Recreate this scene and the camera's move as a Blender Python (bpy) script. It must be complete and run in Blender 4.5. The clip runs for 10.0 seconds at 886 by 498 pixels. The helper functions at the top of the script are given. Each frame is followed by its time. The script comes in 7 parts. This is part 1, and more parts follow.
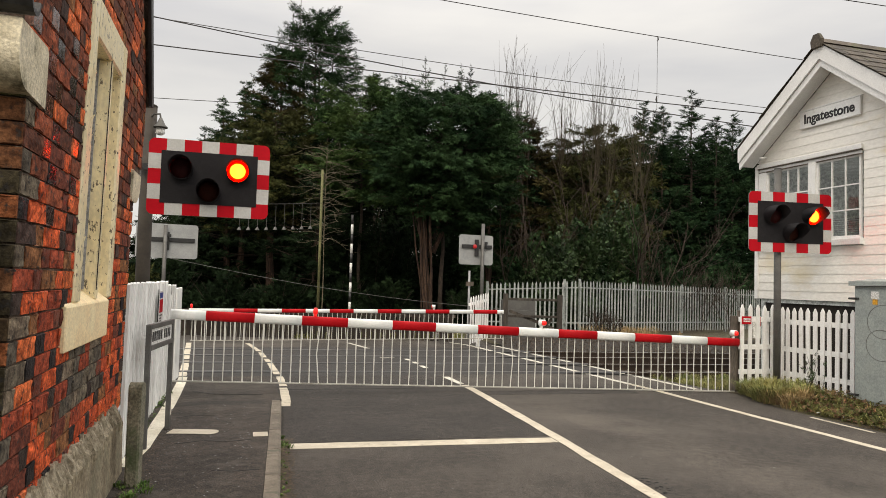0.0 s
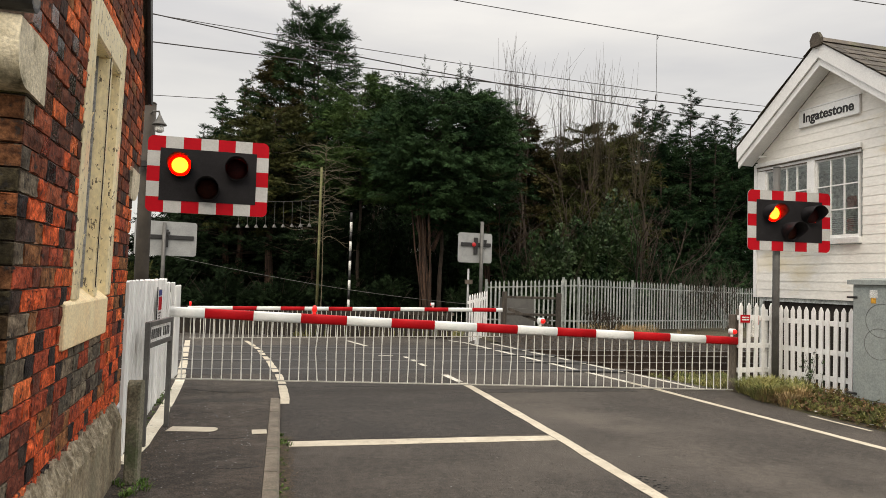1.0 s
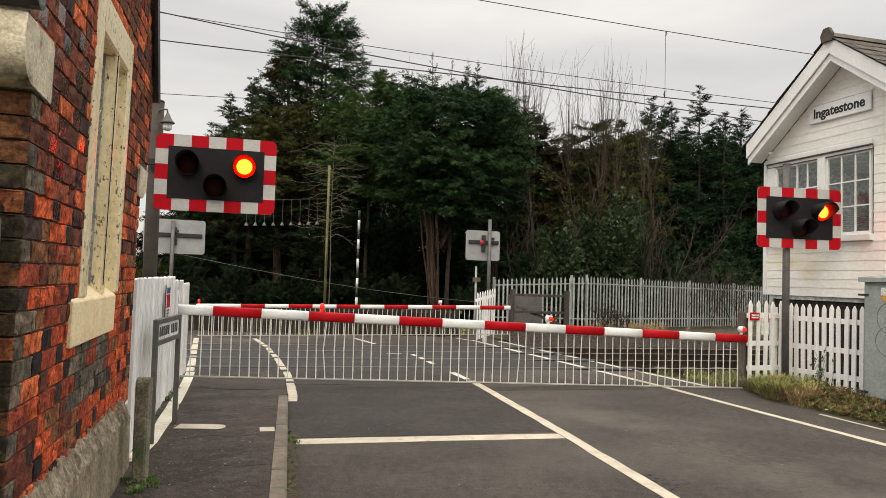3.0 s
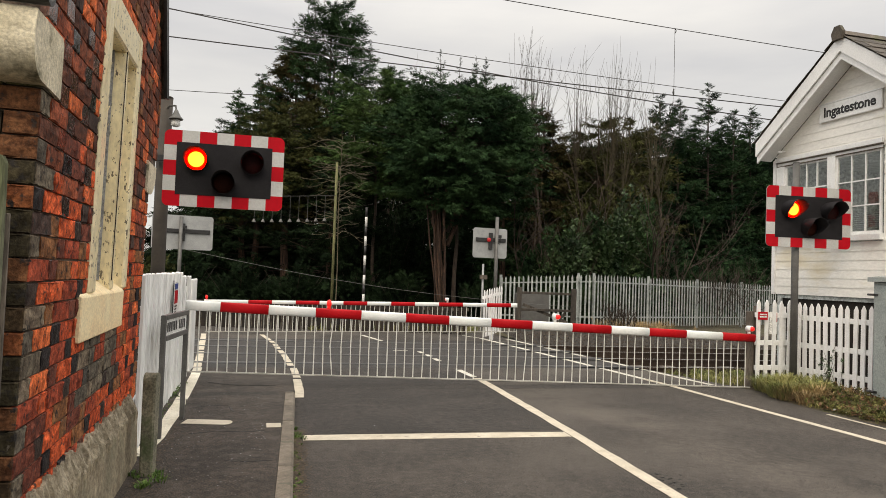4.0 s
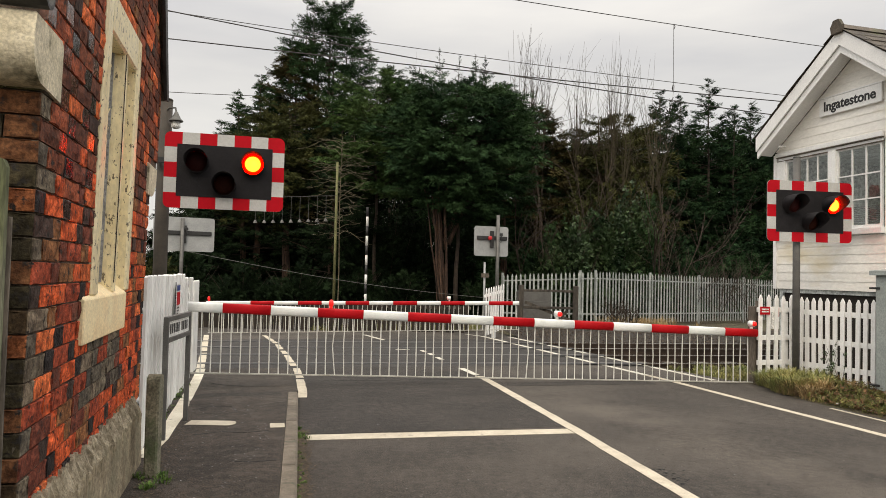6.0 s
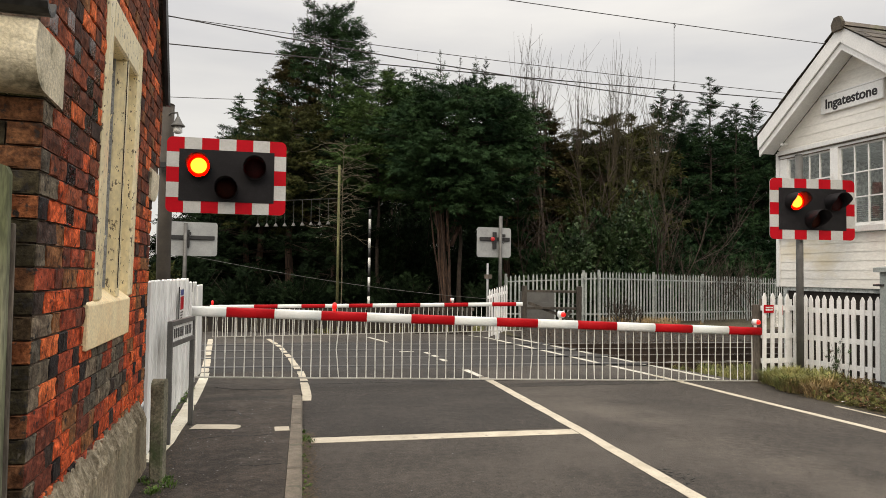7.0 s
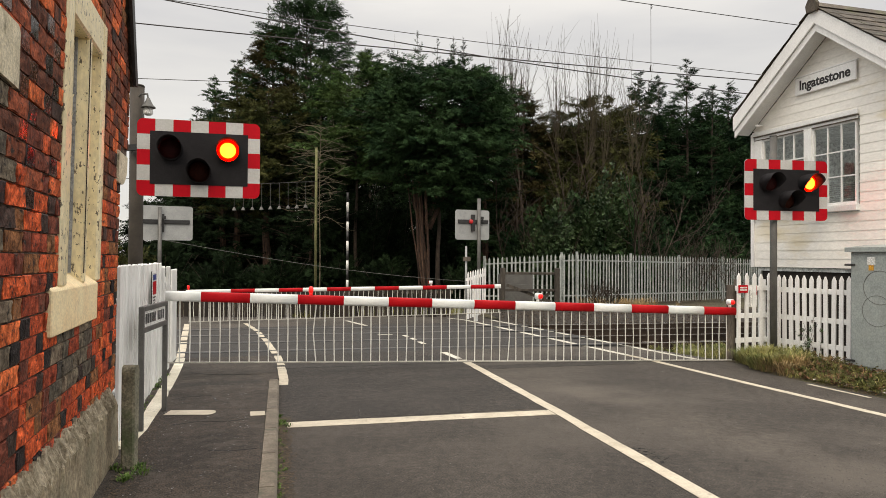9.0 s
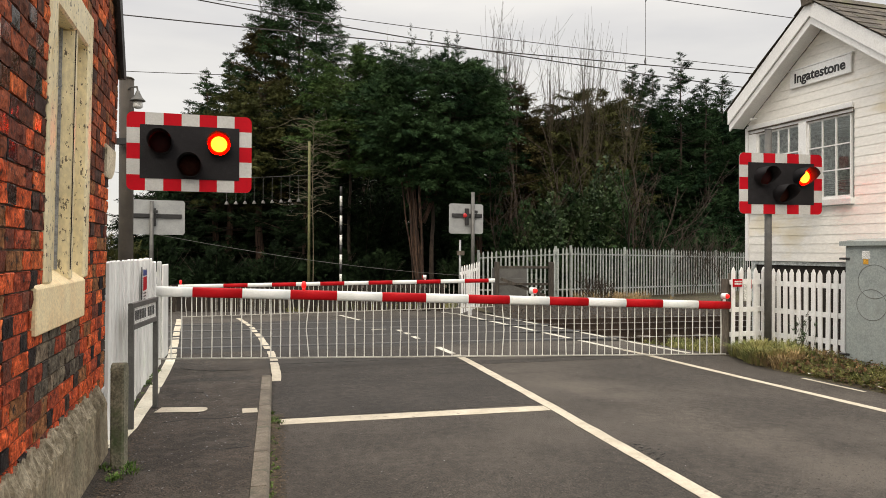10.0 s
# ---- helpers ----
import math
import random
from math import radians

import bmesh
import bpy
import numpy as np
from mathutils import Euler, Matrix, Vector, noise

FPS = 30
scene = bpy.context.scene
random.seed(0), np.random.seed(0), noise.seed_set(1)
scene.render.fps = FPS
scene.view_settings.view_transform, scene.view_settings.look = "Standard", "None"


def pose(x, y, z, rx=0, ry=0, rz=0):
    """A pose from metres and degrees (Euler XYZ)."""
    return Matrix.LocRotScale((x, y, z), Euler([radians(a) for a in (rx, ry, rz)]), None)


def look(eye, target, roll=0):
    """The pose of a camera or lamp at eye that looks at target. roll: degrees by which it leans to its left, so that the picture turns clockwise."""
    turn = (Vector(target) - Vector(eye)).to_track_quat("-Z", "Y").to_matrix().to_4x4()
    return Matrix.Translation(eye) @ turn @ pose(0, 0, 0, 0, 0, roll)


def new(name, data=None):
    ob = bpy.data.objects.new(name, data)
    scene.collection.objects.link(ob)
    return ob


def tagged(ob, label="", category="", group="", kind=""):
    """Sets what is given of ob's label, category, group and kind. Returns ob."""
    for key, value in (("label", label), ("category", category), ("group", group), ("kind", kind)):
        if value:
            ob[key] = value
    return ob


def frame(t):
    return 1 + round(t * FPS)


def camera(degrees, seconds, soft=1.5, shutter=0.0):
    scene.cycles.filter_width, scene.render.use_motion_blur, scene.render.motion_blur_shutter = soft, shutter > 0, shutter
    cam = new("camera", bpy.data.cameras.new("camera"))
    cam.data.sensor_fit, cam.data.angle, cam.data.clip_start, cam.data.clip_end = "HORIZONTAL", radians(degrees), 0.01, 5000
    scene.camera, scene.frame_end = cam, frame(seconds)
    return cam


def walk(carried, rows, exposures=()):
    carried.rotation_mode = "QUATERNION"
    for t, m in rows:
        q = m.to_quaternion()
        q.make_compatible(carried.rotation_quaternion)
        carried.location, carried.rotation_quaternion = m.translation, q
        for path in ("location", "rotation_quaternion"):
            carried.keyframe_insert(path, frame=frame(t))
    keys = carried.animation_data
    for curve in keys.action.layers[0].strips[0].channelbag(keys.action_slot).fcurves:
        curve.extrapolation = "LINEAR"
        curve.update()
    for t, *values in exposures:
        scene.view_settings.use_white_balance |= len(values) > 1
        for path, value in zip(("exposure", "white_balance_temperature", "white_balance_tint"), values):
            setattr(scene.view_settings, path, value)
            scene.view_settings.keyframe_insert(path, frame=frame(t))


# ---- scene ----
cam = camera(64.3, 10.0, soft=0.6)
PATH = [
    (0, (-0.063, -0.339, 1.495), (0.49, 1.581, 1.589), 1.6),
    (0.5, (-0.066, -0.336, 1.498), (0.489, 1.584, 1.588), 1.7),
    (1, (-0.065, -0.341, 1.497), (0.491, 1.578, 1.585), 1.7),
    (1.5, (-0.064, -0.343, 1.499), (0.491, 1.576, 1.587), 1.7),
    (2, (-0.066, -0.329, 1.497), (0.485, 1.591, 1.581), 1.6),
    (2.5, (-0.057, -0.327, 1.494), (0.487, 1.596, 1.575), 1.5),
    (2.7, (-0.057, -0.326, 1.494), (0.484, 1.597, 1.575), 1.55),
    (3.8, (-0.057, -0.321, 1.495), (0.4605, 1.6100, 1.573), 1.98),
    (4, (-0.057, -0.32, 1.495), (0.459, 1.611, 1.568), 2.0),
    (4.5, (-0.054, -0.316, 1.49), (0.459, 1.616, 1.553), 1.7),
    (5, (-0.053, -0.32, 1.49), (0.462, 1.611, 1.552), 1.7),
    (5.5, (-0.056, -0.326, 1.492), (0.459, 1.605, 1.558), 1.5),
    (5.7, (-0.056, -0.327, 1.492), (0.459, 1.604, 1.559), 1.45),
    (6.8, (-0.053, -0.335, 1.493), (0.449, 1.5995, 1.5685), 0.8),
    (7, (-0.053, -0.335, 1.493), (0.451, 1.599, 1.567), 0.7),
    (7.5, (-0.05, -0.331, 1.493), (0.474, 1.599, 1.557), 0.8),
    (8, (-0.042, -0.316, 1.49), (0.501, 1.608, 1.539), 0.7),
    (8.5, (-0.029, -0.306, 1.488), (0.524, 1.616, 1.524), 0.6),
    (9, (-0.012, -0.305, 1.49), (0.549, 1.615, 1.516), 0.3),
    (9.5, (-0.001, -0.27, 1.49), (0.567, 1.648, 1.501), 0.1),
    (10, (0.005, -0.241, 1.502), (0.583, 1.674, 1.51), 0.2),
]
walk(cam, [(t, look(eye, target, roll)) for t, eye, target, roll in PATH], exposures=[(0.0, 0.03, 7120, 10), (8.5, 0.03, 7120, 10), (9.3, 0.06, 7120, 10), (10.0, 0.12, 7120, 10)])

# ---- sky and light: an overcast winter day, brighter towards the zenith ----
world = bpy.data.worlds.new("overcast_sky")
scene.world = world
world.use_nodes = True
wn, wl = world.node_tree.nodes, world.node_tree.links
wn.clear()
w_out = wn.new("ShaderNodeOutputWorld")
w_bg = wn.new("ShaderNodeBackground")
w_co = wn.new("ShaderNodeTexCoord")
w_sep = wn.new("ShaderNodeSeparateXYZ")
w_ramp = wn.new("ShaderNodeMapRange")
w_ramp.interpolation_type = "SMOOTHSTEP"
w_ramp.inputs["From Min"].default_value, w_ramp.inputs["From Max"].default_value = 0.25, 0.95
w_ramp.inputs["To Min"].default_value, w_ramp.inputs["To Max"].default_value = 0.70, 2.38
w_map = wn.new("ShaderNodeMapping")
w_map.inputs["Scale"].default_value = (1.0, 1.0, 5.0)
w_noise = wn.new("ShaderNodeTexNoise")
w_noise.inputs["Scale"].default_value, w_noise.inputs["Detail"].default_value = 2.2, 5.0
w_col = wn.new("ShaderNodeValToRGB")
w_col.color_ramp.elements[0].position, w_col.color_ramp.elements[0].color = 0.3, (0.81, 0.825, 0.875, 1)
w_col.color_ramp.elements[1].position, w_col.color_ramp.elements[1].color = 0.68, (1.09, 1.09, 1.09, 1)
w_sky = wn.new("ShaderNodeTexSky")
w_sky.sky_type, w_sky.sun_disc = "NISHITA", False
w_sky.sun_elevation, w_sky.sun_rotation = radians(38), radians(200)
w_mix = wn.new("ShaderNodeMix")
w_mix.data_type = "RGBA"
w_mix.inputs["Factor"].default_value = 0.015
w_mul = wn.new("ShaderNodeVectorMath")
w_mul.operation = "SCALE"
wl.new(w_co.outputs["Generated"], w_sep.inputs[0])
wl.new(w_sep.outputs["Z"], w_ramp.inputs["Value"])
wl.new(w_co.outputs["Generated"], w_map.inputs["Vector"])
wl.new(w_map.outputs[0], w_noise.inputs["Vector"])
wl.new(w_noise.outputs[0], w_col.inputs[0])
wl.new(w_col.outputs[0], w_mul.inputs[0])
wl.new(w_ramp.outputs[0], w_mul.inputs["Scale"])
wl.new(w_mul.outputs[0], w_mix.inputs["A"])
wl.new(w_sky.outputs[0], w_mix.inputs["B"])
wl.new(w_mix.outputs["Result"], w_bg.inputs["Color"])
w_bg.inputs["Strength"].default_value = 1.0
wl.new(w_bg.outputs[0], w_out.inputs[0])

sun_data = bpy.data.lights.new("sun", "SUN")
sun_data.energy, sun_data.angle, sun_data.color = 1.35, radians(35), (1.0, 0.89, 0.72)
sun = new("sun", sun_data)
sun.matrix_world = look((-6, -14, 16), (0, 0, 0))

# ---- builders ----


def mesh_of(name, bm, material, smooth=False):
    me = bpy.data.meshes.new(name)
    bm.to_mesh(me)
    bm.free()
    for m in (material if isinstance(material, (list, tuple)) else [material]):
        me.materials.append(m)
    if smooth:
        me.polygons.foreach_set("use_smooth", [True] * len(me.polygons))
    return me


def part(name, bm, material, parent, label="", smooth=False):
    """One mesh object under a thing or under a part."""
    ob = new(name, mesh_of(name, bm, material, smooth))
    ob.parent = parent
    if label:
        ob["label"] = label
    return ob


def shared(name, me, parent, m):
    ob = new(name, me)
    ob.parent = parent
    ob.matrix_basis = m
    return ob


def thing(name, m, label, category, group="", kind=""):
    ob = new(name)
    ob.empty_display_size = 0.2
    ob.matrix_basis = m
    return tagged(ob, label, category, group, kind)


def solo(name, bm, material, label, category, group="", kind="", smooth=False):
    return tagged(new(name, mesh_of(name, bm, material, smooth)), label, category, group, kind)


def box(bm, x0, x1, y0, y1, z0, z1, bevel=0.0, mat=0):
    vs = [bm.verts.new((x, y, z)) for z in (z0, z1) for y in (y0, y1) for x in (x0, x1)]
    fs = [bm.faces.new([vs[i] for i in q]) for q in
          ((0, 2, 3, 1), (4, 5, 7, 6), (0, 1, 5, 4), (2, 6, 7, 3), (0, 4, 6, 2), (1, 3, 7, 5))]
    for f in fs:
        f.material_index = mat
    if bevel:
        edges = list({e for f in fs for e in f.edges})
        made = bmesh.ops.bevel(bm, geom=edges, offset=bevel, segments=1, affect="EDGES", profile=0.5)
        for f in made["faces"]:
            f.material_index = mat
    return vs


def beam(bm, a, b, w, h, up=(0, 0, 1), mat=0):
    """A bar of w by h from a to b."""
    a, b, up = Vector(a), Vector(b), Vector(up)
    d = (b - a).normalized()
    s = d.cross(up).normalized() * (w / 2)
    u = s.cross(d).normalized() * (h / 2)
    vs = [bm.verts.new(p + i * s + j * u) for p in (a, b) for i, j in ((-1, -1), (1, -1), (1, 1), (-1, 1))]
    for q in ((3, 2, 1, 0), (4, 5, 6, 7), (0, 1, 5, 4), (1, 2, 6, 5), (2, 3, 7, 6), (3, 0, 4, 7)):
        bm.faces.new([vs[i] for i in q]).material_index = mat


def tube(bm, pts, radii, seg=10, caps=True, mat=0):
    """A round tube through points."""
    pts = [Vector(p) for p in pts]
    if not isinstance(radii, (list, tuple)):
        radii = [radii] * len(pts)
    rings, ref = [], Vector((0.31, 0.17, 0.93))
    for i, p in enumerate(pts):
        d = (pts[min(i + 1, len(pts) - 1)] - pts[max(i - 1, 0)]).normalized()
        r = ref if abs(d.dot(ref)) < 0.9 else Vector((1, 0, 0))
        s = d.cross(r).normalized()
        u = d.cross(s).normalized()
        rings.append([bm.verts.new(p + radii[i] * (math.cos(k * math.tau / seg) * s + math.sin(k * math.tau / seg) * u)) for k in range(seg)])
    for a, b in zip(rings, rings[1:]):
        for k in range(seg):
            bm.faces.new((a[k], b[k], b[(k + 1) % seg], a[(k + 1) % seg])).material_index = mat
    if caps:
        bm.faces.new(rings[0]).material_index = mat
        bm.faces.new(rings[-1][::-1]).material_index = mat


def prism(bm, outline, axis, a, b, mat=0):
    """An outline of two coordinates drawn out along an axis from a to b."""
    def at(p, v):
        return {"x": (v, p[0], p[1]), "y": (p[0], v, p[1]), "z": (p[0], p[1], v)}[axis]
    lo = [bm.verts.new(at(p, a)) for p in outline]
    hi = [bm.verts.new(at(p, b)) for p in outline]
    n = len(outline)
    fs = [bm.faces.new(lo), bm.faces.new(hi[::-1])]
    for i in range(n):
        fs.append(bm.faces.new((lo[i], hi[i], hi[(i + 1) % n], lo[(i + 1) % n])))
    for f in fs:
        f.material_index = mat
    bmesh.ops.recalc_face_normals(bm, faces=fs)


def raw_mesh(name, verts, faces, material):
    me = bpy.data.meshes.new(name)
    me.from_pydata(verts, [], faces)
    me.materials.append(material)
    return me


# ---- materials ----


def material(name, dark, light, scale=3.0, fine=60.0, rough=0.7, metal=0.0, bump=0.2, vary=0.0, islands=False,
             stain=None, stain_scale=1.0, stain_at=(0.55, 0.7), spec=0.5, stretch=(1, 1, 1), fine_mix=0.35, distance=0.01):
    """Two colours mixed by a broad noise, a fine grain over it, a stain with its own shape, and relief."""
    m = bpy.data.materials.new(name)
    m.use_nodes = True
    nodes, links = m.node_tree.nodes, m.node_tree.links
    bsdf = nodes["Principled BSDF"]
    bsdf.inputs["Roughness"].default_value, bsdf.inputs["Metallic"].default_value = rough, metal
    bsdf.inputs["Specular IOR Level"].default_value = spec
    geo = nodes.new("ShaderNodeNewGeometry")
    mp = nodes.new("ShaderNodeMapping")
    mp.inputs["Scale"].default_value = stretch
    links.new(geo.outputs["Position"], mp.inputs["Vector"])

    def noise_at(s, detail=4.0):
        n = nodes.new("ShaderNodeTexNoise")
        n.inputs["Scale"].default_value, n.inputs["Detail"].default_value = s, detail
        n.inputs["Roughness"].default_value = 0.6
        links.new(mp.outputs[0], n.inputs["Vector"])
        return n.outputs[0]

    def mix(f, a, b, kind="MIX"):
        x = nodes.new("ShaderNodeMix")
        x.data_type, x.blend_type = "RGBA", kind
        for key, v in (("Factor", f), ("A", a), ("B", b)):
            if isinstance(v, bpy.types.NodeSocket):
                links.new(v, x.inputs[key])
            else:
                x.inputs[key].default_value = v if key == "Factor" else (*v, 1)
        return x.outputs["Result"]

    def spread(v, lo, hi, a=0.0, b=1.0):
        r = nodes.new("ShaderNodeMapRange")
        links.new(v, r.inputs["Value"])
        for key, val in (("From Min", lo), ("From Max", hi), ("To Min", a), ("To Max", b)):
            r.inputs[key].default_value = val
        return r.outputs[0]

    broad, grain = noise_at(scale), noise_at(fine, 3.0)
    col = mix(spread(broad, 0.35, 0.65), dark, light)
    shade = nodes.new("ShaderNodeCombineColor")
    g = spread(grain, 0.37, 0.63, 1 - fine_mix, 1 + fine_mix)
    for k in range(3):
        links.new(g, shade.inputs[k])
    col = mix(1.0, col, shade.outputs[0], "MULTIPLY")
    blotch = nodes.new("ShaderNodeCombineColor")
    g = spread(noise_at(fine / 6, 3.0), 0.36, 0.64, 1 - fine_mix * 0.35, 1 + fine_mix * 0.35)
    for k in range(3):
        links.new(g, blotch.inputs[k])
    col = mix(1.0, col, blotch.outputs[0], "MULTIPLY")
    if vary:
        if islands:
            rnd = geo.outputs["Random Per Island"]
        else:
            rnd = nodes.new("ShaderNodeObjectInfo").outputs["Random"]
        v = spread(rnd, 0, 1, 1 - vary, 1 + vary)
        tone = nodes.new("ShaderNodeCombineColor")
        for k in range(3):
            links.new(v, tone.inputs[k])
        col = mix(1.0, col, tone.outputs[0], "MULTIPLY")
    if stain:
        col = mix(spread(noise_at(stain_scale, 6.0), *stain_at), col, stain)
    links.new(col, bsdf.inputs["Base Color"])
    links.new(spread(grain, 0.3, 0.7, max(rough - 0.1, 0.05), min(rough + 0.1, 1)), bsdf.inputs["Roughness"])
    if bump:
        bp = nodes.new("ShaderNodeBump")
        bp.inputs["Strength"].default_value, bp.inputs["Distance"].default_value = bump, distance
        links.new(grain, bp.inputs["Height"])
        links.new(bp.outputs[0], bsdf.inputs["Normal"])
    return m


def palette(name, stops, islands=False, rough=0.85, soot=(0.03, 0.027, 0.025), relief=1.0, spec=0.15):
    """Pieces whose colour is drawn from a palette, one draw a piece, with soot and grain over it."""
    m = material(name, (0.26, 0.235, 0.23), (0.82, 0.82, 0.79), 17.0, 60.0, rough, 0, relief * 0.7, stain=soot, stain_scale=27.0, stain_at=(0.565, 0.66), fine_mix=0.34, distance=0.010, spec=spec)
    nodes, links = m.node_tree.nodes, m.node_tree.links
    ramp = nodes.new("ShaderNodeValToRGB")
    ramp.color_ramp.interpolation = "CONSTANT"
    el = ramp.color_ramp.elements
    while len(el) > 1:
        el.remove(el[-1])
    for i, (p, c) in enumerate(stops):
        e = el[0] if i == 0 else el.new(p)
        e.position, e.color = p, (*c, 1)
    if islands:
        links.new(next(n for n in nodes if n.bl_idname == "ShaderNodeNewGeometry").outputs["Random Per Island"], ramp.inputs[0])
    else:
        links.new(nodes.new("ShaderNodeObjectInfo").outputs["Random"], ramp.inputs[0])
    first = next(n for n in nodes if n.bl_idname == "ShaderNodeMix" and n.blend_type == "MIX")
    over = next(n for n in nodes if n.bl_idname == "ShaderNodeMix" and n.blend_type == "MULTIPLY")
    tone = nodes.new("ShaderNodeMix")
    tone.data_type, tone.blend_type = "RGBA", "MULTIPLY"
    tone.inputs["Factor"].default_value = 1.0
    links.new(ramp.outputs[0], tone.inputs["A"])
    links.new(first.outputs["Result"], tone.inputs["B"])
    gain = nodes.new("ShaderNodeVectorMath")
    gain.operation = "SCALE"
    gain.inputs["Scale"].default_value = 2.3
    links.new(tone.outputs["Result"], gain.inputs[0])
    links.new(gain.outputs[0], over.inputs["A"])
    return m


def glow(name, colour, strength):
    m = bpy.data.materials.new(name)
    m.use_nodes = True
    b = m.node_tree.nodes["Principled BSDF"]
    b.inputs["Base Color"].default_value = (0.25, 0.01, 0.01, 1)
    b.inputs["Roughness"].default_value = 0.3
    b.inputs["Emission Color"].default_value = (*colour, 1)
    b.inputs["Emission Strength"].default_value = strength
    return m


def glass(name):
    m = bpy.data.materials.new(name)
    m.use_nodes = True
    b = m.node_tree.nodes["Principled BSDF"]
    b.inputs["Base Color"].default_value = (0.95, 0.98, 0.97, 1)
    b.inputs["Roughness"].default_value = 0.02
    b.inputs["IOR"].default_value = 1.5
    b.inputs["Transmission Weight"].default_value = 1.0
    return m


ASPHALT = material("asphalt", (0.0405, 0.0335, 0.0268), (0.0645, 0.0540, 0.0440), 0.9, 85.0, 0.82, 0, 1.0, stain=(0.092, 0.078, 0.064), stain_scale=0.45, stain_at=(0.46, 0.70), fine_mix=0.75, distance=0.02)


def wheel_polish(m, lane_x, half, y_from, y_to, gain):
    """A paler, polished wheel track worn along the lane, with a ragged edge."""
    nodes, links = m.node_tree.nodes, m.node_tree.links
    bsdf = nodes["Principled BSDF"]
    geo = nodes.new("ShaderNodeNewGeometry")
    axes = nodes.new("ShaderNodeSeparateXYZ")
    links.new(geo.outputs["Position"], axes.inputs[0])
    rough_edge = nodes.new("ShaderNodeTexNoise")
    rough_edge.inputs["Scale"].default_value, rough_edge.inputs["Detail"].default_value = 1.6, 5.0
    links.new(geo.outputs["Position"], rough_edge.inputs["Vector"])

    def calc(op, a, b):
        n = nodes.new("ShaderNodeMath")
        n.operation = op
        for k, v in enumerate((a, b)):
            if isinstance(v, bpy.types.NodeSocket):
                links.new(v, n.inputs[k])
            else:
                n.inputs[k].default_value = v
        return n.outputs[0]

    def ease(v, lo, hi):
        r = nodes.new("ShaderNodeMapRange")
        r.interpolation_type = "SMOOTHSTEP"
        links.new(v, r.inputs["Value"])
        r.inputs["From Min"].default_value, r.inputs["From Max"].default_value = lo, hi
        return r.outputs[0]

    # the track drifts to the right as it nears the houses
    drift = calc("MULTIPLY", calc("SUBTRACT", 7.5, axes.outputs[1]), 0.13)
    off = calc("ABSOLUTE", calc("SUBTRACT", calc("SUBTRACT", axes.outputs[0], drift), lane_x), 0.0)
    wobble = calc("MULTIPLY", calc("SUBTRACT", rough_edge.outputs[0], 0.5), 1.1)
    track = calc("SUBTRACT", 1.0, ease(calc("ADD", off, wobble), half * 0.35, half * 1.3))
    span = calc("MULTIPLY", ease(axes.outputs[1], y_from - 1.5, y_from + 1.0), calc("SUBTRACT", 1.0, ease(axes.outputs[1], y_to - 0.9, y_to)))
    scale = nodes.new("ShaderNodeVectorMath")
    scale.operation = "SCALE"
    links.new(bsdf.inputs["Base Color"].links[0].from_socket, scale.inputs[0])
    links.new(calc("ADD", calc("MULTIPLY", calc("MULTIPLY", track, span), gain), 1.0), scale.inputs["Scale"])
    links.new(scale.outputs[0], bsdf.inputs["Base Color"])


wheel_polish(ASPHALT, 3.72, 0.42, 3.6, 8.5, 0.30)
PATCH = material("asphalt_patch", (0.024, 0.0200, 0.0165), (0.043, 0.0360, 0.0300), 1.2, 85.0, 0.85, 0, 1.0, fine_mix=0.95, distance=0.02)
TAR = material("tarred_crack", (0.010, 0.010, 0.010), (0.018, 0.017, 0.016), 4.0, 60.0, 0.7)
PAVING = material("footway_asphalt", (0.027, 0.0207, 0.0155), (0.056, 0.0435, 0.0330), 1.6, 75.0, 0.85, 0, 1.0, stain=(0.088, 0.075, 0.060), stain_scale=6.0, stain_at=(0.52, 0.72), fine_mix=0.95, distance=0.02)
DECK = material("crossing_deck", (0.021, 0.0185, 0.0165), (0.033, 0.0292, 0.0262), 1.0, 90.0, 0.85, 0, 0.8, fine_mix=0.5)
LINE = material("road_paint", (0.43, 0.38, 0.295), (0.55, 0.495, 0.395), 5.0, 70.0, 0.8, 0, 0.7, stain=(0.24, 0.21, 0.175), stain_scale=12.0, stain_at=(0.60, 0.72), fine_mix=0.10)
KERB = material("kerb_concrete", (0.120, 0.100, 0.077), (0.185, 0.158, 0.123), 5.0, 110.0, 0.9, 0, 0.7, vary=0.12, stain=(0.07, 0.075, 0.05), stain_scale=6.0)
SOIL = material("ground_cover", (0.050, 0.036, 0.022), (0.070, 0.066, 0.030), 2.2, 50.0, 0.95, 0, 1.0, stain=(0.11, 0.085, 0.05), stain_scale=2.5, distance=0.03)
BALLAST = material("ballast_stone", (0.030, 0.023, 0.017), (0.078, 0.060, 0.046), 14.0, 60.0, 0.95, 0, 1.0, vary=0.45, islands=True, distance=0.02)
BALLAST_BED = material("ballast_bed", (0.016, 0.013, 0.010), (0.038, 0.030, 0.023), 18.0, 60.0, 0.95, 0, 1.0, distance=0.03)
RAIL = material("rail_steel", (0.040, 0.027, 0.019), (0.070, 0.049, 0.037), 4.0, 60.0, 0.7, 0.3, 0.3)
RAIL_TOP = material("worn_rail_top", (0.45, 0.45, 0.45), (0.62, 0.61, 0.6), 4.0, 60.0, 0.3, 0.9, 0.1)
SLEEPER = material("sleeper_concrete", (0.13, 0.12, 0.10), (0.2, 0.18, 0.16), 4.0, 60.0, 0.9)
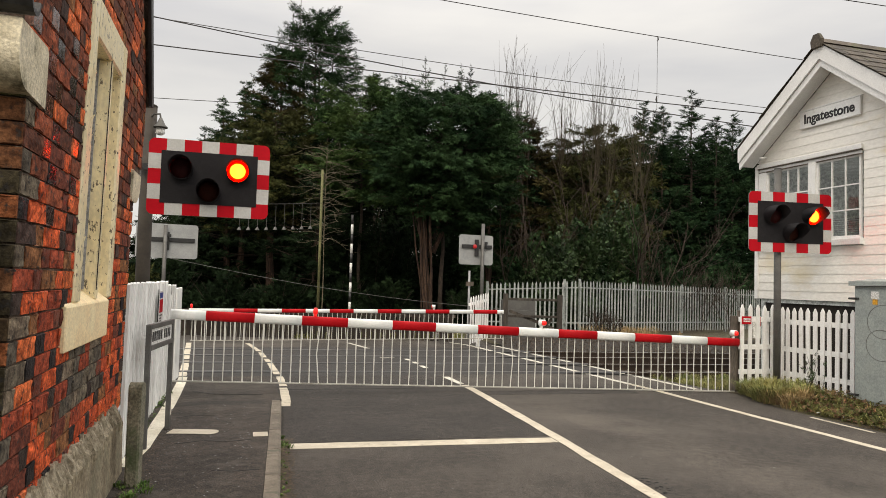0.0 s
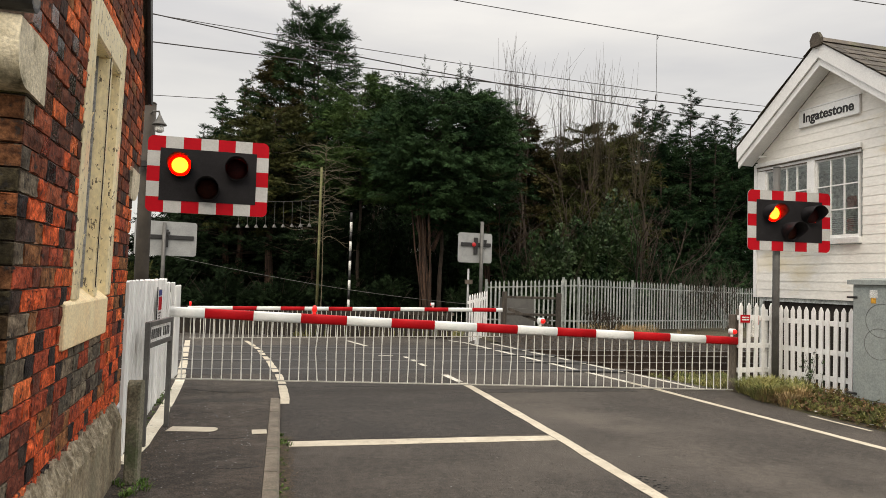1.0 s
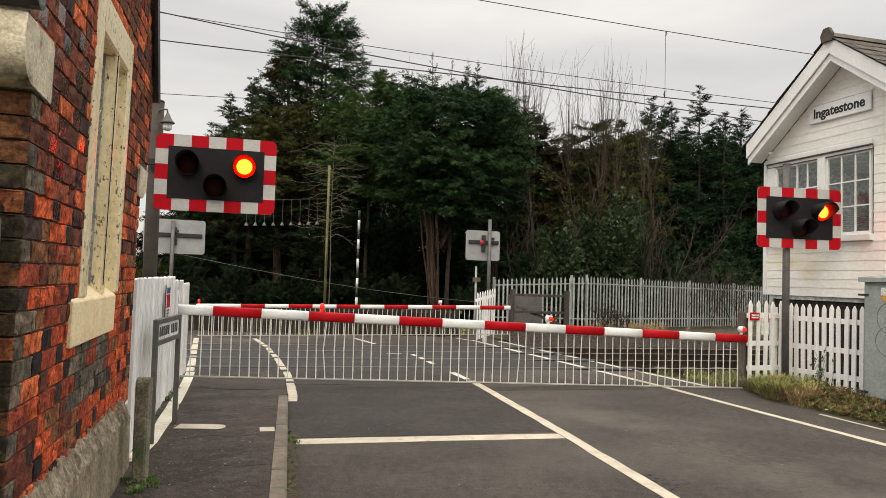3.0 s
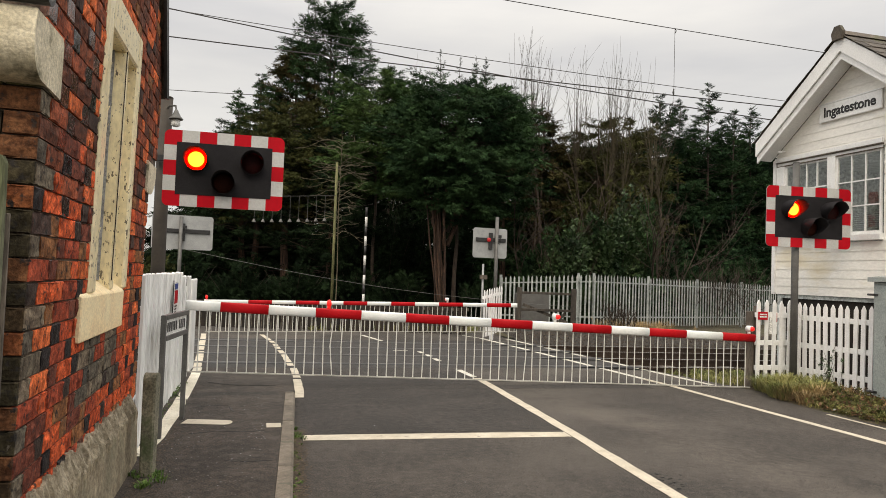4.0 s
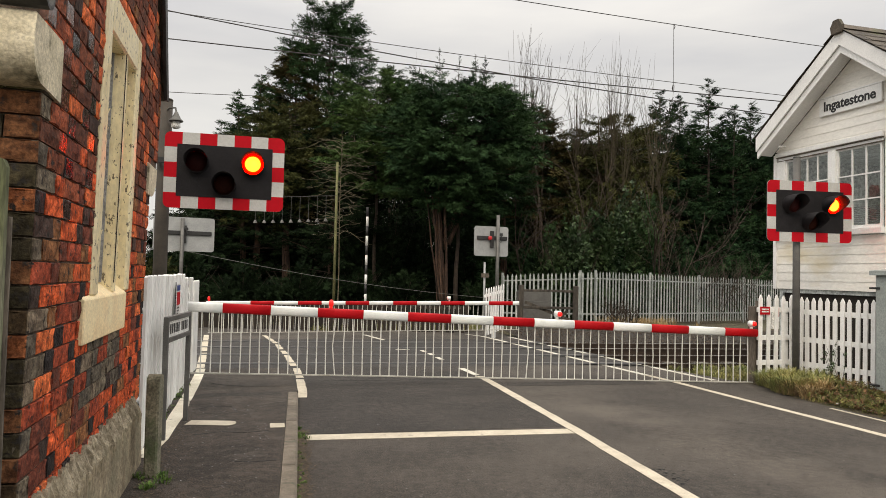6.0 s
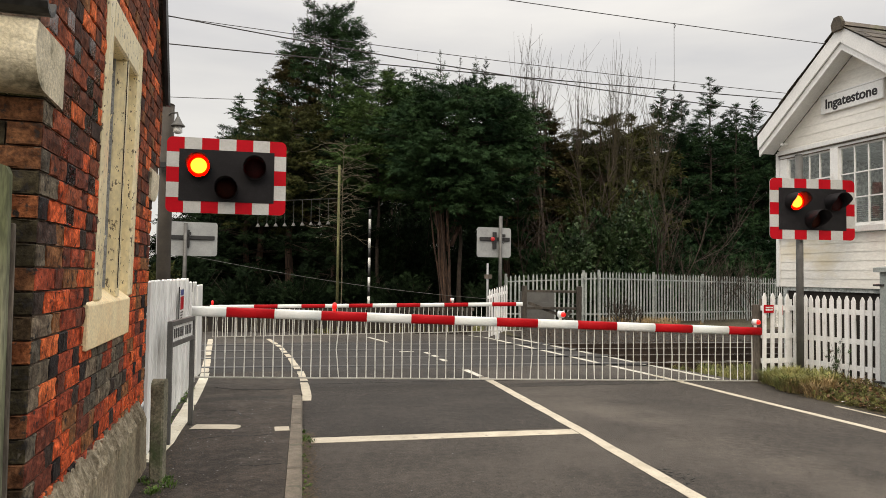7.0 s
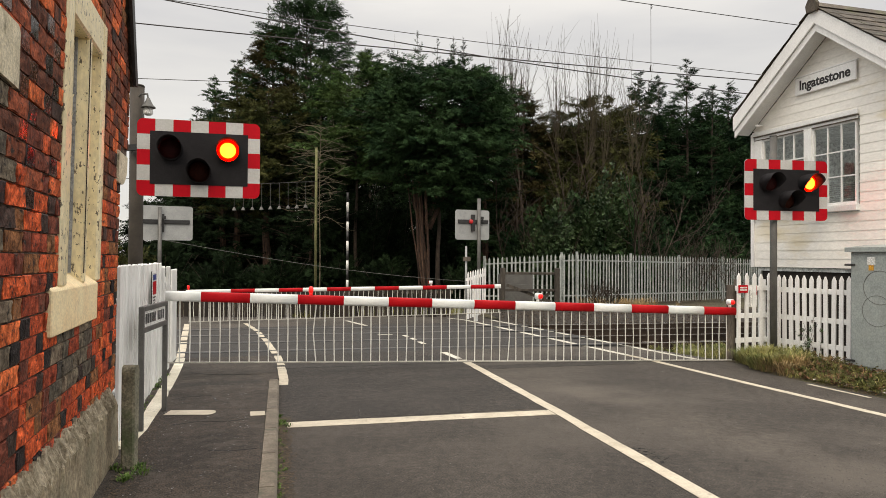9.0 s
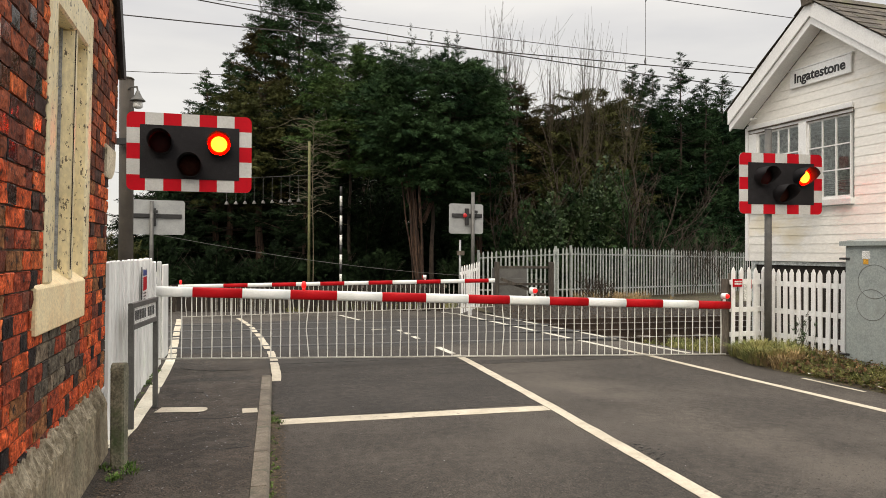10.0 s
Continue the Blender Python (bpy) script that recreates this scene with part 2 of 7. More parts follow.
PLINTH_TOP = material("crumbling_mortar", (0.17, 0.14, 0.095), (0.36, 0.31, 0.225), 14.0, 50.0, 0.95, 0, 0.8, stain=(0.11, 0.10, 0.06), stain_scale=7.0, stain_at=(0.56, 0.72), distance=0.012, fine_mix=0.25)
MORTAR = material("sooty_mortar", (0.030, 0.021, 0.016), (0.16, 0.112, 0.078), 7.0, 90.0, 0.95, 0, 1.0, stain=(0.05, 0.047, 0.042), stain_scale=3.0)
CREAM = material("peeling_cream_paint", (0.78, 0.66, 0.41), (0.85, 0.75, 0.51), 3.0, 45.0, 0.40, 0, 0.3, stain=(0.15, 0.12, 0.08), stain_scale=44.0, stain_at=(0.600, 0.622), fine_mix=0.1, stretch=(1, 1, 0.55))
SILL_PAINT = material("weathered_sill_paint", (0.80, 0.60, 0.34), (0.88, 0.74, 0.47), 4.0, 60.0, 0.7, 0, 0.15, stain=(0.48, 0.32, 0.18), stain_scale=6.0, stain_at=(0.6, 0.8), fine_mix=0.12)
STONE = material("painted_stone", (0.50, 0.44, 0.31), (0.68, 0.61, 0.46), 9.0, 70.0, 0.85, 0, 0.5, stain=(0.11, 0.10, 0.06), stain_scale=11.0, stain_at=(0.55, 0.72), fine_mix=0.2)
PLINTH = material("cement_render", (0.165, 0.132, 0.085), (0.32, 0.265, 0.178), 7.0, 34.0, 0.95, 0, 0.8, stain=(0.12, 0.12, 0.075), stain_scale=3.5, stain_at=(0.5, 0.75), distance=0.012, fine_mix=0.30)
ALGAE_TIMBER = material("algae_stained_timber", (0.10, 0.11, 0.055), (0.24, 0.23, 0.17), 5.0, 70.0, 0.9, 0, 0.6, stain=(0.28, 0.26, 0.22), stain_scale=5.0, stretch=(1, 1, 0.15))
FENCE_LINE = material("bright_edge_paint", (0.60, 0.55, 0.43), (0.74, 0.70, 0.58), 4.0, 70.0, 0.75, 0, 0.5, stain=(0.16, 0.14, 0.11), stain_scale=10.0, stain_at=(0.62, 0.70), fine_mix=0.12)
POST_CONCRETE = material("mossy_concrete", (0.13, 0.125, 0.085), (0.24, 0.215, 0.155), 7.0, 60.0, 0.95, 0, 0.5, stain=(0.07, 0.09, 0.04), stain_scale=5.0)
WHITE = material("white_gloss_paint", (0.78, 0.78, 0.77), (0.86, 0.86, 0.85), 2.0, 40.0, 0.45, 0, 0.12, vary=0.05, stain=(0.50, 0.48, 0.42), stain_scale=4.0, stain_at=(0.6, 0.85), fine_mix=0.05)
FENCE_WHITE = material("streaked_fence_paint", (0.75, 0.75, 0.73), (0.86, 0.86, 0.84), 3.0, 40.0, 0.5, 0, 0.15, vary=0.10, stain=(0.42, 0.42, 0.38), stain_scale=7.0, stain_at=(0.60, 0.82), fine_mix=0.08, stretch=(1, 1, 0.12))
BOARDS = material("white_boarding_paint", (0.85, 0.825, 0.77), (0.91, 0.89, 0.835), 1.2, 35.0, 0.5, 0, 0.15, vary=0.03, stain=(0.70, 0.60, 0.40), stain_scale=0.9, stain_at=(0.58, 0.72), fine_mix=0.05, stretch=(1, 0.4, 1))
SLATE = material("roof_slate", (0.042, 0.034, 0.027), (0.092, 0.074, 0.056), 3.0, 60.0, 0.8, 0, 0.6, vary=0.4, stain=(0.075, 0.078, 0.035), stain_scale=4.0)
BLACK_IRON = material("black_iron", (0.016, 0.016, 0.017), (0.03, 0.03, 0.03), 6.0, 60.0, 0.5, 0, 0.2)
RED_PAINT = material("barrier_red", (0.38, 0.004, 0.008), (0.46, 0.006, 0.011), 2.0, 40.0, 0.5, 0, 0.05, fine_mix=0.08, spec=0.15)
BOOM_WHITE = material("barrier_white", (0.72, 0.76, 0.74), (0.84, 0.84, 0.82), 3.0, 50.0, 0.4, 0, 0.05, stain=(0.55, 0.54, 0.48), stain_scale=5.0, stain_at=(0.62, 0.9), fine_mix=0.03)
SKIRT_RAIL = material("dirty_aluminium_rail", (0.34, 0.33, 0.29), (0.50, 0.48, 0.43), 6.0, 60.0, 0.6, 0.1, 0.1, stain=(0.20, 0.18, 0.15), stain_scale=3.0, fine_mix=0.12)
GALV_BAR = material("dull_aluminium_bar", (0.72, 0.71, 0.66), (0.85, 0.84, 0.79), 3.0, 60.0, 0.5, 0.2, 0.1, vary=0.08, fine_mix=0.06)
PANEL_BLACK = material("matt_black_panel", (0.010, 0.009, 0.011), (0.015, 0.014, 0.016), 4.0, 80.0, 0.75, 0, 0.1, spec=0.25)
REFLECT_RED = material("reflective_red", (0.42, 0.004, 0.012), (0.48, 0.005, 0.015), 3.0, 50.0, 0.55, 0, 0.03, fine_mix=0.05, spec=0.12)
REFLECT_WHITE = material("reflective_white", (0.46, 0.46, 0.45), (0.53, 0.53, 0.52), 3.0, 50.0, 0.4, 0, 0.05, fine_mix=0.06)
STEEL_GREY = material("grey_steel_post", (0.098, 0.096, 0.09), (0.145, 0.142, 0.134), 5.0, 70.0, 0.55, 0.4, 0.1, fine_mix=0.14)
DARK_POST = material("dark_painted_post", (0.085, 0.083, 0.08), (0.12, 0.117, 0.11), 5.0, 70.0, 0.6, 0.1, 0.1, fine_mix=0.12)
BROWN_POST = material("dull_brown_pole", (0.040, 0.033, 0.026), (0.060, 0.049, 0.039), 5.0, 70.0, 0.75, 0.0, 0.2, fine_mix=0.15)
SIGN_BACK = material("bare_aluminium", (0.30, 0.31, 0.31), (0.38, 0.39, 0.39), 3.0, 60.0, 0.55, 0.2, 0.1, fine_mix=0.1)
PALISADE = material("galvanised_pale", (0.27, 0.30, 0.295), (0.40, 0.425, 0.41), 3.0, 50.0, 0.6, 0.3, 0.2, vary=0.16)
CABINET = material("galvanised_sheet", (0.28, 0.315, 0.305), (0.36, 0.395, 0.38), 5.0, 50.0, 0.55, 0.2, 0.1, fine_mix=0.15, stain=(0.24, 0.265, 0.25), stain_scale=5.0, stain_at=(0.5, 0.75))
DARK_SLAT = material("rotting_dark_timber", (0.012, 0.009, 0.007), (0.030, 0.022, 0.016), 6.0, 60.0, 0.95, 0, 0.6, vary=0.3, stretch=(1, 1, 0.2))
GATE_TIMBER = material("dark_weathered_timber", (0.040, 0.034, 0.028), (0.090, 0.076, 0.062), 6.0, 60.0, 0.9, 0, 0.6, vary=0.2, stretch=(1, 1, 0.2))
OLD_TIMBER = material("weathered_timber", (0.075, 0.062, 0.05), (0.15, 0.125, 0.1), 6.0, 60.0, 0.9, 0, 0.6, vary=0.2, stretch=(1, 1, 0.2))
BARK = material("cypress_bark", (0.020, 0.012, 0.009), (0.105, 0.058, 0.037), 14.0, 60.0, 0.95, 0, 1.0, stretch=(1, 1, 0.10), distance=0.04, fine_mix=0.5)
BARK_GREY = material("bare_twig_bark", (0.026, 0.018, 0.013), (0.055, 0.039, 0.028), 5.0, 40.0, 0.95, 0, 0.3)
BARK_OLIVE = material("olive_twig_bark", (0.026, 0.021, 0.011), (0.058, 0.046, 0.023), 5.0, 40.0, 0.95, 0, 0.3)
BARK_PALE = material("pale_twig_bark", (0.10, 0.085, 0.055), (0.18, 0.155, 0.105), 5.0, 40.0, 0.95, 0, 0.3)
LEAF_DARK = material("dark_cypress_foliage", (0.009, 0.024, 0.011), (0.042, 0.081, 0.032), 0.8, 6.0, 0.9, 0, 0, vary=0.4, islands=True, spec=0.08)
LEAF_MID = material("green_cypress_foliage", (0.023, 0.050, 0.017), (0.073, 0.117, 0.037), 0.8, 6.0, 0.9, 0, 0, vary=0.4, islands=True, spec=0.08)
LEAF_OLIVE = material("olive_cypress_foliage", (0.026, 0.033, 0.011), (0.075, 0.076, 0.026), 0.8, 6.0, 0.9, 0, 0, vary=0.4, islands=True, spec=0.08)
LEAF_BRONZE = material("bronze_cypress_foliage", (0.026, 0.026, 0.011), (0.072, 0.058, 0.023), 0.8, 6.0, 0.9, 0, 0, vary=0.4, islands=True, spec=0.08)
# Shaded copy of LEAF_DARK: the shade is put into the leaf colour.
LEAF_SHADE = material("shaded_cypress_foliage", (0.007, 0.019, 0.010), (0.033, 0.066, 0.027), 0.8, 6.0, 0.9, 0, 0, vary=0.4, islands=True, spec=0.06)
LEAF_IVY = material("ivy_leaves", (0.014, 0.032, 0.013), (0.052, 0.085, 0.032), 1.0, 8.0, 0.5, 0, 0, vary=0.4, islands=True, spec=0.25)
WEED = material("low_green_weeds", (0.055, 0.105, 0.022), (0.13, 0.20, 0.05), 6.0, 20.0, 0.7, 0, 0, vary=0.35, islands=True, spec=0.2)
GRASS = material("verge_grass", (0.10, 0.135, 0.035), (0.31, 0.28, 0.10), 2.6, 8.0, 0.8, 0, 0, vary=0.35, islands=True)
STRAW = material("dead_grass", (0.24, 0.17, 0.08), (0.42, 0.30, 0.15), 3.0, 8.0, 0.9, 0, 0, vary=0.3, islands=True)
GRIT = material("gutter_grit", (0.035, 0.027, 0.018), (0.115, 0.082, 0.050), 30.0, 90.0, 0.95, 0, 0, vary=0.5, islands=True)
LITTER = material("dead_leaves", (0.08, 0.042, 0.022), (0.20, 0.105, 0.052), 6.0, 30.0, 0.9, 0, 0, vary=0.5, islands=True)
STRIP = material("blue_grey_strip", (0.20, 0.21, 0.23), (0.30, 0.31, 0.33), 8.0, 60.0, 0.5)
DECK_RAIL = material("dull_crossing_rail", (0.10, 0.095, 0.09), (0.17, 0.16, 0.15), 4.0, 60.0, 0.5, 0.4, 0.1)
CHIP = material("asphalt_chip", (0.010, 0.009, 0.008), (0.13, 0.115, 0.10), 60.0, 200.0, 0.9, 0, 0, vary=0.6, islands=True)
LINE_WHITE = material("white_road_paint", (0.50, 0.47, 0.40), (0.62, 0.59, 0.52), 5.0, 70.0, 0.8, 0, 0.5, stain=(0.30, 0.28, 0.25), stain_scale=9.0, stain_at=(0.58, 0.74), fine_mix=0.15)
# Near-black leaf colour with the shade under the trees painted in.
LEAF_DEEP_SHADE = material("shade_darkened_foliage", (0.004, 0.009, 0.004), (0.015, 0.028, 0.011), 0.8, 6.0, 0.9, 0, 0, vary=0.4, islands=True, spec=0.08)
BRAMBLE = material("low_weedy_leaves", (0.05, 0.062, 0.018), (0.13, 0.12, 0.04), 3.0, 20.0, 0.8, 0, 0, vary=0.45, islands=True, spec=0.2)
GLASS = glass("window_glass")
ROOM = material("dim_room_lining", (0.38, 0.41, 0.40), (0.50, 0.53, 0.52), 1.0, 20.0, 0.8)
BLIND = material("grey_blind_slat", (0.15, 0.16, 0.16), (0.22, 0.23, 0.23), 3.0, 30.0, 0.6, vary=0.1)
WIRE = material("overhead_wire_metal", (0.03, 0.028, 0.027), (0.05, 0.045, 0.042), 4.0, 30.0, 0.6, 0.2, 0)
LENS_DARK = material("dark_red_lens", (0.018, 0.003, 0.003), (0.03, 0.004, 0.004), 8.0, 90.0, 0.6, 0, 0.1, spec=0.1)
LENS_AMBER = material("dark_amber_lens", (0.030, 0.007, 0.004), (0.045, 0.011, 0.006), 8.0, 90.0, 0.6, 0, 0.1, spec=0.1)
LENS_LIT = glow("lit_red_lens", (1.0, 0.040, 0.0052), 27.0)
LENS_RIM = glow("lit_red_lens_rim", (1.0, 0.0014, 0.0011), 28.0)
TELL_TALE = glow("dull_red_tell_tale", (1.0, 0.05, 0.06), 0.22)
BOOM_LIGHT = glow("red_boom_light", (1.0, 0.015, 0.012), 0.75)
LETTER = material("black_letter", (0.012, 0.012, 0.013), (0.02, 0.02, 0.02), 6.0, 60.0, 0.5)
SIGN_WHITE = material("sign_face_white", (0.66, 0.66, 0.64), (0.74, 0.74, 0.72), 4.0, 60.0, 0.45, 0, 0.05, stain=(0.5, 0.48, 0.42), stain_scale=7.0)
SIGN_BLUE = material("sign_blue", (0.02, 0.05, 0.22), (0.03, 0.07, 0.28), 4.0, 60.0, 0.45)
YELLOW = material("label_yellow", (0.55, 0.27, 0.02), (0.65, 0.33, 0.03), 4.0, 60.0, 0.5)


def ground_z(y, x=0.0):
    """The lane falls gently across the railway, and to its right edge."""
    return -0.016 * min(max(y - 9.0, 0.0), 9.0) - 0.028 * min(max(x - 5.0, 0.0), 2.3)

# ---- ground, road, footway, kerb ----


def strip(bm, left, right, thick=0.03, lift=0.0, mat=0):
    """A slab between two lines of (x, y) that follows the fall of the lane."""
    n = len(left)
    top = [[bm.verts.new((x, y, ground_z(y, x) + lift)) for x, y in line] for line in (left, right)]
    low = [[bm.verts.new((x, y, ground_z(y, x) + lift - thick)) for x, y in line] for line in (left, right)]
    fs = []
    for i in range(n - 1):
        fs.append(bm.faces.new((top[0][i], top[1][i], top[1][i + 1], top[0][i + 1])))
        fs.append(bm.faces.new((top[0][i], top[0][i + 1], low[0][i + 1], low[0][i])))
        fs.append(bm.faces.new((top[1][i + 1], top[1][i], low[1][i], low[1][i + 1])))
    fs.append(bm.faces.new((top[0][0], low[0][0], low[1][0], top[1][0])))
    fs.append(bm.faces.new((top[0][-1], top[1][-1], low[1][-1], low[0][-1])))
    for f in fs:
        f.material_index = mat
    bmesh.ops.recalc_face_normals(bm, faces=fs)


def kerb_x(y):
    """The road side of the kerb."""
    return 0.262 + 0.059 * (y - 4.6)


bm = bmesh.new()
xs = [-600, -150, -40, -15, -6, -3, -1.5, 0, 3, 6.2, 7.2, 9, 12, 18, 30, 60, 150, 600]
ys = [-400, -100, -30, -8, 0, 3, 6, 8, 9, 10, 11, 16.5, 18, 20, 24, 30, 45, 80, 200, 800]
grid = [[bm.verts.new((x, y, ground_z(y, x) - 0.05 - (0.16 if 10.5 < y < 17 and not -1.4 < x < 6.7 else 0.0))) for x in xs] for y in ys]
for j in range(len(ys) - 1):
    for i in range(len(xs) - 1):
        bm.faces.new((grid[j][i], grid[j][i + 1], grid[j + 1][i + 1], grid[j + 1][i]))
solo("ground", bm, SOIL, "brown soil with thin grass around the lane", "ground", kind="structure")

bm = bmesh.new()
road_y = [-40, -10, 0, 2, 4.6, 6, 7, 8.2, 9, 10, 10.9]
strip(bm, [(kerb_x(min(y, 8.4)), y) for y in road_y], [(5.0, y) for y in road_y], 0.05)
strip(bm, [(5.0, y) for y in road_y], [(7.02 if y < 8 else 7.25 - max(0, y - 8.2) * 0.12, y) for y in road_y], 0.05)
road_y = [16.5, 17.2, 18, 19, 20, 21]
strip(bm, [(-1.6, y) for y in road_y], [(5.0, y) for y in road_y], 0.05)
strip(bm, [(5.0, y) for y in road_y], [(6.9, y) for y in road_y], 0.05)
road = solo("road", bm, ASPHALT, "worn dark grey asphalt road with patched surface", "road", kind="structure")

bm = bmesh.new()
deck_y = [10.903, 11.55, 12.0, 13.0, 14.0, 15.0, 16.497]
strip(bm, [(-1.5, y) for y in deck_y], [(5.0, y) for y in deck_y], 0.06)
strip(bm, [(5.0, y) for y in deck_y], [(6.9, y) for y in deck_y], 0.06)
solo("crossing_deck", bm, DECK, "dark grey level crossing surface between the rails", "road", kind="structure")

bm = bmesh.new()
pave_y = [-40, -10, 0, 2, 4, 5, 6, 7, 7.6]


def pave_lift(y):
    return 0.08 if y <= 7.6 else max(0.006, 0.08 - (y - 7.6) * 0.055)


rows = []
for y in pave_y + [8.0, 8.4, 9.0, 10.0, 10.9]:
    k = kerb_x(min(y, 8.4)) - (0.111 if y < 8.3 else -0.002)
    rows.append([bm.verts.new((x, y, z)) for x, z in ((-0.98, ground_z(y) - 0.05), (-0.98, ground_z(y) + pave_lift(y)), (k, ground_z(y) + pave_lift(y)), (k, ground_z(y) - 0.05))])
for a, b in zip(rows, rows[1:]):
    for k in range(3):
        bm.faces.new((a[k], a[k + 1], b[k + 1], b[k]))
solo("pavement", bm, PAVING, "patched black asphalt footway beside the kerb", "pavement", kind="structure")

# kerb stones, one by one
kerb = thing("kerb", pose(0, 0, 0), "row of grey-brown concrete kerb stones", "kerb", kind="structure")
y = -4.252
while y < 8.2:
    y2 = min(y + 0.765, 8.35)
    bm = bmesh.new()
    top0, top1 = (0.085, 0.085 if y2 < 8.0 else 0.035)
    a, b = kerb_x(y), kerb_x(y2)
    vs = []
    for yy, k, t in ((y, a, top0), (y2 - 0.013, b, top1)):
        vs.append([bm.verts.new(p) for p in ((k - 0.108, yy, -0.06), (k - 0.108, yy, t), (k - 0.018, yy, t), (k, yy, t - 0.02), (k + 0.004, yy, -0.06))])
    for k in range(5):
        bm.faces.new((vs[0][k], vs[0][(k + 1) % 5], vs[1][(k + 1) % 5], vs[1][k]))
    bm.faces.new(vs[0][::-1])
    bm.faces.new(vs[1])
    bmesh.ops.recalc_face_normals(bm, faces=bm.faces[:])
    part("kerb_stone", bm, KERB, kerb)
    y += 0.765

# ---- painted lines ----


def ragged(points, width, rng, wob=0.006, step=0.22):
    """Left and right edges of a painted line along points, slightly uneven."""
    left, right = [], []
    for (x0, y0), (x1, y1) in zip(points, points[1:]):
        n = max(1, int(math.hypot(x1 - x0, y1 - y0) / step))
        nx, ny = (y1 - y0), -(x1 - x0)
        ln = math.hypot(nx, ny)
        nx, ny = nx / ln * width / 2, ny / ln * width / 2
        for i in range(n + (1 if (x1, y1) == points[-1] else 0)):
            t = i / n
            x, y = x0 + (x1 - x0) * t, y0 + (y1 - y0) * t
            e, g = 1 + rng.uniform(-wob, wob) * 2 / width, 1 + rng.uniform(-wob, wob) * 2 / width
            left.append((x - nx * e, y - ny * e))
            right.append((x + nx * g, y + ny * g))
    return left, right


def painted(points, width, label, lift=0.0, wob=0.006, paint=None, rounded=False):
    bm = bmesh.new()
    l, r = ragged(points, width, random.Random(int(points[0][0] * 100 + points[0][1] * 37)), wob)
    if rounded:
        (xa, ya), (xb, yb) = points[-2:]
        ln = math.hypot(xb - xa, yb - ya)
        ux, uy = (xb - xa) / ln, (yb - ya) / ln
        for q in (25, 50, 70, 86):
            f, g = 0.36 * width * math.sin(math.radians(q)), 0.5 * width * math.cos(math.radians(q))
            l.append((xb + ux * f - uy * g, yb + uy * f + ux * g))
            r.append((xb + ux * f + uy * g, yb + uy * f - ux * g))
    strip(bm, l, r, 0.003, 0.005 + lift)
    solo("road_marking", bm, paint or (LINE if points[0][1] < 9.0 or points[0][0] < 1.0 else LINE_WHITE), label, "road marking", "road markings", kind="structure")


painted([(0.43, 6.10), (2.93, 5.97)], 0.20, "worn cream stop line across the lane")
painted([(2.83, 3.4), (2.95, 5.3), (3.0, 5.97), (3.08, 7.6), (3.18, 9.6)], 0.118, "worn cream centre line on the road")
painted([(3.18, 9.75), (3.19, 10.6)], 0.10, "worn cream centre line on the road")
for y0, y1, xa, xb in ((11.9, 12.3, 3.21, 3.22), (12.7, 13.0, 3.24, 3.25), (13.3, 13.6, 3.24, 3.24), (16.2, 17.9, 2.93, 2.72)):
    painted([(xa, y0), (xb, y1)], 0.09, "faded white dash of the centre line")
painted([(2.75, 13.85), (3.05, 13.83)], 0.06, "faded white dash of the centre line")
painted([(2.6, -3.0), (2.83, 3.2)], 0.105, "worn cream centre line on the road")
painted([(6.17, 3.0), (6.10, 5.0), (6.02, 7.0), (5.97, 8.5), (5.95, 9.6)], 0.115, "cream edge line along the carriageway")
for y0, y1 in ((9.65, 10.85), (10.95, 12.75), (12.9, 13.95), (14.05, 17.6)):
    painted([(5.95 - (y0 - 9.7) * 0.012, y0), (5.95 - (y1 - 9.7) * 0.012, y1)], 0.12, "white edge line across the railway")
painted([(5.88, 17.62), (5.58, 18.3)], 0.085, "white edge line across the railway")
for y0, y1 in ((9.1, 10.85), (10.95, 13.0), (13.25, 13.8), (14.05, 15.2), (15.35, 17.7)):
    painted([(6.82 - (y0 - 8.3) * 0.02, y0), (6.82 - (y1 - 8.3) * 0.02, y1)], 0.11, "white line along the footway across the railway")
painted([(6.81, 5.95), (6.80, 6.84)], 0.055, "white line at the foot of the verge")
painted([(0.522, 8.12), (0.553, 8.75), (0.570, 9.2), (0.577, 9.58)], 0.112, "white dash between road and footway")
for a, b in (((0.590, 9.75), (0.600, 10.85)), ((0.575, 11.15), (0.54, 12.9)), ((0.53, 13.1), (0.50, 13.7)), ((0.48, 14.0), (0.44, 15.1)), ((0.42, 15.4), (0.2, 17.7))):
    painted([a, b], 0.105 if a[1] < 12 else 0.10, "white dash between road and footway")
painted([(-0.80, 5.3), (-0.77, 5.9), (-0.745, 6.5), (-0.737, 7.1), (-0.738, 7.6)], 0.125, "broken cream edge line on the footway", 0.082, 0.012, FENCE_LINE)
bm = bmesh.new()
across = [[bm.verts.new((x + d, y, ground_z(y) + pave_lift(y) + 0.006)) for d in (-0.062, 0.063)] for x, y in ((-0.738, 7.63), (-0.742, 8.0), (-0.752, 8.4), (-0.762, 8.94), (-0.775, 10.0), (-0.80, 10.86))]
for a, b in zip(across, across[1:]):
    bm.faces.new((a[0], a[1], b[1], b[0]))
solo("road_marking", bm, FENCE_LINE, "broken cream edge line on the footway", "road marking", "road markings", kind="structure")
for a, b in (((-0.82, 11.0), (-0.93, 13.4)), ((-0.95, 13.7), (-1.16, 17.8))):
    painted([a, b], 0.12, "white edge line of the footway across the railway")
painted([(-0.605, 6.505), (-0.42, 6.46), (-0.255, 6.42)], 0.195, "short cream bar on the footway", 0.082, 0.004, rounded=True)
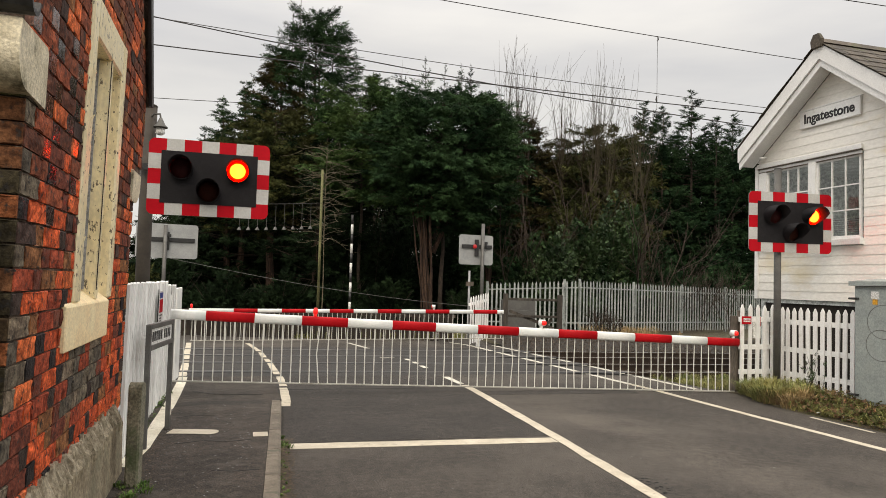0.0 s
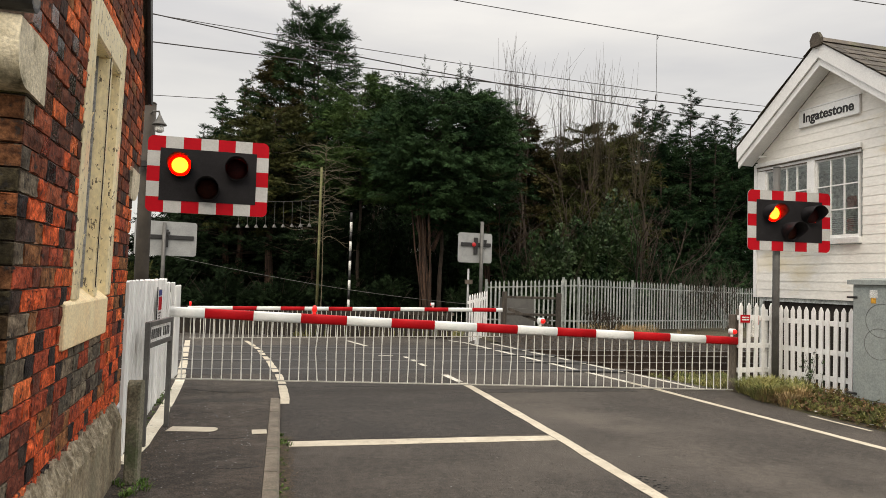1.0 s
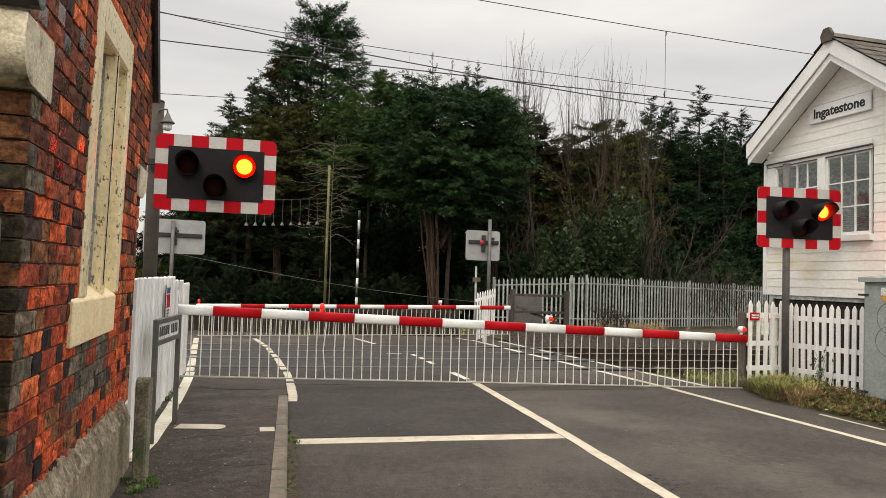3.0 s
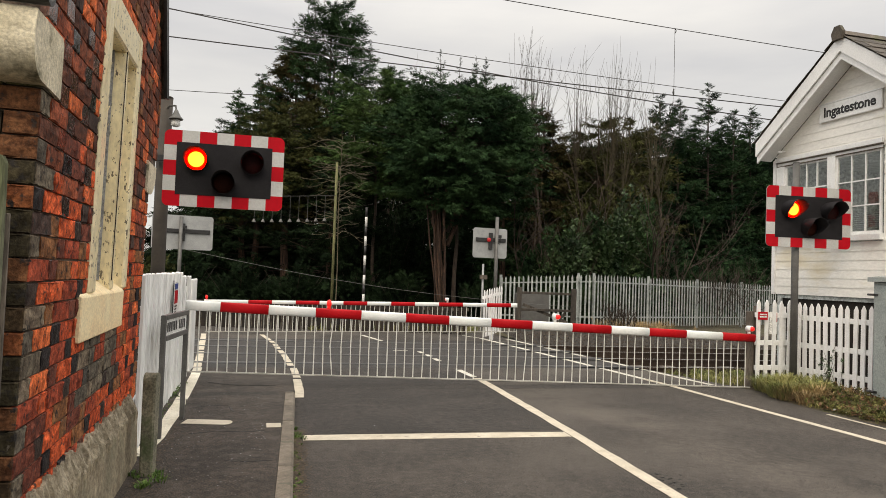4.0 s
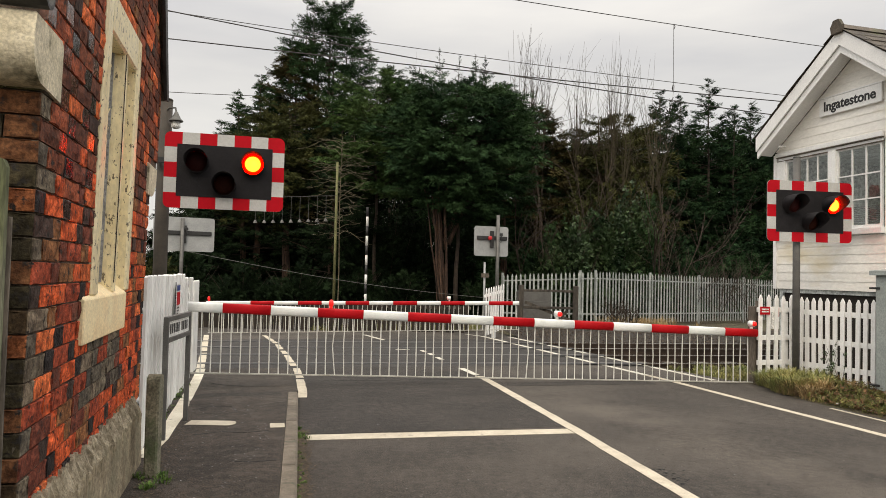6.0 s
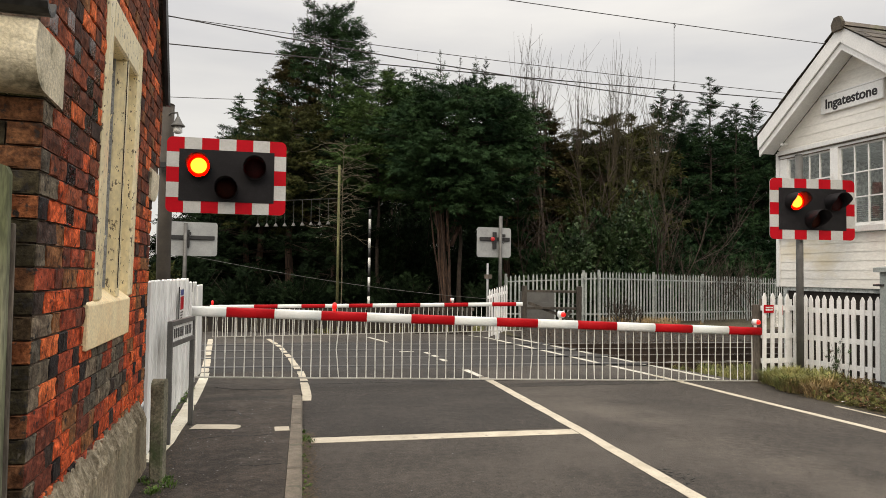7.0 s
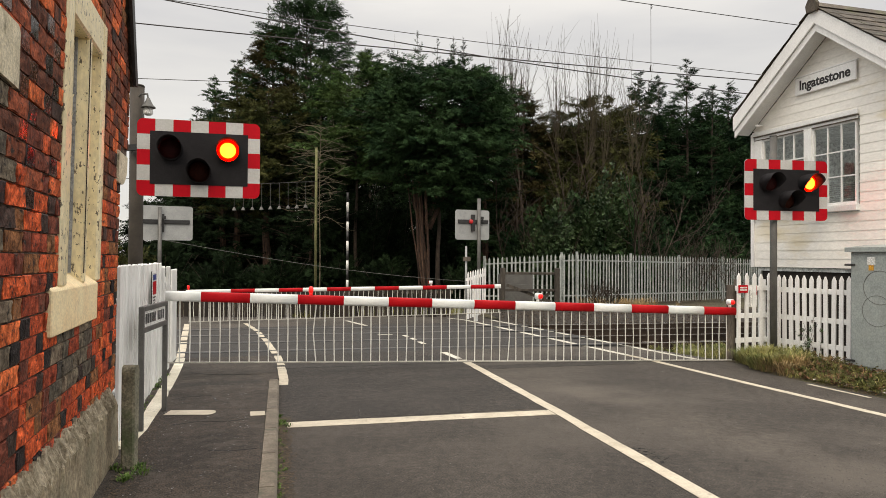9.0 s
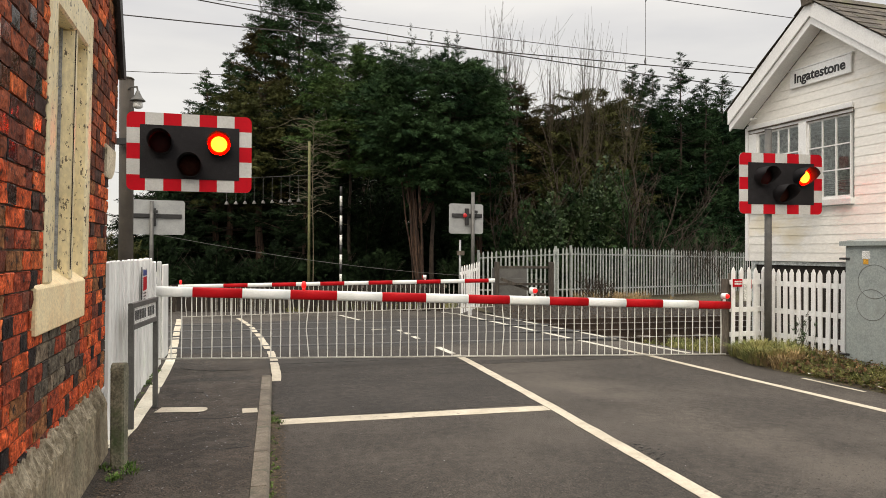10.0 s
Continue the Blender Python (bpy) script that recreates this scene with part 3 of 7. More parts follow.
painted([(0.114, 6.262), (0.244, 6.262)], 0.175, "short cream bar on the footway", 0.082, 0.004)

# repairs and cracks in the asphalt
bm = bmesh.new()
l, r = ragged([(1.71, 6.20), (1.74, 7.4), (1.77, 8.6), (1.82, 10.86)], 2.60, random.Random(15), 0.03)
strip(bm, l, r, 0.004, 0.0022)
solo("asphalt_patch", bm, PATCH, "darker newer asphalt in the lane before the barrier", "road surface", kind="structure")
for pts, w, m, lab, lift in (([(-0.62, 8.02), (0.28, 8.06)], 0.34, PATCH, "darker trench patch across the footway", 0.055), ([(0.45, 8.85), (5.5, 8.75)], 0.30, PATCH, "dark seam of newer asphalt before the crossing", -0.001)):
    bm = bmesh.new()
    l, r = ragged(pts, w, random.Random(5), 0.02)
    strip(bm, l, r, 0.004, 0.004 + lift)
    solo("asphalt_patch", bm, m, lab, "road surface", kind="structure")
for pts, lift in (([(-0.56, 9.27), (-0.35, 9.06), (-0.2, 8.99), (-0.03, 8.96), (0.285, 8.92)], 0.012),
                  ([(-0.62, 7.15), (-0.45, 7.27), (-0.24, 7.24), (-0.19, 6.95)], 0.079), ([(-0.20, 5.12), (-0.05, 5.07), (0.14, 5.09)], 0.079),
                  ([(-0.52, 6.02), (-0.30, 6.10), (-0.08, 6.04), (0.10, 6.09)], 0.079),
                  ([(0.5, 9.4), (2.2, 9.35), (4.4, 9.2), (5.6, 9.1)], 0.002)):
    bm = bmesh.new()
    l, r = ragged(pts, 0.012, random.Random(int(pts[0][1] * 10)), 0.004, 0.08)
    strip(bm, l, r, 0.003, 0.0035 + lift)
    solo("surface_crack", bm, TAR, "thin dark crack in the asphalt", "crack", "surface cracks", kind="structure")

# a crumbling spot beside the centre line
rg = random.Random(23)
for _ in range(26):
    y, a = rg.uniform(4.2, 4.62), rg.uniform(-0.6, 0.6)
    x = 2.965 + abs(rg.gauss(0.0, 0.085))
    pts = [(x, y)]
    for k in range(2):
        pts.append((pts[-1][0] + 0.015 * math.cos(a), pts[-1][1] + 0.015 * math.sin(a)))
        a += rg.uniform(-0.9, 0.9)
    bm = bmesh.new()
    l, r = ragged(pts, rg.uniform(0.004, 0.009), rg, 0.002, 0.02)
    strip(bm, l, r, 0.003, 0.0035)
    solo("surface_crack", bm, TAR, "thin dark crack in the asphalt", "crack", "surface cracks", kind="structure")

# ---- railway ----
RAIL_Y = (11.65, 13.085, 14.55, 15.985)


def rail_line(x, y0):
    return y0 - 0.08 * x


for y0 in RAIL_Y:
    bm = bmesh.new()
    for x0, x1 in ((-30, -1.5), (6.75, 70)):
        for w, za, zb, mi in ((0.14, -0.17, -0.15, 0), (0.02, -0.15, -0.035, 0), (0.068, -0.035, -0.004, 0), (0.05, -0.004, 0.0, 1)):
            a, b = rail_line(x0, y0), rail_line(x1, y0)
            g = ground_z(y0)
            beam(bm, (x0, a, g + (za + zb) / 2), (x1, b, g + (za + zb) / 2), w, zb - za, mat=mi)
    a, b = rail_line(-1.5, y0), rail_line(6.75, y0)
    beam(bm, (-1.5, a, ground_z(y0) + 0.0035), (6.75, b, ground_z(y0) + 0.0035), 0.062, 0.008, mat=3)
    beam(bm, (-1.5, a - 0.10, ground_z(y0) + 0.003), (6.75, b - 0.10, ground_z(y0) + 0.003), 0.12, 0.008, mat=2)
    solo("rail", bm, [RAIL, RAIL_TOP, LETTER, DECK_RAIL], "rusty steel rail with a bright worn head", "rail", "rails of two tracks", kind="structure")

bm = bmesh.new()
for c in (12.37, 15.27):
    for x0, x1 in ((-12, -1.55), (6.8, 26)):
        x = x0
        while x < x1:
            beam(bm, (x, rail_line(x, c) - 1.25, ground_z(c) - 0.22), (x, rail_line(x, c) + 1.25, ground_z(c) - 0.22), 0.25, 0.16)
            x += 0.65
tagged(solo("sleepers", bm, SLEEPER, "grey concrete sleepers half sunk in ballast", "sleeper"), kind="stuff")

# ballast: a bed with loose stones over it
bm = bmesh.new()
for x0, x1 in ((-30, -1.5), (6.75, 70)):
    vs = [bm.verts.new((x, rail_line(x, 0) + y, ground_z(rail_line(0, y)) + z)) for x in (x0, x1) for y, z in ((10.45, -0.2), (11.0, -0.17), (16.7, -0.17), (18.5, 0.06), (19.5, 0.10))]
    for k in range(4):
        bm.faces.new((vs[k], vs[k + 5], vs[k + 6], vs[k + 1]))
solo("ballast_bed", bm, BALLAST_BED, "brown stone ballast under the tracks", "ballast", kind="structure")
rng = np.random.default_rng(5)
n = 9000
bx, by = rng.uniform(6.8, 17, n), rng.uniform(10.6, 19.3, n)
base = np.array([[0, 0, 0.9], [1, 0, -0.1], [-0.5, 0.87, 0], [-0.5, -0.87, -0.1]])
size = rng.uniform(0.02, 0.045, n)
ang = rng.uniform(0, 6.28, n)
ca, sa = np.cos(ang), np.sin(ang)
V = np.empty((n, 4, 3))
jit = base[None] + rng.uniform(-0.25, 0.25, (n, 4, 3))
V[:, :, 0] = (jit[:, :, 0] * ca[:, None] - jit[:, :, 1] * sa[:, None]) * size[:, None] + bx[:, None]
V[:, :, 1] = (jit[:, :, 0] * sa[:, None] + jit[:, :, 1] * ca[:, None]) * size[:, None] + (by - 0.08 * bx)[:, None]
bz = np.interp(by, [10.45, 11.0, 16.7, 18.5, 19.5], [-0.2, -0.17, -0.17, 0.06, 0.10]) - 0.016 * np.clip(by - 9, 0, 9)
V[:, :, 2] = jit[:, :, 2] * size[:, None] + bz[:, None] + 0.005
F = (np.arange(n)[:, None, None] * 4 + np.array([[0, 1, 2], [0, 2, 3], [0, 3, 1]])[None]).reshape(-1, 3)
tagged(new("ballast_stones", raw_mesh("ballast_stones", V.reshape(-1, 3).tolist(), F.tolist(), BALLAST)), "loose brown and grey ballast stones", "ballast", kind="stuff")
# ---- the red-brick station house with its road-side gable ----
WX = -0.855            # face of the gable
SY = 2.62              # near corner
NY = 5.42              # far corner
NYU = 5.76             # far corner above the kneeler, where the gable oversails
MID = (SY + NYU) / 2


def gable_top(y):
    return 2.87 + (NYU - y if y > MID else y - SY) * 1.70


house = thing("station_house", pose(WX - 0.034, MID, 0, 0, 1.0, 0), "old red-brick station house with cream window surround and slate roof", "house")


def loc(bm):
    """Moves a mesh drawn in world places into the house's own space."""
    bmesh.ops.translate(bm, verts=bm.verts[:], vec=(-WX, -MID, 0))
    return bm


WIN = (3.60, 4.66, 1.12, 2.97)   # window surround: from y, to y, from z, to z
# wall cores in mortar: the gable is cut round the window
bm = bmesh.new()
prism(bm, [(SY + 0.016, 0.1), (WIN[0], 0.1), (WIN[0], gable_top(WIN[0])), (SY + 0.016, gable_top(SY))], "x", -1.15, WX - 0.0115)
prism(bm, [(WIN[1], 0.1), (NY, 0.1), (NY, 2.27), (NYU, 2.27), (NYU, gable_top(NYU)), (WIN[1], gable_top(WIN[1]))], "x", -1.15, WX - 0.0115)
prism(bm, [(WIN[0] + 0.001, 0.1), (WIN[1] - 0.001, 0.1), (WIN[1] - 0.001, WIN[2]), (WIN[0] + 0.001, WIN[2])], "x", -1.149, WX - 0.0125)
prism(bm, [(WIN[0] + 0.001, WIN[3]), (WIN[1] - 0.001, WIN[3]), (WIN[1] - 0.001, gable_top(WIN[1])), (MID, gable_top(MID)), (WIN[0] + 0.001, gable_top(WIN[0]))], "x", -1.149, WX - 0.0125)
gable = part("gable_wall", loc(bm), MORTAR, house, "brick gable with sooty joints")
bm = bmesh.new()
box(bm, -6.0, -1.151, SY + 0.016, SY + 0.3, 0.1, 2.60)
side = part("side_wall", loc(bm), MORTAR, house)
bm = bmesh.new()
box(bm, -6.0, -1.151, NY - 0.3, NY, 0.1, 2.60)
part("rear_wall", loc(bm), MORTAR, house)

# roof with its barge boards and gutter
bm = bmesh.new()
for s in (-1, 1):
    e = MID + s * (NYU - MID + 0.11)
    top = gable_top(MID) + 0.185
    prism(bm, [(MID, top - 0.12), (MID, top), (e, 2.87), (e - s * 0.06, 2.85)], "x", -6.2, WX + 0.02)
part("roof", loc(bm), SLATE, house, "dark slate roof")
for s in (-1, 1):
    bm = bmesh.new()
    e = MID + s * (NYU - MID + 0.12)
    top = gable_top(MID) + 0.20
    prism(bm, [(MID, top - 0.24), (MID, top), (e, 2.866), (e - s * 0.13, 2.85)], "x", WX + 0.022, WX + 0.045)
    part("barge_board", loc(bm), BLACK_IRON, house, "black barge board")
bm = bmesh.new()
ring = [(-0.06 * math.cos(a), -0.06 * math.sin(a)) for a in np.linspace(0, math.pi, 9)]
prism(bm, [(2.455 + p, 2.468 + q) for p, q in ring] + [(2.455 + p * 0.82, 2.473 + q * 0.82) for p, q in ring[::-1]], "x", -6.0, WX + 0.05)
part("gutter", loc(bm), BLACK_IRON, house, "black cast-iron gutter")

# kneelers: shaped stones at the foot of the gable
for s in (1, -1):
    bm = bmesh.new()
    y0 = SY if s == 1 else NY
    if s == 1:
        curve = [(2.56 - 0.128 * math.sin(a), 2.285 - 0.13 * math.cos(a)) for a in np.linspace(0, math.pi / 2, 9)]
        shape_k = [(2.812, 2.372), (2.812, 2.145), (2.66, 2.152)] + curve + [(2.434, 2.335), (2.452, 2.398), (2.78, 2.398)]
    else:
        shape_k = [(NY - 0.16, 2.267), (NY - 0.16, 2.03), (NY + 0.03, 2.03), (NY + 0.10, 2.048), (NY + 0.17, 2.085), (NY + 0.225, 2.135), (NY + 0.24, 2.267)]
    prism(bm, shape_k, "x", -1.9 if s == 1 else -1.2, WX + 0.012)
    bmesh.ops.bevel(bm, geom=[e for e in bm.edges if e.calc_length() > 0.3], offset=0.008, segments=1, affect="EDGES")
    part("kneeler", loc(bm), STONE, house, "weathered cream-painted stone kneeler")

# the blocked window
win = part("window", loc((lambda b: (box(b, WX - 0.14, WX - 0.075, WIN[0] + 0.1, WIN[1] - 0.08, 1.3, 2.85), b)[1])(bmesh.new())), CREAM, house, "boarded window with peeling cream paint")
for name, dims in (("jamb", (WX - 0.14, WX + 0.012, WIN[0], 3.735, 1.335, WIN[3])), ("jamb", (WX - 0.14, WX + 0.012, 4.55, WIN[1], 1.335, WIN[3])),
                   ("mullion", (WX - 0.14, WX + 0.008, 4.17, 4.225, 1.335, 2.75)), ("lintel", (WX - 0.14, WX + 0.010, 3.736, 4.549, 2.75, WIN[3]))):
    bm = bmesh.new()
    box(bm, *dims, bevel=0.012)
    part(name, loc(bm), CREAM, win)
bm = bmesh.new()
prism(bm, [(WX - 0.14, 1.10), (WX + 0.016, 1.10), (WX + 0.016, 1.325), (WX - 0.07, 1.39), (WX - 0.14, 1.39)], "y", 3.43, 4.56)
bmesh.ops.bevel(bm, geom=bm.edges[:], offset=0.006, segments=1, affect="EDGES")
part("sill", loc(bm), SILL_PAINT, win, "thick sill in stained cream paint")

# a grey glazing strip beside the mullion
for y0 in (4.1555,):
    bm = bmesh.new()
    box(bm, WX - 0.0745, WX - 0.060, y0, y0 + 0.014, 1.395, 2.749)
    part("glazing_strip", loc(bm), STRIP, win, "blue-grey strip")
# thin dark strip set along the near edge of the mullion
for xa, xb, ya, yb in ((WX + 0.004, WX + 0.0090, 4.1685, 4.1725),):
    bm = bmesh.new()
    box(bm, xa, xb, ya, yb, 1.395, 2.749)
    part("shrinkage_gap", loc(bm), DARK_SLAT, win, "thin dark strip along the mullion edge")
# curled flakes of paint on the boards and the mullion
rng = random.Random(19)
for y0, y1, xf, n in ((3.76, 4.165, WX - 0.0745, 30), (4.25, 4.54, WX - 0.0745, 18), (3.61, 3.73, WX + 0.0125, 12)):
    bm = bmesh.new()
    for _ in range(n):
        y, z, w, h = rng.uniform(y0, y1), rng.uniform(1.42, 2.72), rng.uniform(0.006, 0.02), rng.uniform(0.012, 0.05)
        a = bm.verts.new((xf + 0.0005, y, z)); b = bm.verts.new((xf + 0.0005, y + w, z + rng.uniform(-0.01, 0.01)))
        c = bm.verts.new((xf + rng.uniform(0.004, 0.012), y + w * 0.8, z + h)); d = bm.verts.new((xf + rng.uniform(0.002, 0.01), y, z + h * rng.uniform(0.7, 1.1)))
        bm.faces.new((a, b, c)); bm.faces.new((a, c, d))
    tagged(part("paint_flakes", loc(bm), CREAM, win), "curling flakes of cream paint", kind="stuff")

# rendered plinth with a broken sloping top
bm = bmesh.new()
rng = random.Random(3)
N = 230
prev = None
for i in range(N + 1):
    y = SY - 0.05 + (NY - 0.18 - SY) * i / N
    h = 0.54 - 0.01 * i / N + 0.012 * math.sin(i * 0.35) + 0.008 * math.sin(i * 1.3) + rng.uniform(-0.014, 0.014)
    d = rng.uniform(-0.024, 0.014) * (0.5 + abs(math.sin(i * 0.21)))
    row = [bm.verts.new(p) for p in ((WX - 0.02, y, 0.0), (WX + 0.08, y, 0.0), (WX + 0.067, y, 0.30), (WX + 0.064 + rng.uniform(-0.002, 0.002), y, h - 0.13 + rng.uniform(-0.008, 0.008)), (WX + 0.060 + d * 0.5, y, h - 0.080 + rng.uniform(-.012, .012)), (WX + 0.040 + d, y, h - 0.045 + rng.uniform(-.014, .014)), (WX + 0.014, y, h + 0.02 + rng.uniform(-.010, .010)), (WX - 0.02, y, h + 0.02))]
    if prev:
        for k in range(7):
            bm.faces.new((prev[k], prev[k + 1], row[k + 1], row[k])).material_index = 1 if k >= 4 else 0
    else:
        bm.faces.new(row)
    prev = row
bm.faces.new(prev[::-1])
bmesh.ops.recalc_face_normals(bm, faces=bm.faces[:])
part("plinth", loc(bm), [PLINTH, PLINTH_TOP], house, "rough grey cement plinth with a crumbling top")
bm = bmesh.new()
box(bm, -6, WX + 0.05, SY - 0.1, SY, 0, 0.55)
part("plinth", loc(bm), PLINTH, house)
bm = bmesh.new()
box(bm, -6, -1.152, SY + 0.31, NY - 0.31, 0.0, 0.12)
part("floor", loc(bm), PLINTH, house)

# ---- concrete post at the corner of the house ----
bm = bmesh.new()
arch = [(-0.05, 0.0), (0.05, 0.0)] + [(0.05 * math.cos(a), 0.635 + 0.05 * math.sin(a)) for a in np.linspace(0, math.pi, 9)]
prism(bm, arch, "y", -0.043, 0.043)
bmesh.ops.bevel(bm, geom=[e for e in bm.edges if e.calc_length() > 0.2], offset=0.012, segments=1, affect="EDGES")
post = solo("concrete_post", bm, POST_CONCRETE, "short mossy concrete post with a rounded top", "post")
post.matrix_basis = pose(-0.692, 4.83, 0.078, 0, 0.6, 80)

# ---- old timber gate post against the side wall ----
gate_post = thing("gate_post", pose(-0.917, 2.505, 0.0), "weathered timber gate post green with algae against the brick wall", "post")
bm = bmesh.new()
prism(bm, [(-0.15, 0.0), (0.0, 0.0), (0.0, 1.835), (-0.012, 1.862), (-0.05, 1.875), (-0.15, 1.875)], "y", -0.045, 0.0)
bmesh.ops.bevel(bm, geom=[e for e in bm.edges if e.calc_length() > 0.1], offset=0.006, segments=1, affect="EDGES")
part("board", bm, ALGAE_TIMBER, gate_post)
bm = bmesh.new()
box(bm, -0.05, 0.012, 0.001, 0.012, 0.56, 1.66, 0.002)
part("cover_lath", bm, OLD_TIMBER, gate_post, "thin grey lath")
bm = bmesh.new()
tube(bm, [(-0.045, -0.046, 1.66), (-0.045, -0.062, 1.66)], 0.014, 8)
part("bolt", bm, BLACK_IRON, gate_post, "rusty black bolt")

# ---- left boundary fence of white close boards ----
fence = thing("board_fence", pose(-0.87, 5.45, 0.08), "white-painted wooden fence of close upright boards", "fence", "white fences")
bm = bmesh.new()
prism(bm, [(-0.052, 0.0), (0.052, 0.0), (0.052, 1.328), (0.0, 1.340), (-0.052, 1.328)], "x", -0.011, 0.011)
me_board = mesh_of("board", bm, FENCE_WHITE)
rng = random.Random(11)
y = 0.05
while y < 4.25:
    if not 3.63 < y < 3.83:
        shared("board", me_board, fence, pose(rng.uniform(-0.007, 0.007), y, ground_z(y + 5.45) + rng.uniform(-0.006, 0.006) - (0.05 if y > 3 else 0), 0, rng.uniform(-0.4, 0.4), rng.uniform(0, 5)))
    else:
        bm = bmesh.new()
        box(bm, -0.011, 0.011, y - 0.052, y + 0.052, -0.05, 0.80)
        part("board", bm, WHITE, fence)
    y += 0.118
for z in (0.3, 1.0):
    for ya, yb in ((0.0, 3.62), (3.84, 4.3)):
        bm = bmesh.new()
        box(bm, -0.055, -0.015, ya, yb, z, z + 0.08, 0.005)
        part("fence_rail", bm, WHITE, fence)
for yy in (0.1, 2.0, 4.2):
    bm = bmesh.new()
    box(bm, -0.15, -0.057, yy - 0.045, yy + 0.045, -0.08, 1.25, 0.006)
    part("fence_post", bm, WHITE, fence)
fence = thing("board_fence", pose(-0.9, 10.35, 0.0), "short white-painted board fence beside the railway", "fence", "white fences")
for i in range(5):
    shared("board", me_board, fence, pose(0.0 + 0.004 * i, 0.05 + i * 0.13, -0.03, 0, 0, 0))
for z in (0.3, 1.0):
    bm = bmesh.new()
    box(bm, -0.055, -0.015, 0.0, 0.62, z, z + 0.07)
    part("fence_rail", bm, WHITE, fence)
bm = bmesh.new()
box(bm, -0.15, -0.057, 0.28, 0.36, -0.08, 1.2)
part("fence_post", bm, WHITE, fence)

# notice on the fence
notice = thing("warning_notice", pose(-0.835, 7.55, 0.98), "small white, blue and red warning notice on the fence", "notice")
bm = bmesh.new()
box(bm, -0.005, 0.005, -0.17, 0.17, 0.0, 0.34, 0.002)
part("plate", bm, SIGN_WHITE, notice)
for z0, z1, m in ((0.27, 0.325, SIGN_BLUE), (0.12, 0.255, REFLECT_RED)):
    bm = bmesh.new()
    box(bm, 0.006, 0.008, -0.15, 0.15, z0, z1)
    part("panel", bm, m, notice)
for k in range(3):
    bm = bmesh.new()
    box(bm, 0.006, 0.008, -0.13, 0.10 - 0.04 * k, 0.085 - 0.03 * k, 0.098 - 0.03 * k)
    part("print_bar", bm, LETTER, notice)
bm = bmesh.new()
box(bm, -0.008, 0.0, -0.19, -0.172, -0.03, 0.36)
part("edge_strip", bm, LETTER, notice)

# ---- street name plate on two posts ----
sx, sy, ex, ey = -0.745, 5.835, -0.64, 6.63
ang = math.degrees(math.atan2(ey - sy, ex - sx))
ln = math.hypot(ex - sx, ey - sy)
plate = thing("street_sign", pose(sx, sy, 0.08, 0, 0, ang), "white street name plate in a grey steel frame", "sign")
for x in (0.0, ln):
    bm = bmesh.new()
    box(bm, x - 0.02, x + 0.02, -0.02, 0.02, 0.0, 1.005, 0.004)
    part("post", bm, STEEL_GREY, plate)
for z in (0.985, 0.81):
    bm = bmesh.new()
    box(bm, 0.026, ln - 0.026, -0.02, 0.02, z - 0.02, z + 0.02, 0.003)
    part("frame_bar", bm, STEEL_GREY, plate)
bm = bmesh.new()
box(bm, 0.026, ln - 0.026, -0.006, 0.006, 0.831, 0.964)
face = part("name_plate", bm, SIGN_WHITE, plate)
x = 0.09
for i, w in enumerate((0.05, 0.055, 0.05, 0.018, 0.055, 0.05, 0, 0.045, 0.055, 0.05, 0.045)):
    if w:
        bm = bmesh.new()
        box(bm, x, x + w * 0.8, -0.0085, -0.0065, 0.858, 0.938)
        part("letter_bar", bm, LETTER, face)
    x += (w or 0.04) + 0.012
# ---- barriers ----


def oval(w, h, n=14):
    return [(w / 2 * math.copysign(abs(math.cos(a)) ** 0.6, math.cos(a)), h / 2 * math.copysign(abs(math.sin(a)) ** 0.6, math.sin(a))) for a in [k * math.tau / n for k in range(n)]]


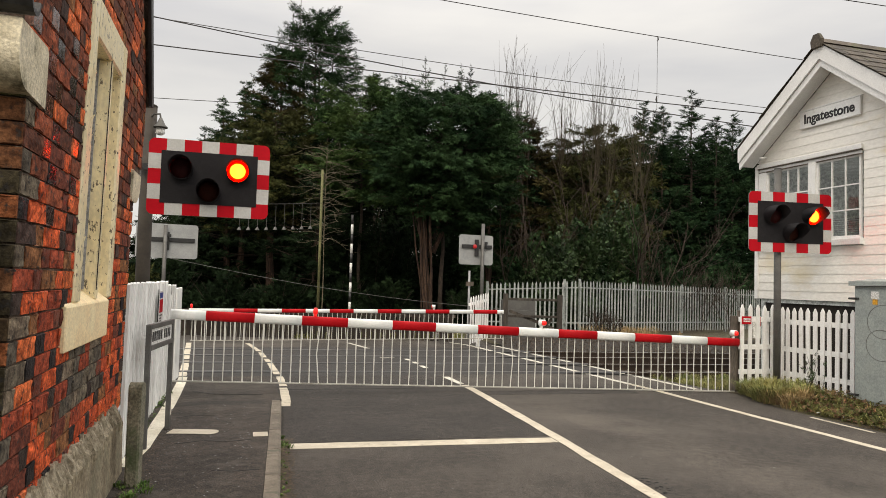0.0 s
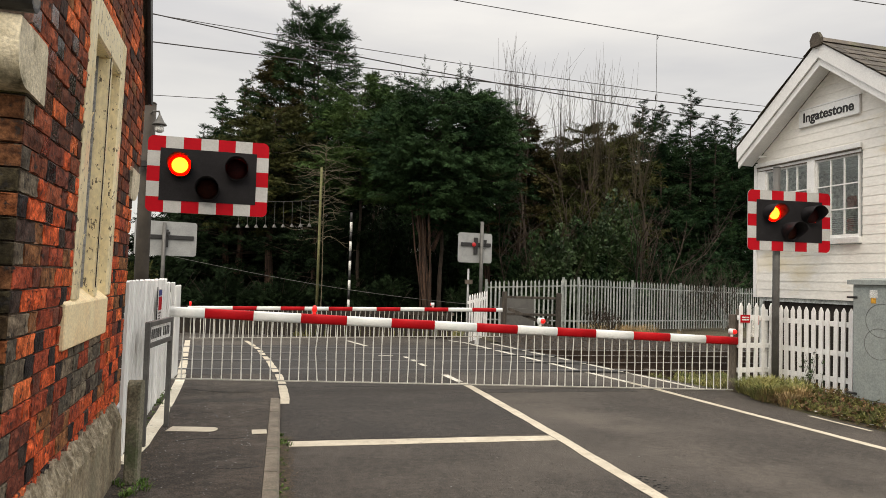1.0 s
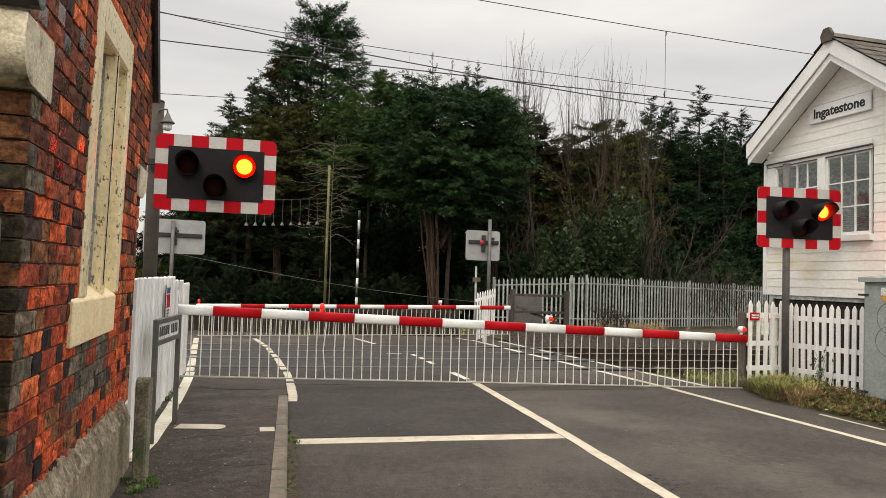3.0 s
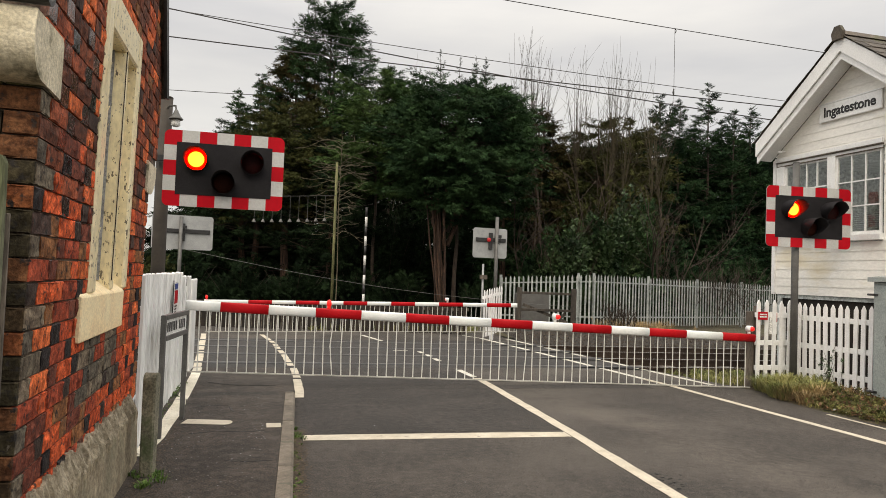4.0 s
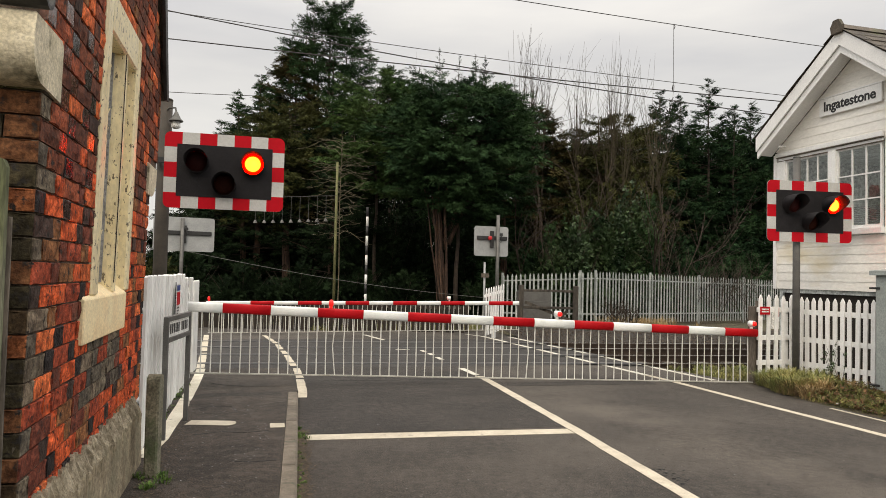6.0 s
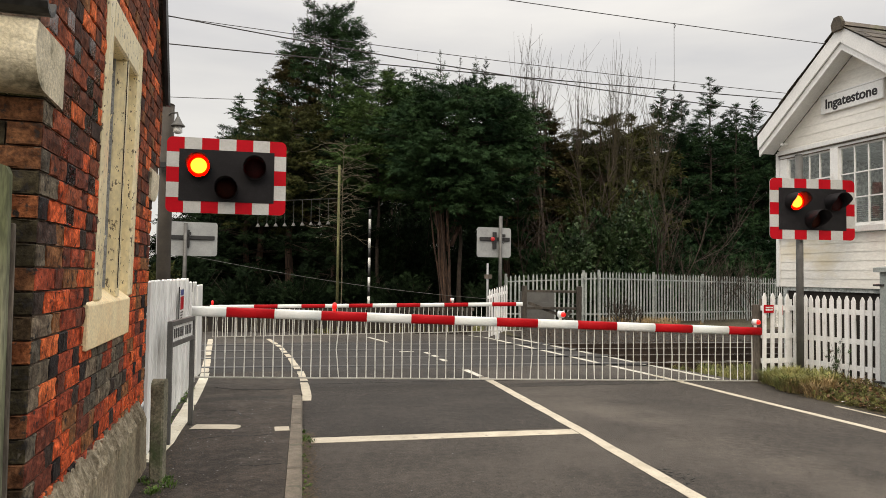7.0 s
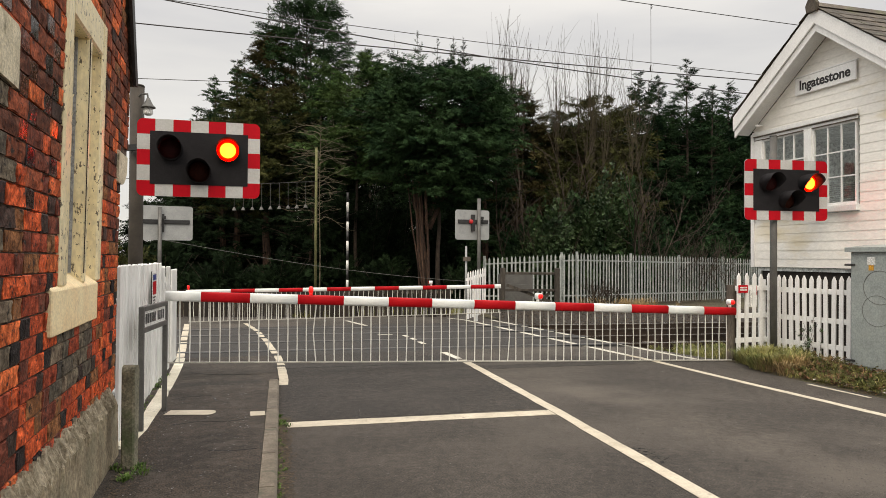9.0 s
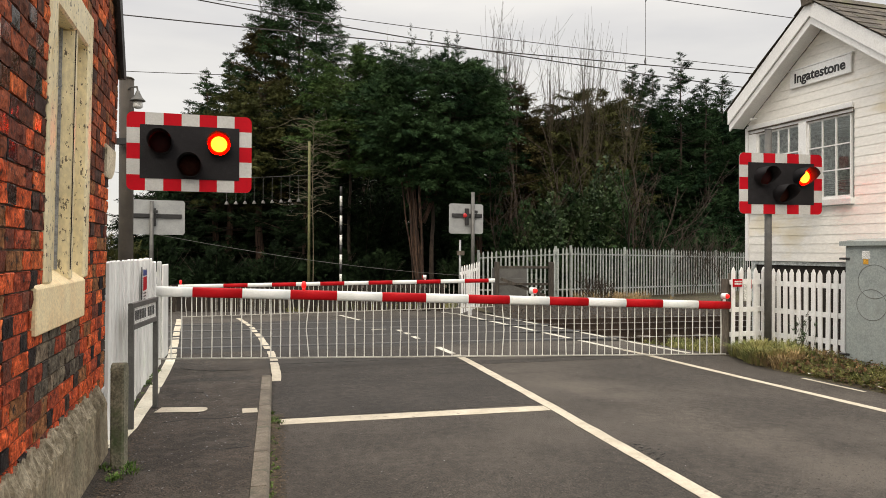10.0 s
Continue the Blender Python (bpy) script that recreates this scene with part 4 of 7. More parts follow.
def barrier(start, tip, first, bands, length, hang, hang_tip, lamps, label, seed, thick=0.128):
    """A boom of red and white bands with a hanging skirt; local x runs along the boom from its root."""
    a, b = Vector(start), Vector(tip)
    d = b - a
    yaw = math.degrees(math.atan2(d.y, d.x))
    dip = -math.degrees(math.atan2(d.z, math.hypot(d.x, d.y)))
    L = d.length
    th = thing("level_crossing_barrier", pose(*start, 0, dip, yaw), label, "barrier", "crossing barriers")
    edges = [0.0] + [first + i * length for i in range(bands)] + [L]
    for i, (x0, x1) in enumerate(zip(edges, edges[1:])):
        bm = bmesh.new()
        t = thick * (1 - 0.06 * x0 / L)
        prism(bm, oval(0.10, t), "x", 0, 1)
        for v in bm.verts:
            v.co = Vector((x0 + v.co.x * (x1 - x0), v.co.y, v.co.z))
        part("band", bm, RED_PAINT if i % 2 else BOOM_WHITE, th, "glossy red band" if i % 2 else "dull white band", True)
    rng = random.Random(seed)
    n = int(L / 0.121)
    up = math.tan(radians(dip))
    for i in range(n):
        x = 0.06 + i * 0.121
        drop = hang + (hang_tip - hang) * x / L
        bm = bmesh.new()
        lean = rng.gauss(0, 0.003) + (rng.choice((-0.028, 0.024)) if rng.random() < 0.06 else 0)
        mid = x + lean * 1.3 + up * drop * 0.5
        tube(bm, [(x, 0, -thick / 2 + 0.004), (mid + rng.gauss(0, 0.002), 0.0, -thick / 2 - drop * 0.5), (x + up * drop, 0.0, -thick / 2 - drop)], 0.0076, 5)
        part("skirt_bar", bm, GALV_BAR, th)
    bm = bmesh.new()
    beam(bm, (0.0 + up * hang, 0, -thick / 2 - hang - 0.008), (L - 0.05 + up * hang_tip, 0, -thick / 2 - hang_tip - 0.008), 0.03, 0.016)
    part("skirt_rail", bm, SKIRT_RAIL, th, "thin dirty bottom rail")
    for x, kind in lamps:
        bm = bmesh.new()
        tube(bm, [(x, 0, thick / 2 - 0.01), (x, 0, thick / 2 + 0.03)], 0.022, 8)
        if kind == "ball":
            tube(bm, [(x, 0, thick / 2 + 0.03), (x, 0, thick / 2 + 0.034), (x, 0, thick / 2 + 0.07), (x, 0, thick / 2 + 0.105), (x, 0, thick / 2 + 0.115)], [0.022, 0.031, 0.034, 0.025, 0.010], 10)
        else:
            tube(bm, [(x - 0.035, 0, thick / 2 + 0.075), (x + 0.05, 0, thick / 2 + 0.075)], [0.046, 0.046], 12)
        lamp = part("boom_lamp", bm, BOOM_LIGHT if kind == "ball" else BOOM_WHITE, th, "glowing red boom lamp" if kind == "ball" else "white lamp housing with a red lens", True)
        if kind != "ball":
            bm = bmesh.new()
            tube(bm, [(x + 0.02, -0.03, thick / 2 + 0.075), (x + 0.03, -0.062, thick / 2 + 0.075)], [0.038, 0.030], 12)
            tube(bm, [(x + 0.0505, 0, thick / 2 + 0.075), (x + 0.06, 0, thick / 2 + 0.075)], [0.042, 0.034], 12)
            part("lens", bm, BOOM_LIGHT, lamp, "glowing red lens", True)
    return th


barrier((-0.875, 9.17, 1.0), (7.295, 8.80, 0.70), 0.432, 13, 0.6, 0.765, 0.67, [(1.80, "ball"), (4.98, "tube"), (8.10, "tube")],
        "lowered red and white barrier boom with hanging bars", 4)
barrier((6.36, 16.30, 0.79), (-1.22, 18.45, 0.615), 0.16, 12, 0.6, 0.60, 0.70, [(1.75, "tube"), (7.83, "ball")],
        "lowered far barrier boom, red and white, with hanging bars", 9, 0.10)

# ---- flashing road signals ----
RED_LAMPS = []


def hood(bm, x, z, r, long, short, y0=0.0):
    """A visor: a thin tube, long above and short below."""
    n = 28
    rings = []
    for rr in (r, r - 0.006):
        for far in (0, 1):
            ring = []
            for k in range(n):
                a = k * math.tau / n
                ln = 0.03 if not far else short + (long - short) * min(1.0, max(0.0, 0.78 + 0.9 * math.sin(a)))
                ring.append(bm.verts.new((x + rr * math.cos(a), y0 - ln if far else y0, z + rr * math.sin(a))))
            rings.append(ring)
    for a, b in ((rings[0], rings[1]), (rings[1], rings[3]), (rings[3], rings[2])):
        for k in range(n):
            bm.faces.new((a[k], a[(k + 1) % n], b[(k + 1) % n], b[k]))
    bmesh.ops.recalc_face_normals(bm, faces=bm.faces[:])


def rounded(w, h, r, n=6):
    pts = []
    for cx, cz, a0 in ((w / 2 - r, h / 2 - r, 0), (-w / 2 + r, h / 2 - r, 90), (-w / 2 + r, -h / 2 + r, 180), (w / 2 - r, -h / 2 + r, 270)):
        pts += [(cx + r * math.cos(radians(a0 + 90 * k / n)), cz + r * math.sin(radians(a0 + 90 * k / n))) for k in range(n + 1)]
    return pts


def signal_board(parent, m, W=1.40, H=0.915):
    """The striped backing board with two red lamps and one amber; its front looks along -y."""
    bm = bmesh.new()
    prism(bm, rounded(W, H, 0.07), "y", -0.006, 0.006)
    board = part("backing_board", bm, SIGN_BACK, parent, "bare metal backing board")
    board.matrix_basis = m
    nx, nz, bw = 7, 5, 0.143
    cw, ch = W / nx, H / nz
    for i in range(nx):
        for s in (1, -1):
            red = i % 2 == 0
            bm = bmesh.new()
            x0, x1 = -W / 2 + i * cw, -W / 2 + (i + 1) * cw
            z0, z1 = (H / 2 - bw, H / 2) if s > 0 else (-H / 2, -H / 2 + bw)
            if i in (0, nx - 1):
                q = 1 if i else -1
                cx, cz = q * (W / 2 - 0.07), s * (H / 2 - 0.07)
                arc = [(cx + q * 0.07 * math.sin(radians(t)), cz + s * 0.07 * math.cos(radians(t))) for t in range(0, 91, 15)]
                prism(bm, [(q * (W / 2 - cw), s * H / 2)] + arc + [(q * W / 2, s * (H / 2 - ch)), (q * (W / 2 - bw), s * (H / 2 - ch)), (q * (W / 2 - bw), s * (H / 2 - bw)), (q * (W / 2 - cw), s * (H / 2 - bw))], "y", -0.009, -0.0065)
            else:
                box(bm, x0, x1, -0.009, -0.0065, z0, z1)
            part("stripe", bm, REFLECT_RED if red else REFLECT_WHITE, board, "red reflective block" if red else "white reflective block")
    for i in range(1, nz - 1):
        for s in (1, -1):
            bm = bmesh.new()
            x0, x1 = (W / 2 - bw, W / 2) if s > 0 else (-W / 2, -W / 2 + bw)
            box(bm, x0, x1, -0.009, -0.0065, H / 2 - (i + 1) * ch, H / 2 - i * ch)
            part("stripe", bm, REFLECT_WHITE if i % 2 else REFLECT_RED, board, "white reflective block" if i % 2 else "red reflective block")
    bm = bmesh.new()
    w, h = W - 2 * bw, H - 2 * bw
    # black panel with three round openings, and a closed lamp box behind it
    box(bm, -w / 2, w / 2, -0.0145, -0.0095, -h / 2, h / 2)
    part("black_panel", bm, PANEL_BLACK, board, "matt black lamp panel")
    for x, z, kind in ((-0.325, 0.105, "red"), (0.325, 0.105, "red"), (-0.005, -0.155, "amber")):
        bm = bmesh.new()
        hood(bm, x, z, 0.136, 0.27, 0.07, -0.0146)
        part("hood", bm, PANEL_BLACK, board, "black lamp hood", True)
        if kind == "amber":
            bm = bmesh.new()
            tube(bm, [(x, -0.0146, z), (x, -0.03, z), (x, -0.05, z), (x, -0.062, z)], [0.126, 0.125, 0.095, 0.04], 28)
            part("lens", bm, LENS_AMBER, board, "unlit amber lens", True)
        else:
            # a turning lamp: one face lit, the other dark
            bm = bmesh.new()
            for s, mi in ((-1, 0), (1, 1)):
                rings = []
                for d, r in ((0.0, 0.1259), (0.010, 0.122), (0.028, 0.094), (0.038, 0.066), (0.044, 0.035)):
                    rings.append([bm.verts.new((r * math.cos(k * math.tau / 28), s * d, r * math.sin(k * math.tau / 28))) for k in range(28)])
                for j, (p, q) in enumerate(zip(rings, rings[1:])):
                    for k in range(28):
                        f = bm.faces.new((p[k], p[(k + 1) % 28], q[(k + 1) % 28], q[k]))
                        f.material_index = (2 if j < 2 else 0) if mi == 0 else 1
                f = bm.faces.new(rings[-1])
                f.material_index = mi
            bmesh.ops.recalc_face_normals(bm, faces=bm.faces[:])
            ob = part("red_lamp", bm, [LENS_LIT, LENS_DARK, LENS_RIM], parent, "round red lamp that flashes in turn", True)
            RED_LAMPS.append((ob, m @ pose(x, -0.068, z), x < 0))
            # added ring that stops the turned-away lit face from leaking light
            bm = bmesh.new()
            ring = [[bm.verts.new((x + r * math.cos(k * math.tau / 28), y, z + r * math.sin(k * math.tau / 28))) for k in range(28)] for r, y in ((0.1261, -0.060), (0.1302, -0.060), (0.1302, -0.076), (0.1261, -0.076))]
            for a, b in zip(ring, ring[1:] + ring[:1]):
                for k in range(28):
                    bm.faces.new((a[k], a[(k + 1) % 28], b[(k + 1) % 28], b[k]))
            bmesh.ops.recalc_face_normals(bm, faces=bm.faces[:])
            part("lamp_collar", bm, PANEL_BLACK, board, "black collar added round the lamp to block stray light")
    return board


left = thing("road_signal", pose(-1.2, 9.0, 0.0), "flashing crossing signal on a red and white board, dull brown pole", "traffic signal", "crossing signals")
bm = bmesh.new()
tube(bm, [(0, 0, -0.05), (0, 0, 3.57)], 0.083, 16)
tube(bm, [(0, 0, 3.571), (0, 0, 3.59)], [0.089, 0.075], 16)
part("pole", bm, BROWN_POST, left, "", True)
bm = bmesh.new()
beam(bm, (-0.10, -0.10, 2.80), (0.30, -0.34, 2.80), 0.05, 0.07)
part("bracket", bm, BLACK_IRON, left)
bm = bmesh.new()
tube(bm, [(0.0, -0.05, 3.420), (0.06, -0.1, 3.460), (0.13, -0.13, 3.460), (0.14, -0.13, 3.400)], 0.012, 6)
lan = part("lantern", bm, STEEL_GREY, left, "small lantern on a bent arm")
bm = bmesh.new()
tube(bm, [(0.14, -0.13, 3.410), (0.14, -0.13, 3.380), (0.14, -0.13, 3.330), (0.14, -0.13, 3.300), (0.14, -0.13, 3.290)], [0.018, 0.03, 0.055, 0.085, 0.085], 12)
part("cap", bm, STEEL_GREY, lan, "grey metal cap", True)
bm = bmesh.new()
tube(bm, [(0.14, -0.13, 3.288), (0.14, -0.13, 3.220), (0.14, -0.13, 3.200)], [0.05, 0.055, 0.03], 12)
part("bowl", bm, SIGN_WHITE, lan, "frosted glass bowl", True)
M_LEFT = left.matrix_basis.inverted() @ (Matrix.Translation((-0.452, 8.64, 2.665)) @ pose(0, 0, 0, 0, 0.0, -0.5))
signal_board(left, M_LEFT)

right = thing("road_signal", pose(7.86, 8.62, -0.04), "flashing crossing signal on a red and white board, dark steel post", "traffic signal", "crossing signals")
bm = bmesh.new()
tube(bm, [(0, 0, -0.1), (0, 0, 3.42)], 0.052, 14)
tube(bm, [(0, 0, 3.421), (0, 0, 3.435)], [0.058, 0.048], 14)
part("pole", bm, DARK_POST, right, "", True)
bm = bmesh.new()
beam(bm, (-0.3, -0.066, 2.62), (0.75, -0.13, 2.62), 0.03, 0.06)
part("bracket", bm, BLACK_IRON, right)
M_RIGHT = right.matrix_basis.inverted() @ (Matrix.Translation((7.99, 8.505, 2.549)) @ pose(0, 0, 0, 0, 0.0, -6.0))
signal_board(right, M_RIGHT)


def rear_signal(x, y, z0, top, cz, offset, yaw, label, w=1.5, h=0.95, up=0.04):
    """A far signal seen from behind: bare board, post, lamp box."""
    th = thing("road_signal", pose(x, y, z0, 0, 0, yaw), label, "traffic signal", "crossing signals seen from behind")
    bm = bmesh.new()
    tube(bm, [(0, -0.07, -0.1), (0, -0.07, top)], 0.056, 10)
    part("pole", bm, STEEL_GREY, th, "", True)
    bm = bmesh.new()
    prism(bm, [(offset + p, cz + q) for p, q in rounded(w, h, 0.08)], "y", 0.02, 0.035)
    board = part("backing_board", bm, SIGN_BACK, th, "bare grey metal board")
    bz = cz + up
    bm = bmesh.new()
    box(bm, offset - 0.43 * w, offset + 0.45 * w, -0.03, 0.019, bz - 0.06, bz + 0.06, 0.01)
    part("lamp_bar", bm, BLACK_IRON, board, "black horizontal lamp bar")
    bm = bmesh.new()
    box(bm, offset - 0.06, offset + 0.06, -0.05, 0.018, bz - 0.30, bz + 0.22, 0.01)
    part("lamp_box", bm, BLACK_IRON, board, "black lamp box")
    bm = bmesh.new()
    box(bm, 0.02, 0.16, -0.10, -0.051, bz + 0.07, bz + 0.16, 0.008)
    tube(bm, [(0.09, -0.105, bz + 0.09), (0.14, -0.12, bz - 0.02), (0.09, -0.11, bz - 0.14), (0.03, -0.10, bz - 0.08)], 0.012, 6)
    part("clamp", bm, BLACK_IRON, board, "black clamp with a looped cable")
    return th, board


th, bd = rear_signal(-2.17, 21.6, -0.15, 3.08, 2.62, 0.06, 10, "far crossing signal seen from behind on a grey post", 1.7, 1.0)
th, bd = rear_signal(7.2, 20.5, -0.15, 3.5, 2.68, -0.18, 6, "far crossing signal seen from behind with a red tell-tale", 1.16, 0.93, 0.10)
bm = bmesh.new()
tube(bm, [(-0.26, -0.051, 2.78), (-0.26, -0.085, 2.78), (-0.26, -0.100, 2.78)], [0.068, 0.062, 0.028], 12)
part("tell_tale", bm, TELL_TALE, bd, "small glowing red tell-tale lamp", True)

# ---- signal box ----
BX = 8.84
b_far, b_near, b_mid = 10.2, 6.75, 8.47
cabin = thing("signal_box", pose(BX, b_mid, 0), "white weatherboarded signal box with a gabled slate roof", "signal box")


def bl(bm):
    bmesh.ops.translate(bm, verts=bm.verts[:], vec=(-BX, -b_mid, 0))
    return bm


W1, W2, WZ0, WZ1 = (9.02, 9.98), (8.03, 8.86), 2.33, 3.60


def room_piece(xa, xb, ya, yb, za, zb, name="inner_wall"):
    """One board of the dim room behind the windows."""
    bm = bmesh.new()
    box(bm, xa, xb, ya, yb, za, zb)
    part(name, bl(bm), ROOM, cabin, "dim grey room behind the windows")


for za, zb in ((0.0, 2.3), (3.6, 3.7)):
    room_piece(BX + 0.03, 13.5, b_near + 0.05, b_near + 0.13, za, zb)
    room_piece(BX + 0.03, 13.5, b_far - 0.13, b_far - 0.05, za, zb)
    room_piece(13.4, 13.5, b_near + 0.131, b_far - 0.131, za, zb)
for x in (BX + 0.03, 10.3, 11.8, 13.3):
    room_piece(x, x + 0.12, b_near + 0.051, b_near + 0.129, 2.3, 3.6)
    if x in (BX + 0.03, 13.3):
        room_piece(x, x + 0.12, b_far - 0.129, b_far - 0.051, 2.3, 3.6)
# added panels fill the far window openings to keep the sky out of the panes
room_piece(13.401, 13.499, b_near + 0.135, b_far - 0.135, 2.302, 3.598)
room_piece(BX + 0.152, 13.298, b_far - 0.128, b_far - 0.052, 2.302, 3.598)
room_piece(BX + 0.03, 13.39, b_near + 0.131, b_far - 0.131, 1.3, 1.36, "inner_floor")
room_piece(BX + 0.12, 13.39, b_near + 0.131, b_far - 0.131, 3.64, 3.69, "inner_ceiling")
bm = bmesh.new()
box(bm, BX + 0.06, BX + 0.25, b_near + 0.135, b_far - 0.135, -0.05, 1.36)
part("base", bl(bm), DARK_SLAT, cabin, "dark base below the boarding")
# weatherboards, one by one, lapped
z = 1.372
rng = random.Random(8)
while z < 5.0:
    zt = min(z + 0.142, 5.04)
    span = [(b_near, b_far)]
    if zt > 3.80:
        half = (5.08 - zt) / 0.735
        span = [(b_mid - half, b_mid + half)]
    for wa, wb in (W1, W2):
        if z < WZ1 + 0.03 and zt > WZ0 - 0.03:
            span = [q for a, b in span for q in ((a, min(b, wa - 0.05)), (max(a, wb + 0.05), b)) if q[1] - q[0] > 0.03]
    for a, b in span:
        bm = bmesh.new()
        prism(bm, [(BX - 0.004, z - 0.005), (BX + 0.028, z - 0.005), (BX + 0.028, zt), (BX + 0.003, zt)], "y", a, b)
        if zt > 3.80:
            for v in bm.verts:
                half = max((5.08 - v.co.z) / 0.735, 0.01)
                v.co.y = b_mid + (half if v.co.y > b_mid else -half)
        part("weatherboard", bl(bm), BOARDS, cabin)
    z = zt
# corner board, frieze and window joinery
for name, dims in (("corner_board", (BX - 0.03, BX + 0.06, b_far - 0.02, b_far + 0.06, 1.36, 3.72)), ("frieze", (BX - 0.05, BX - 0.013, 7.98, b_far, 3.67, 3.745)),
                   ("head_board", (BX - 0.028, BX - 0.0125, 7.99, b_far - 0.05, 3.605, 3.650)), ("window_post", (BX - 0.04, BX + 0.03, W2[1], W1[0], 2.28, 3.604)),
                   ("window_post", (BX - 0.03, BX + 0.03, W1[1], b_far - 0.03, 2.28, 3.604)), ("window_sill", (BX - 0.07, BX + 0.03, 7.98, b_far - 0.05, 2.235, 2.329))):
    bm = bmesh.new()
    box(bm, *dims, bevel=0.005)
    part(name, bl(bm), WHITE, cabin)
# dark drip edge; the lower strip paints the shadow line above the windows
for za, zb, xo in ((3.651, 3.6665, 0.058), (3.591, 3.6035, 0.034)):
    bm = bmesh.new()
    box(bm, BX - xo, BX - 0.004, 7.985, b_far - 0.04, za, zb)
    part("drip_strip", bl(bm), OLD_TIMBER, cabin, "dark strip for the drip edge and the shadow line above the windows")
for (wa, wb), cols in ((W1, 4), (W2, 3)):
    bm = bmesh.new()
    for d in ((wa, wa + 0.026, WZ0, WZ1), (wb - 0.026, wb, WZ0, WZ1), (wa + 0.027, wb - 0.027, WZ0, WZ0 + 0.05), (wa + 0.027, wb - 0.027, WZ1 - 0.035, WZ1)):
        box(bm, BX - 0.005, BX + 0.035, *d)
    frame_ob = part("window", bl(bm), WHITE, cabin, "white timber sash with small panes")
    for i in range(1, cols):
        bm = bmesh.new()
        y = wa + 0.026 + (wb - wa - 0.052) * i / cols
        box(bm, BX + 0.0, BX + 0.03, y - 0.010, y + 0.010, WZ0 + 0.051, WZ1 - 0.036)
        part("glazing_bar", bl(bm), WHITE, frame_ob)
    for i in (1, 2):
        bm = bmesh.new()
        z = WZ0 + 0.06 + (WZ1 - WZ0 - 0.12) * i / 3
        box(bm, BX + 0.002, BX + 0.028, wa + 0.027, wb - 0.027, z - 0.010, z + 0.010)
        part("glazing_bar", bl(bm), WHITE, frame_ob)
    bm = bmesh.new()
    box(bm, BX + 0.012, BX + 0.018, wa + 0.015, wb - 0.015, WZ0 + 0.02, WZ1 - 0.02)
    pane = part("pane", bl(bm), GLASS, frame_ob, "clear window glass")
    pane.visible_shadow = False
    for i in range(9 if cols == 3 else 0):
        bm = bmesh.new()
        z = WZ0 + 0.07 + i * 0.032
        prism(bm, [(BX + 0.06, z), (BX + 0.085, z + 0.018), (BX + 0.086, z + 0.016), (BX + 0.061, z - 0.002)], "y", wa + 0.03, wb - 0.03)
        part("blind_slat", bl(bm), BLIND, frame_ob)
# roof, barge boards, soffit, ridge and finial
for s in (-1, 1):
    e = b_mid + s * 1.85
    bm = bmesh.new()
    apex, low = 5.36, 5.36 - 1.85 * 0.735
    prism(bm, [(b_mid, apex), (b_mid, apex + 0.05), (e, low + 0.05), (e, low)], "x", BX - 0.33, 13.8)
    rf = part("roof", bl(bm), SLATE, cabin, "weathered brown slates")
    slope = math.hypot(1.85, 1.85 * 0.735)
    slate_rng = random.Random(31 + s)
    for r in range(10):
        for c in range(-1 if r % 2 else 0, 17):
            bm = bmesh.new()
            x0 = BX - 0.375 + c * 0.30 + (0.15 if r % 2 else 0)
            x1 = x0 + 0.293
            x0 = max(x0, BX - 0.375) - slate_rng.uniform(0.0, 0.018)
            t0, t1 = (slope - r * 0.245) / slope, (slope - r * 0.245 - 0.27) / slope
            t1 = max(t1, 0)
            lift = slate_rng.uniform(0.012, 0.024)
            pts = [(b_mid + s * 1.89 * t, apex + 0.052 - 1.89 * 0.735 * t) for t in (t0, t1)]
            q = [bm.verts.new((x, y, zz + k)) for (y, zz), k in ((pts[0], lift), (pts[1], 0.004)) for x in (x0, x1)]
            lo = [bm.verts.new(v.co - Vector((0, 0, 0.007))) for v in q]
            for f in ((q[0], q[1], q[3], q[2]), (q[0], q[2], lo[2], lo[0]), (q[1], lo[1], lo[3], q[3]), (q[0], lo[0], lo[1], q[1])):
                bm.faces.new(f)
            bmesh.ops.recalc_face_normals(bm, faces=bm.faces[:])
            part("slate", bl(bm), SLATE, rf)
    for off, t0, t1, name in ((0.0, -0.25, -0.005, "barge_board"), (0.035, -0.37, -0.252, "barge_moulding")):
        bm = bmesh.new()
        e2 = b_mid + s * 1.845
        l2 = 5.39 - 1.845 * 0.735
        prism(bm, [(b_mid, 5.39 + t0), (b_mid, 5.39 + t1), (e2, l2 + t1), (e2, l2 + t0)], "x", BX - 0.36 + off, BX - 0.331 + off)
        part(name, bl(bm), WHITE, cabin, "deep white barge board")
    bm = bmesh.new()
    prism(bm, [(b_mid, 5.08), (b_mid, 5.10), (e, 5.10 - 1.85 * 0.735), (e, 5.08 - 1.85 * 0.735)], "x", BX - 0.29, BX - 0.014)
    part("soffit", bl(bm), WHITE, cabin)
bm = bmesh.new()
prism(bm, [(b_mid - 0.10, 5.37), (b_mid, 5.47), (b_mid + 0.10, 5.37)], "x", BX - 0.37, 13.8)
part("ridge", bl(bm), SLATE, cabin, "dark ridge tiles")
bm = bmesh.new()
prism(bm, [(b_mid - 0.09, 5.31), (b_mid - 0.11, 5.42), (b_mid - 0.05, 5.52), (b_mid + 0.05, 5.52), (b_mid + 0.11, 5.42), (b_mid + 0.09, 5.31)], "x", BX - 0.42, BX - 0.362)
part("ridge_end", bl(bm), SLATE, cabin, "dark ridge end cap")

